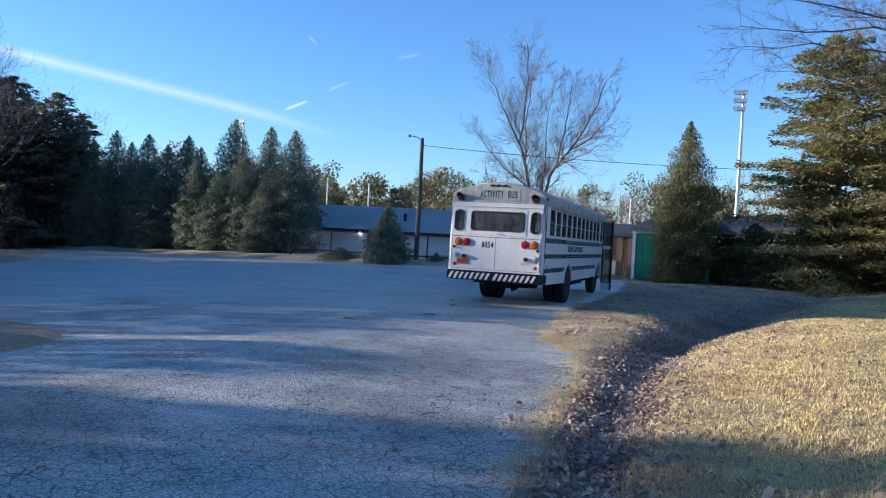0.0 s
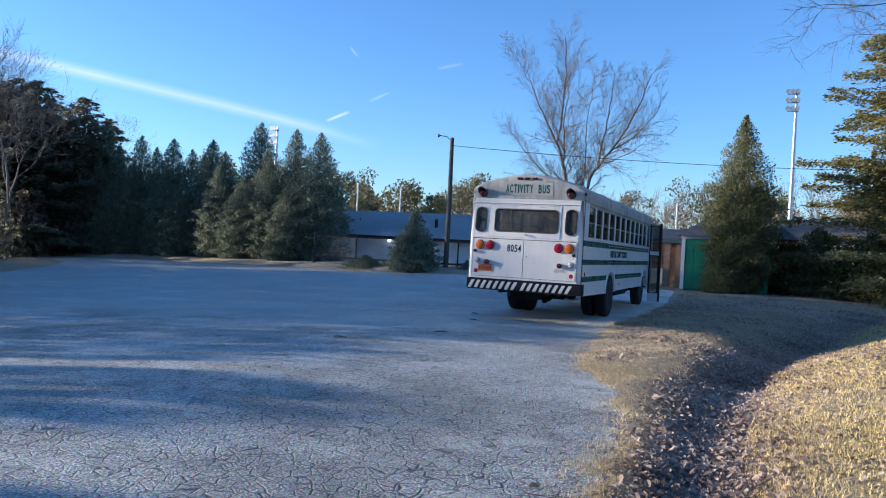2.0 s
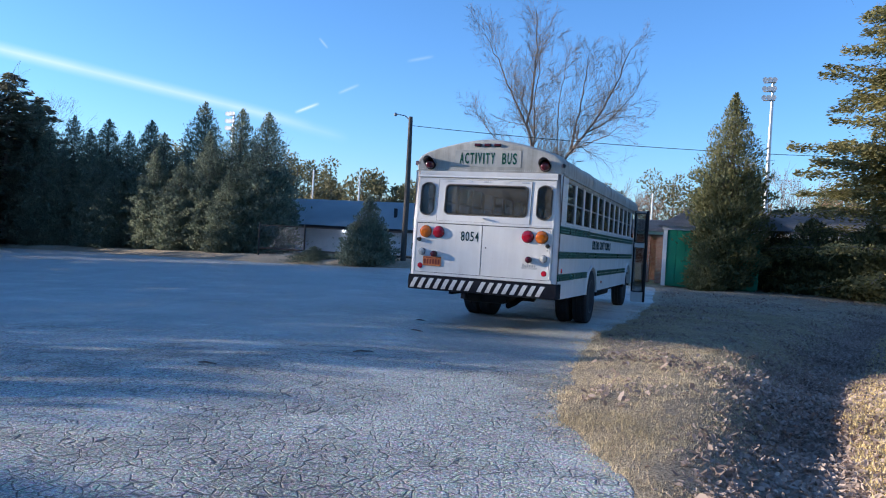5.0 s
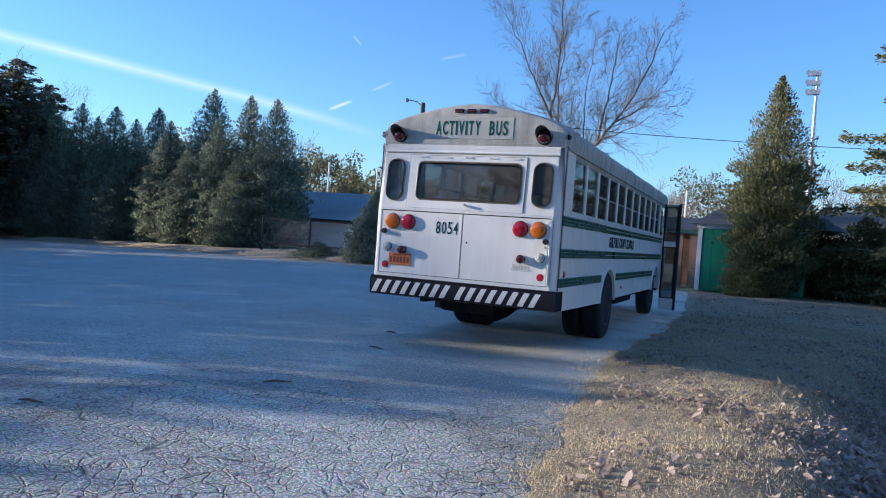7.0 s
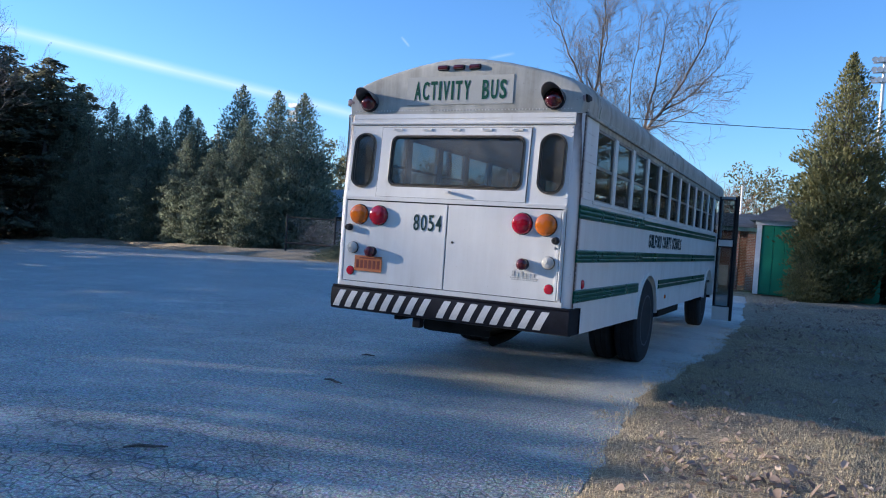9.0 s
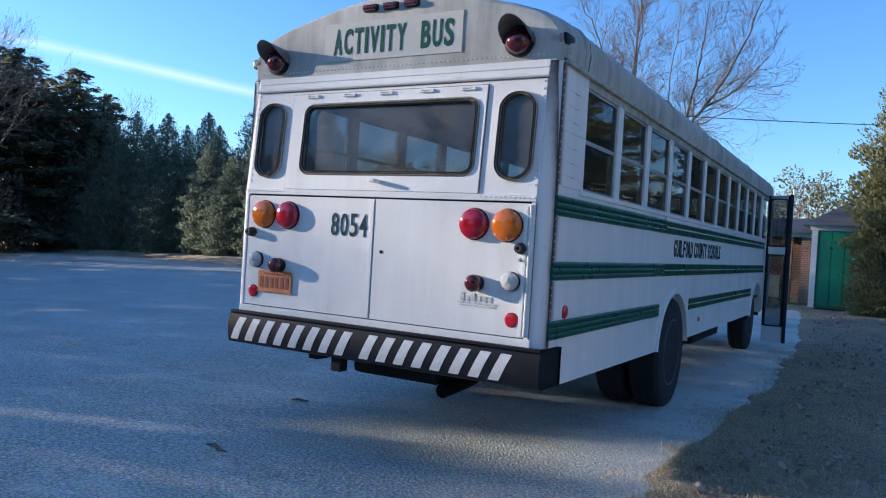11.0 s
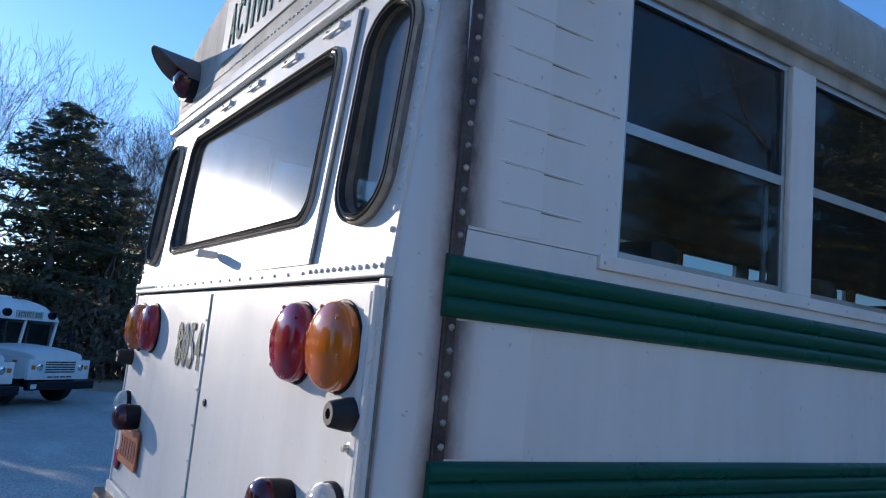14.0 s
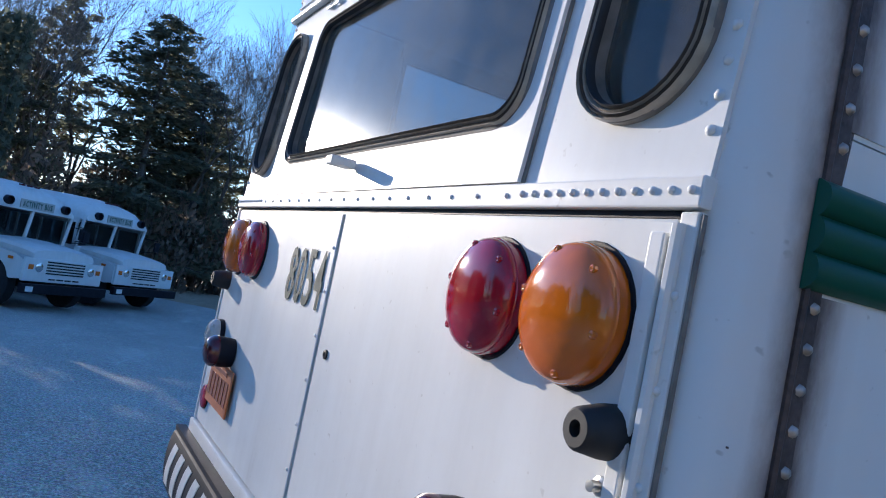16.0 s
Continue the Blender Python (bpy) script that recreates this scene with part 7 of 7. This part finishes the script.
for k in range(10):
    x = 0.14 + 0.335 * k
    pn = boxpart("panel", (x, x + 0.32, 0.025, 0.06, 0.06, 2.22), GREEN_SHEET, shed, bevel=0.008)
boxpart("corner_board", (-0.05, 0.10, 0.0, 0.10, 0, 2.32), TRIM, shed, "white corner board")
boxpart("header_board", (-0.10, 3.5, -0.02, 0.05, 2.20, 2.36), TRIM, shed, "white board under the eave")
boxpart("rail", (0.12, 3.3, 0.005, 0.03, 1.20, 1.26), GREEN_SHEET, shed)
ex0, ex1, ey0, ey1, ez, rz = -0.30, 4.6, -0.25, 4.9, 2.34, 3.15
rx0, rx1, ry = 0.75, 3.6, 2.3
for quad in ([(ex0, ey0, ez), (ex1, ey0, ez), (rx1, ry, rz), (rx0, ry, rz)], [(ex1, ey1, ez), (ex0, ey1, ez), (rx0, ry, rz), (rx1, ry, rz)], [(ex0, ey1, ez), (ex0, ey0, ez), (rx0, ry, rz)], [(ex1, ey0, ez), (ex1, ey1, ez), (rx1, ry, rz)]):
    roof_slab("roof", quad, SHINGLE, shed, 0.07)
# brick porch with a lower roof beside it
porch = thing("porch", "brick porch with a low grey roof beside the shed", "building", at=(-7.6, 38.4, 0))
boxpart("wall", (0, 3.9, 3.0, 3.2, 0, 2.3), BRICK, porch, "red brick back wall")
for x in (0.2, 1.6, 2.9, 3.45):
    boxpart("pillar", (x, x + 0.30, 0.0, 0.30, 0, 2.05), BRICK, porch, "red brick pillar")
boxpart("beam", (0, 3.9, -0.05, 0.32, 2.02, 2.14), TRIM, porch, "white beam under the roof")
roof_slab("roof", [(-0.3, -0.3, 2.14), (4.1, -0.3, 2.14), (4.1, 3.4, 2.75), (-0.3, 3.4, 2.75)], SHINGLE, porch, 0.08)
boxpart("opening", (0.8, 1.5, 2.96, 3.0, 0.0, 2.0), DARK, porch)
boxpart("bench", (1.95, 2.85, 2.2, 2.6, 0.0, 0.75), TRIM, porch)
# low house with a shingle roof
house = thing("house", "low brick house with a wide grey shingle roof", "house", at=(0.0, 43.2, 0.15))
boxpart("wall", (0.3, 12, 0.0, 0.2, 0, 2.25), BRICK, house)
boxpart("wall", (0.3, 0.5, 0.2, 8, 0, 2.25), BRICK, house)
boxpart("wall", (11.8, 12, 0.2, 8, 0, 2.25), BRICK, house)
boxpart("wall", (0.3, 12, 7.8, 8, 0, 2.25), BRICK, house)
for quad in ([(-0.6, -0.9, 2.2), (13, -0.9, 2.2), (11.5, 4, 3.5), (0.9, 4, 3.5)], [(13, 8.9, 2.2), (-0.6, 8.9, 2.2), (0.9, 4, 3.5), (11.5, 4, 3.5)], [(-0.6, 8.9, 2.2), (-0.6, -0.9, 2.2), (0.9, 4, 3.5)], [(13, -0.9, 2.2), (13, 8.9, 2.2), (11.5, 4, 3.5)]):
    roof_slab("roof", quad, SHINGLE, house, 0.08)
boxpart("fascia", (-0.6, 13, -0.94, -0.90, 2.06, 2.22), TRIM, house, "white eave board")
for x in (2.2, 5.0, 8.0):
    w = boxpart("window", (x, x + 1.1, -0.03, 0.02, 0.85, 1.95), TRIM, house)
    boxpart("pane", (x + 0.08, x + 1.02, -0.035, -0.03, 0.93, 1.87), DARK, w)
boxpart("porch_post", (0.15, 0.28, -0.85, -0.72, 0, 2.15), TRIM, house, "white porch post")

# lamp post and wires
post = thing("street_lamp", "weathered wooden pole with a small arm lamp", "street lamp", at=(-14.68, 36.3, lot_z(-14.68, 36.3) - 0.05))
bm = bmesh.new()
tube(bm, [(0, 0, 0), (0.03, 0, 3.5), (0.0, 0, 6.6)], [0.13, 0.115, 0.09], 12)
part("pole", bm, WOODPOLE, post, smooth=True)
bm = bmesh.new()
tube(bm, [(0, 0, 6.42), (-0.25, -0.05, 6.64), (-0.60, -0.1, 6.70)], 0.022, 8)
part("arm", bm, GALV, post, smooth=True)
bm = bmesh.new()
lathe(bm, [(0.0, -0.10), (0.07, -0.06), (0.09, 0.0), (0.05, 0.06), (0.0, 0.08)], "z", (-0.68, -0.11, 6.70), 12)
part("lamp_head", bm, GALV, post, "small grey lamp head", smooth=True)


def wire(name, a, b, sag, rad, label):
    bm = bmesh.new()
    n = 24
    pts = []
    for k in range(n + 1):
        f = k / n
        p = Vector(a).lerp(Vector(b), f)
        p.z -= 4 * sag * f * (1 - f)
        pts.append(p)
    tube(bm, pts, rad, 5)
    return tagged(finish(bm, name, DARK, smooth=True), label, "cable")


wire("overhead_cable", (-14.68, 36.3, 6.2), (22.0, 52.0, 7.4), 0.75, 0.014, "thin black overhead cable from the lamp post")


def floodlight_tower(x, y, top, label, banks=3, side=-1):
    t = thing("floodlight_tower", label, "floodlight", "sports floodlights", at=(x, y, -1.0))
    h = top + 1.0
    bm = bmesh.new()
    tube(bm, [(0, 0, 0), (0, 0, h * 0.5), (0, 0, h)], [0.26, 0.20, 0.13], 12)
    part("pole", bm, GALV, t, smooth=True)
    for k in range(banks):
        z = h - 0.25 - 0.85 * k
        bm = bmesh.new()
        box(bm, -0.85, 0.25, -0.12, 0.0, z - 0.05, z + 0.05, 0.01)
        arm = part("crossarm", bm, GALV, t)
        for j in range(3):
            bm = bmesh.new()
            lathe(bm, [(0.0, 0.0), (0.10, -0.03), (0.24, -0.22), (0.25, -0.26), (0.0, -0.24)], "y", (-0.75 + 0.42 * j, -0.12, z + 0.22), 12)
            part("floodlight", bm, GALV, arm, smooth=True)
    return t


floodlight_tower(2.3, 84.5, 18.2, "tall grey floodlight tower with three banks of lamps")
floodlight_tower(*at_bearing(E0, 19.85, 150), 14.6, "distant floodlight tower over the trees")
floodlight_tower(*at_bearing((-1.28, 4.1), 35.6, 95), 14.6, "floodlight tower rising behind the evergreens")
for az, top in ((28.2, 5.6), (25.1, 5.4), (5.5, 5.2)):
    x, y = at_bearing(E0, az, 60)
    p = thing("net_post", "slim white netting post behind the building", "post", "netting posts", at=(x, y, -0.6))
    bm = bmesh.new()
    tube(bm, [(0, 0, 0), (0, 0, top + 0.6)], 0.055, 8)
    part("pole", bm, TRIM, p, smooth=True)
    boxpart("foot", (-0.15, 0.15, -0.15, 0.15, 0, 0.1), CONCRETE, p)
# small metal frame on the grass by the woods
fx, fy = at_bearing((-2.57, 14.48), 66.1, 40)
fr = thing("metal_frame", "small light metal stand at the edge of the woods", "stand", at=(fx, fy, lot_z(fx, fy) - 0.05))
for x in (-0.35, 0.35):
    bm = bmesh.new()
    tube(bm, [(x, 0, 0), (x, 0, 1.5)], 0.03, 8)
    part("leg", bm, GALV, fr, smooth=True)
for z in (0.75, 1.45):
    bm = bmesh.new()
    tube(bm, [(-0.35, 0, z), (0.35, 0, z)], 0.03, 8)
    part("rail", bm, GALV, fr, smooth=True)

# ---- two more buses parked nose-out at the edge of the lot ----
def conventional_bus():
    """A bonneted bus: x forward from the front bumper, y to its left, z up."""
    b = thing("school_bus", "white bonneted activity bus parked nose-out by the woods", "bus", "buses parked by the woods")
    B0, B1 = -1.55, -9.2
    hw = 1.16
    half = [(hw, 2.10), (hw * 0.99, 2.28), (hw * 0.92, 2.44), (hw * 0.75, 2.58), (hw * 0.45, 2.68), (0.0, 2.72)]
    prof = half + [(-u, z) for u, z in reversed(half[:-1])]

    def sec(x, su, sz, drop=0.0):
        return [(x, u * su, 2.10 + (z - 2.10) * sz - drop) for u, z in prof]
    loft("roof", [sec(B1, 1, 1), sec(-3.2, 1, 1), sec(-2.2, 1.0, 0.97), sec(-1.65, 0.99, 0.80), sec(-1.40, 0.97, 0.42), sec(-1.34, 0.95, 0.10)], WHITE, "white domed roof", close_first=True, close_last=True, parent=b)

    def sidefn(s):
        return lambda v, z, d: (v, s * (hw - d), z)
    for s in (1, -1):
        ax = -7.3
        outl = [(B1, 0.62)] + [(ax - 0.56 * math.cos(radians(a)), 0.48 + 0.52 * math.sin(radians(a))) for a in range(14, 167, 12)] + [(B0, 0.62), (B0, 1.42), (B1, 1.42)]
        part("side_panel", sheet(bmesh.new(), outl, [], sidefn(s), 0.03), WHITE, b)
        part("window_header", sheet(bmesh.new(), [(B1, 2.0), (B0, 2.0), (B0, 2.12), (B1, 2.12)], [], sidefn(s), 0.03), WHITE, b)
        for k in range(10):
            x = B0 - 0.04 - 0.755 * k
            part("window_post", sheet(bmesh.new(), [(x - 0.06, 1.42), (x, 1.42), (x, 2.0), (x - 0.06, 2.0)], [], sidefn(s), 0.04), WHITE, b)
            if k < 9:
                bm = bmesh.new()
                box(bm, x - 0.755, x - 0.06, min(s * (hw - 0.03), s * (hw - 0.024)), max(s * (hw - 0.03), s * (hw - 0.024)), 1.42, 2.0)
                part("side_window", bm, SIDE_GLASS, b)
        for z in (1.30, 1.02, 0.78):
            bm = bmesh.new()
            box(bm, B1 + 0.05, B0 - 0.5, min(s * hw, s * (hw + 0.015)), max(s * hw, s * (hw + 0.015)), z - 0.03, z + 0.03, 0.006)
            part("rub_rail", bm, GREEN if z < 1.2 else WHITE, b)
    bm = bmesh.new()
    box(bm, B1, B1 + 0.04, -hw, hw, 0.62, 2.12)
    part("rear_panel", bm, WHITE, b)
    bm = bmesh.new()
    box(bm, B1 + 0.1, B0, -hw + 0.03, hw - 0.03, 0.80, 0.86)
    part("floor_pan", bm, FLOOR_RUB, b)
    # cowl, windscreen and header
    bm = bmesh.new()
    box(bm, B0 - 0.06, B0 + 0.02, -hw, hw, 0.62, 1.42, 0.02)
    part("cowl", bm, WHITE, b)
    for y0, y1 in ((-hw + 0.08, -0.04), (0.04, hw - 0.08)):
        bm = bmesh.new()
        bm.faces.new([bm.verts.new(p) for p in ((B0, y0, 1.44), (B0, y1, 1.44), (B0 + 0.10, y1, 2.06), (B0 + 0.10, y0, 2.06))])
        bmesh.ops.solidify(bm, geom=bm.faces[:], thickness=0.006)
        part("windscreen", bm, SIDE_GLASS, b)
    for y in (-hw + 0.04, 0.0, hw - 0.04):
        bm = bmesh.new()
        tube(bm, [(B0, y, 1.40), (B0 + 0.11, y, 2.10)], 0.045, 8)
        part("windscreen_post", bm, WHITE, b, smooth=True)
    sg = boxpart("sign_panel", (-1.345, -1.325, -0.46, 0.46, 2.14, 2.34), SIGN_WHITE, b, "pale sign panel over the windscreen")
    face_front = Matrix.Rotation(radians(90), 4, "Z") @ Matrix.Rotation(radians(90), 4, "X")
    lettering("letter", "ACTIVITY BUS", 0.80, 0.13, LETTER_GREEN, sg, Matrix.Translation((-1.322, -0.40, 2.175)) @ face_front, "green capital letter")
    for s in (1, -1):
        bm = bmesh.new()
        lathe(bm, [(0.0, 0.02), (0.10, 0.02), (0.10, 0.14), (0.085, 0.14), (0.08, 0.06), (0.0, 0.05)], "x", (-1.40, s * 0.78, 2.26), 16)
        part("warning_flasher", bm, BLACK, b, "black hooded warning flasher", smooth=True)
        bm = bmesh.new()
        tube(bm, [(B0, s * hw, 1.9), (B0 + 0.42, s * (hw + 0.22), 1.88), (B0 + 0.42, s * (hw + 0.22), 1.55), (B0, s * hw, 1.5)], 0.014, 6)
        arm = part("mirror_arm", bm, BLACK, b, smooth=True)
        bm = bmesh.new()
        box(bm, B0 + 0.38, B0 + 0.44, s * (hw + 0.22) - 0.09, s * (hw + 0.22) + 0.09, 1.58, 1.84, 0.01)
        part("mirror", bm, BLACK, arm, smooth=True)
    for y in (-0.2, 0.0, 0.2):
        boxpart("clearance_lamp", (-1.75, -1.66, y - 0.05, y + 0.05, 2.625, 2.665), DARK_LENS, b, bevel=0.008)
    # bonnet, wings, grille
    bm = bmesh.new()
    rows = []
    for x, w, zt in ((B0, 0.98, 1.46), (-1.0, 0.90, 1.44), (-0.45, 0.84, 1.39), (-0.22, 0.82, 1.34)):
        rows.append([bm.verts.new((x, u * w, z)) for u, z in ((1, 0.80), (1, zt - 0.10), (0.93, zt - 0.03), (0.7, zt), (0, zt + 0.03), (-0.7, zt), (-0.93, zt - 0.03), (-1, zt - 0.10), (-1, 0.80))])
    for a, c in zip(rows, rows[1:]):
        for k in range(8):
            bm.faces.new((a[k], c[k], c[k + 1], a[k + 1]))
    bm.faces.new(rows[-1])
    bmesh.ops.recalc_face_normals(bm, faces=bm.faces[:])
    part("bonnet", bm, WHITE, b, "white bonnet", smooth=True)
    for s in (1, -1):
        ax = -1.02
        outl = [(-1.62, 0.60), (-1.56, 0.62)] + [(ax - 0.52 * math.cos(radians(a)), 0.48 + 0.55 * math.sin(radians(a))) for a in range(16, 170, 11)] + [(-0.46, 0.66), (-0.20, 0.70), (-0.20, 1.10), (-0.45, 1.20), (-1.62, 1.24)]
        bm = sheet(bmesh.new(), outl, [], lambda v, z, d: (v, s * (1.10 - d), z), 0.04)
        wing = part("wing", bm, WHITE, b, "white front wing over the wheel")
        bm = bmesh.new()
        vs = [bm.verts.new(p) for p in ((-1.62, s * 1.10, 1.24), (-0.45, s * 1.10, 1.20), (-0.20, s * 1.10, 1.10), (-0.20, s * 0.82, 1.14), (-0.45, s * 0.84, 1.24), (-1.62, s * 0.96, 1.28))]
        bm.faces.new(vs)
        bmesh.ops.solidify(bm, geom=bm.faces[:], thickness=0.02)
        part("wing_top", bm, WHITE, wing)
        boxpart("marker", (-0.60, -0.48, min(s * 1.10, s * 1.125), max(s * 1.10, s * 1.125), 1.06, 1.12), AMBER_LENS, wing)
    gf = boxpart("grille_panel", (-0.22, -0.14, -1.08, 1.08, 0.66, 1.16), WHITE, b, "white grille panel", bevel=0.02)
    for k in range(5):
        z = 0.84 + 0.062 * k
        boxpart("slat", (-0.145, -0.128, -0.52, 0.52, z, z + 0.030), DARK, gf)
    for k in range(4):
        boxpart("slat", (-0.145, -0.130, -0.42 + 0.22 * k, -0.24 + 0.22 * k, 0.715, 0.745), DARK, gf)
    for s in (1, -1):
        bm = bmesh.new()
        lathe(bm, [(0.10, -0.015), (0.10, 0.012), (0.085, 0.018), (0.0, 0.032)], "x", (-0.14, s * 0.72, 0.97), 18)
        part("headlamp", bm, CHROME, gf, "round clear headlamp", smooth=True)
        boxpart("marker", (-0.14, -0.125, s * 0.93 - 0.06, s * 0.93 + 0.06, 0.92, 1.02), AMBER_LENS, gf)
    boxpart("front_bumper", (-0.12, 0.0, -1.17, 1.17, 0.42, 0.62), BLACK, b, "black steel front bumper", 0.015)
    boxpart("plate", (0.0, 0.012, -1.08, -0.90, 0.46, 0.57), TRIM, b)
    for s in (1, -1):
        wheel_mesh2(b, -1.02, s * 0.94, s)
        wheel_mesh2(b, -7.3, s * 0.94, s)
    boxpart("chassis", (-9.0, -0.2, -0.42, 0.42, 0.42, 0.70), UNDER, b)
    return b


def wheel_mesh2(parent, x, y, s):
    bm = bmesh.new()
    lathe(bm, [(0.27, -0.13), (0.42, -0.135), (0.475, -0.10), (0.48, 0.10), (0.42, 0.135), (0.27, 0.13)], "y", (x, y, 0.48), 28)
    w = part("wheel", bm, TYRE, parent, "black tyre", smooth=True)
    bm = bmesh.new()
    lathe(bm, [(0.272, s * 0.125), (0.25, s * 0.09), (0.18, s * 0.06), (0.16, s * 0.10), (0.0, s * 0.12)], "y", (x, y, 0.48), 20)
    part("rim", bm, STEEL, w, smooth=True)


parked = conventional_bus()
HEAD = 42.0
for k, (x, y) in enumerate(((-21.85, 17.0), (-24.4, 19.0))):
    m = Matrix.Translation((x, y, lot_z(x, y) - 0.02)) @ Matrix.Rotation(radians(HEAD), 4, "Z")
    if k == 0:
        parked.matrix_basis = m
    else:
        copy_thing(parked, m)
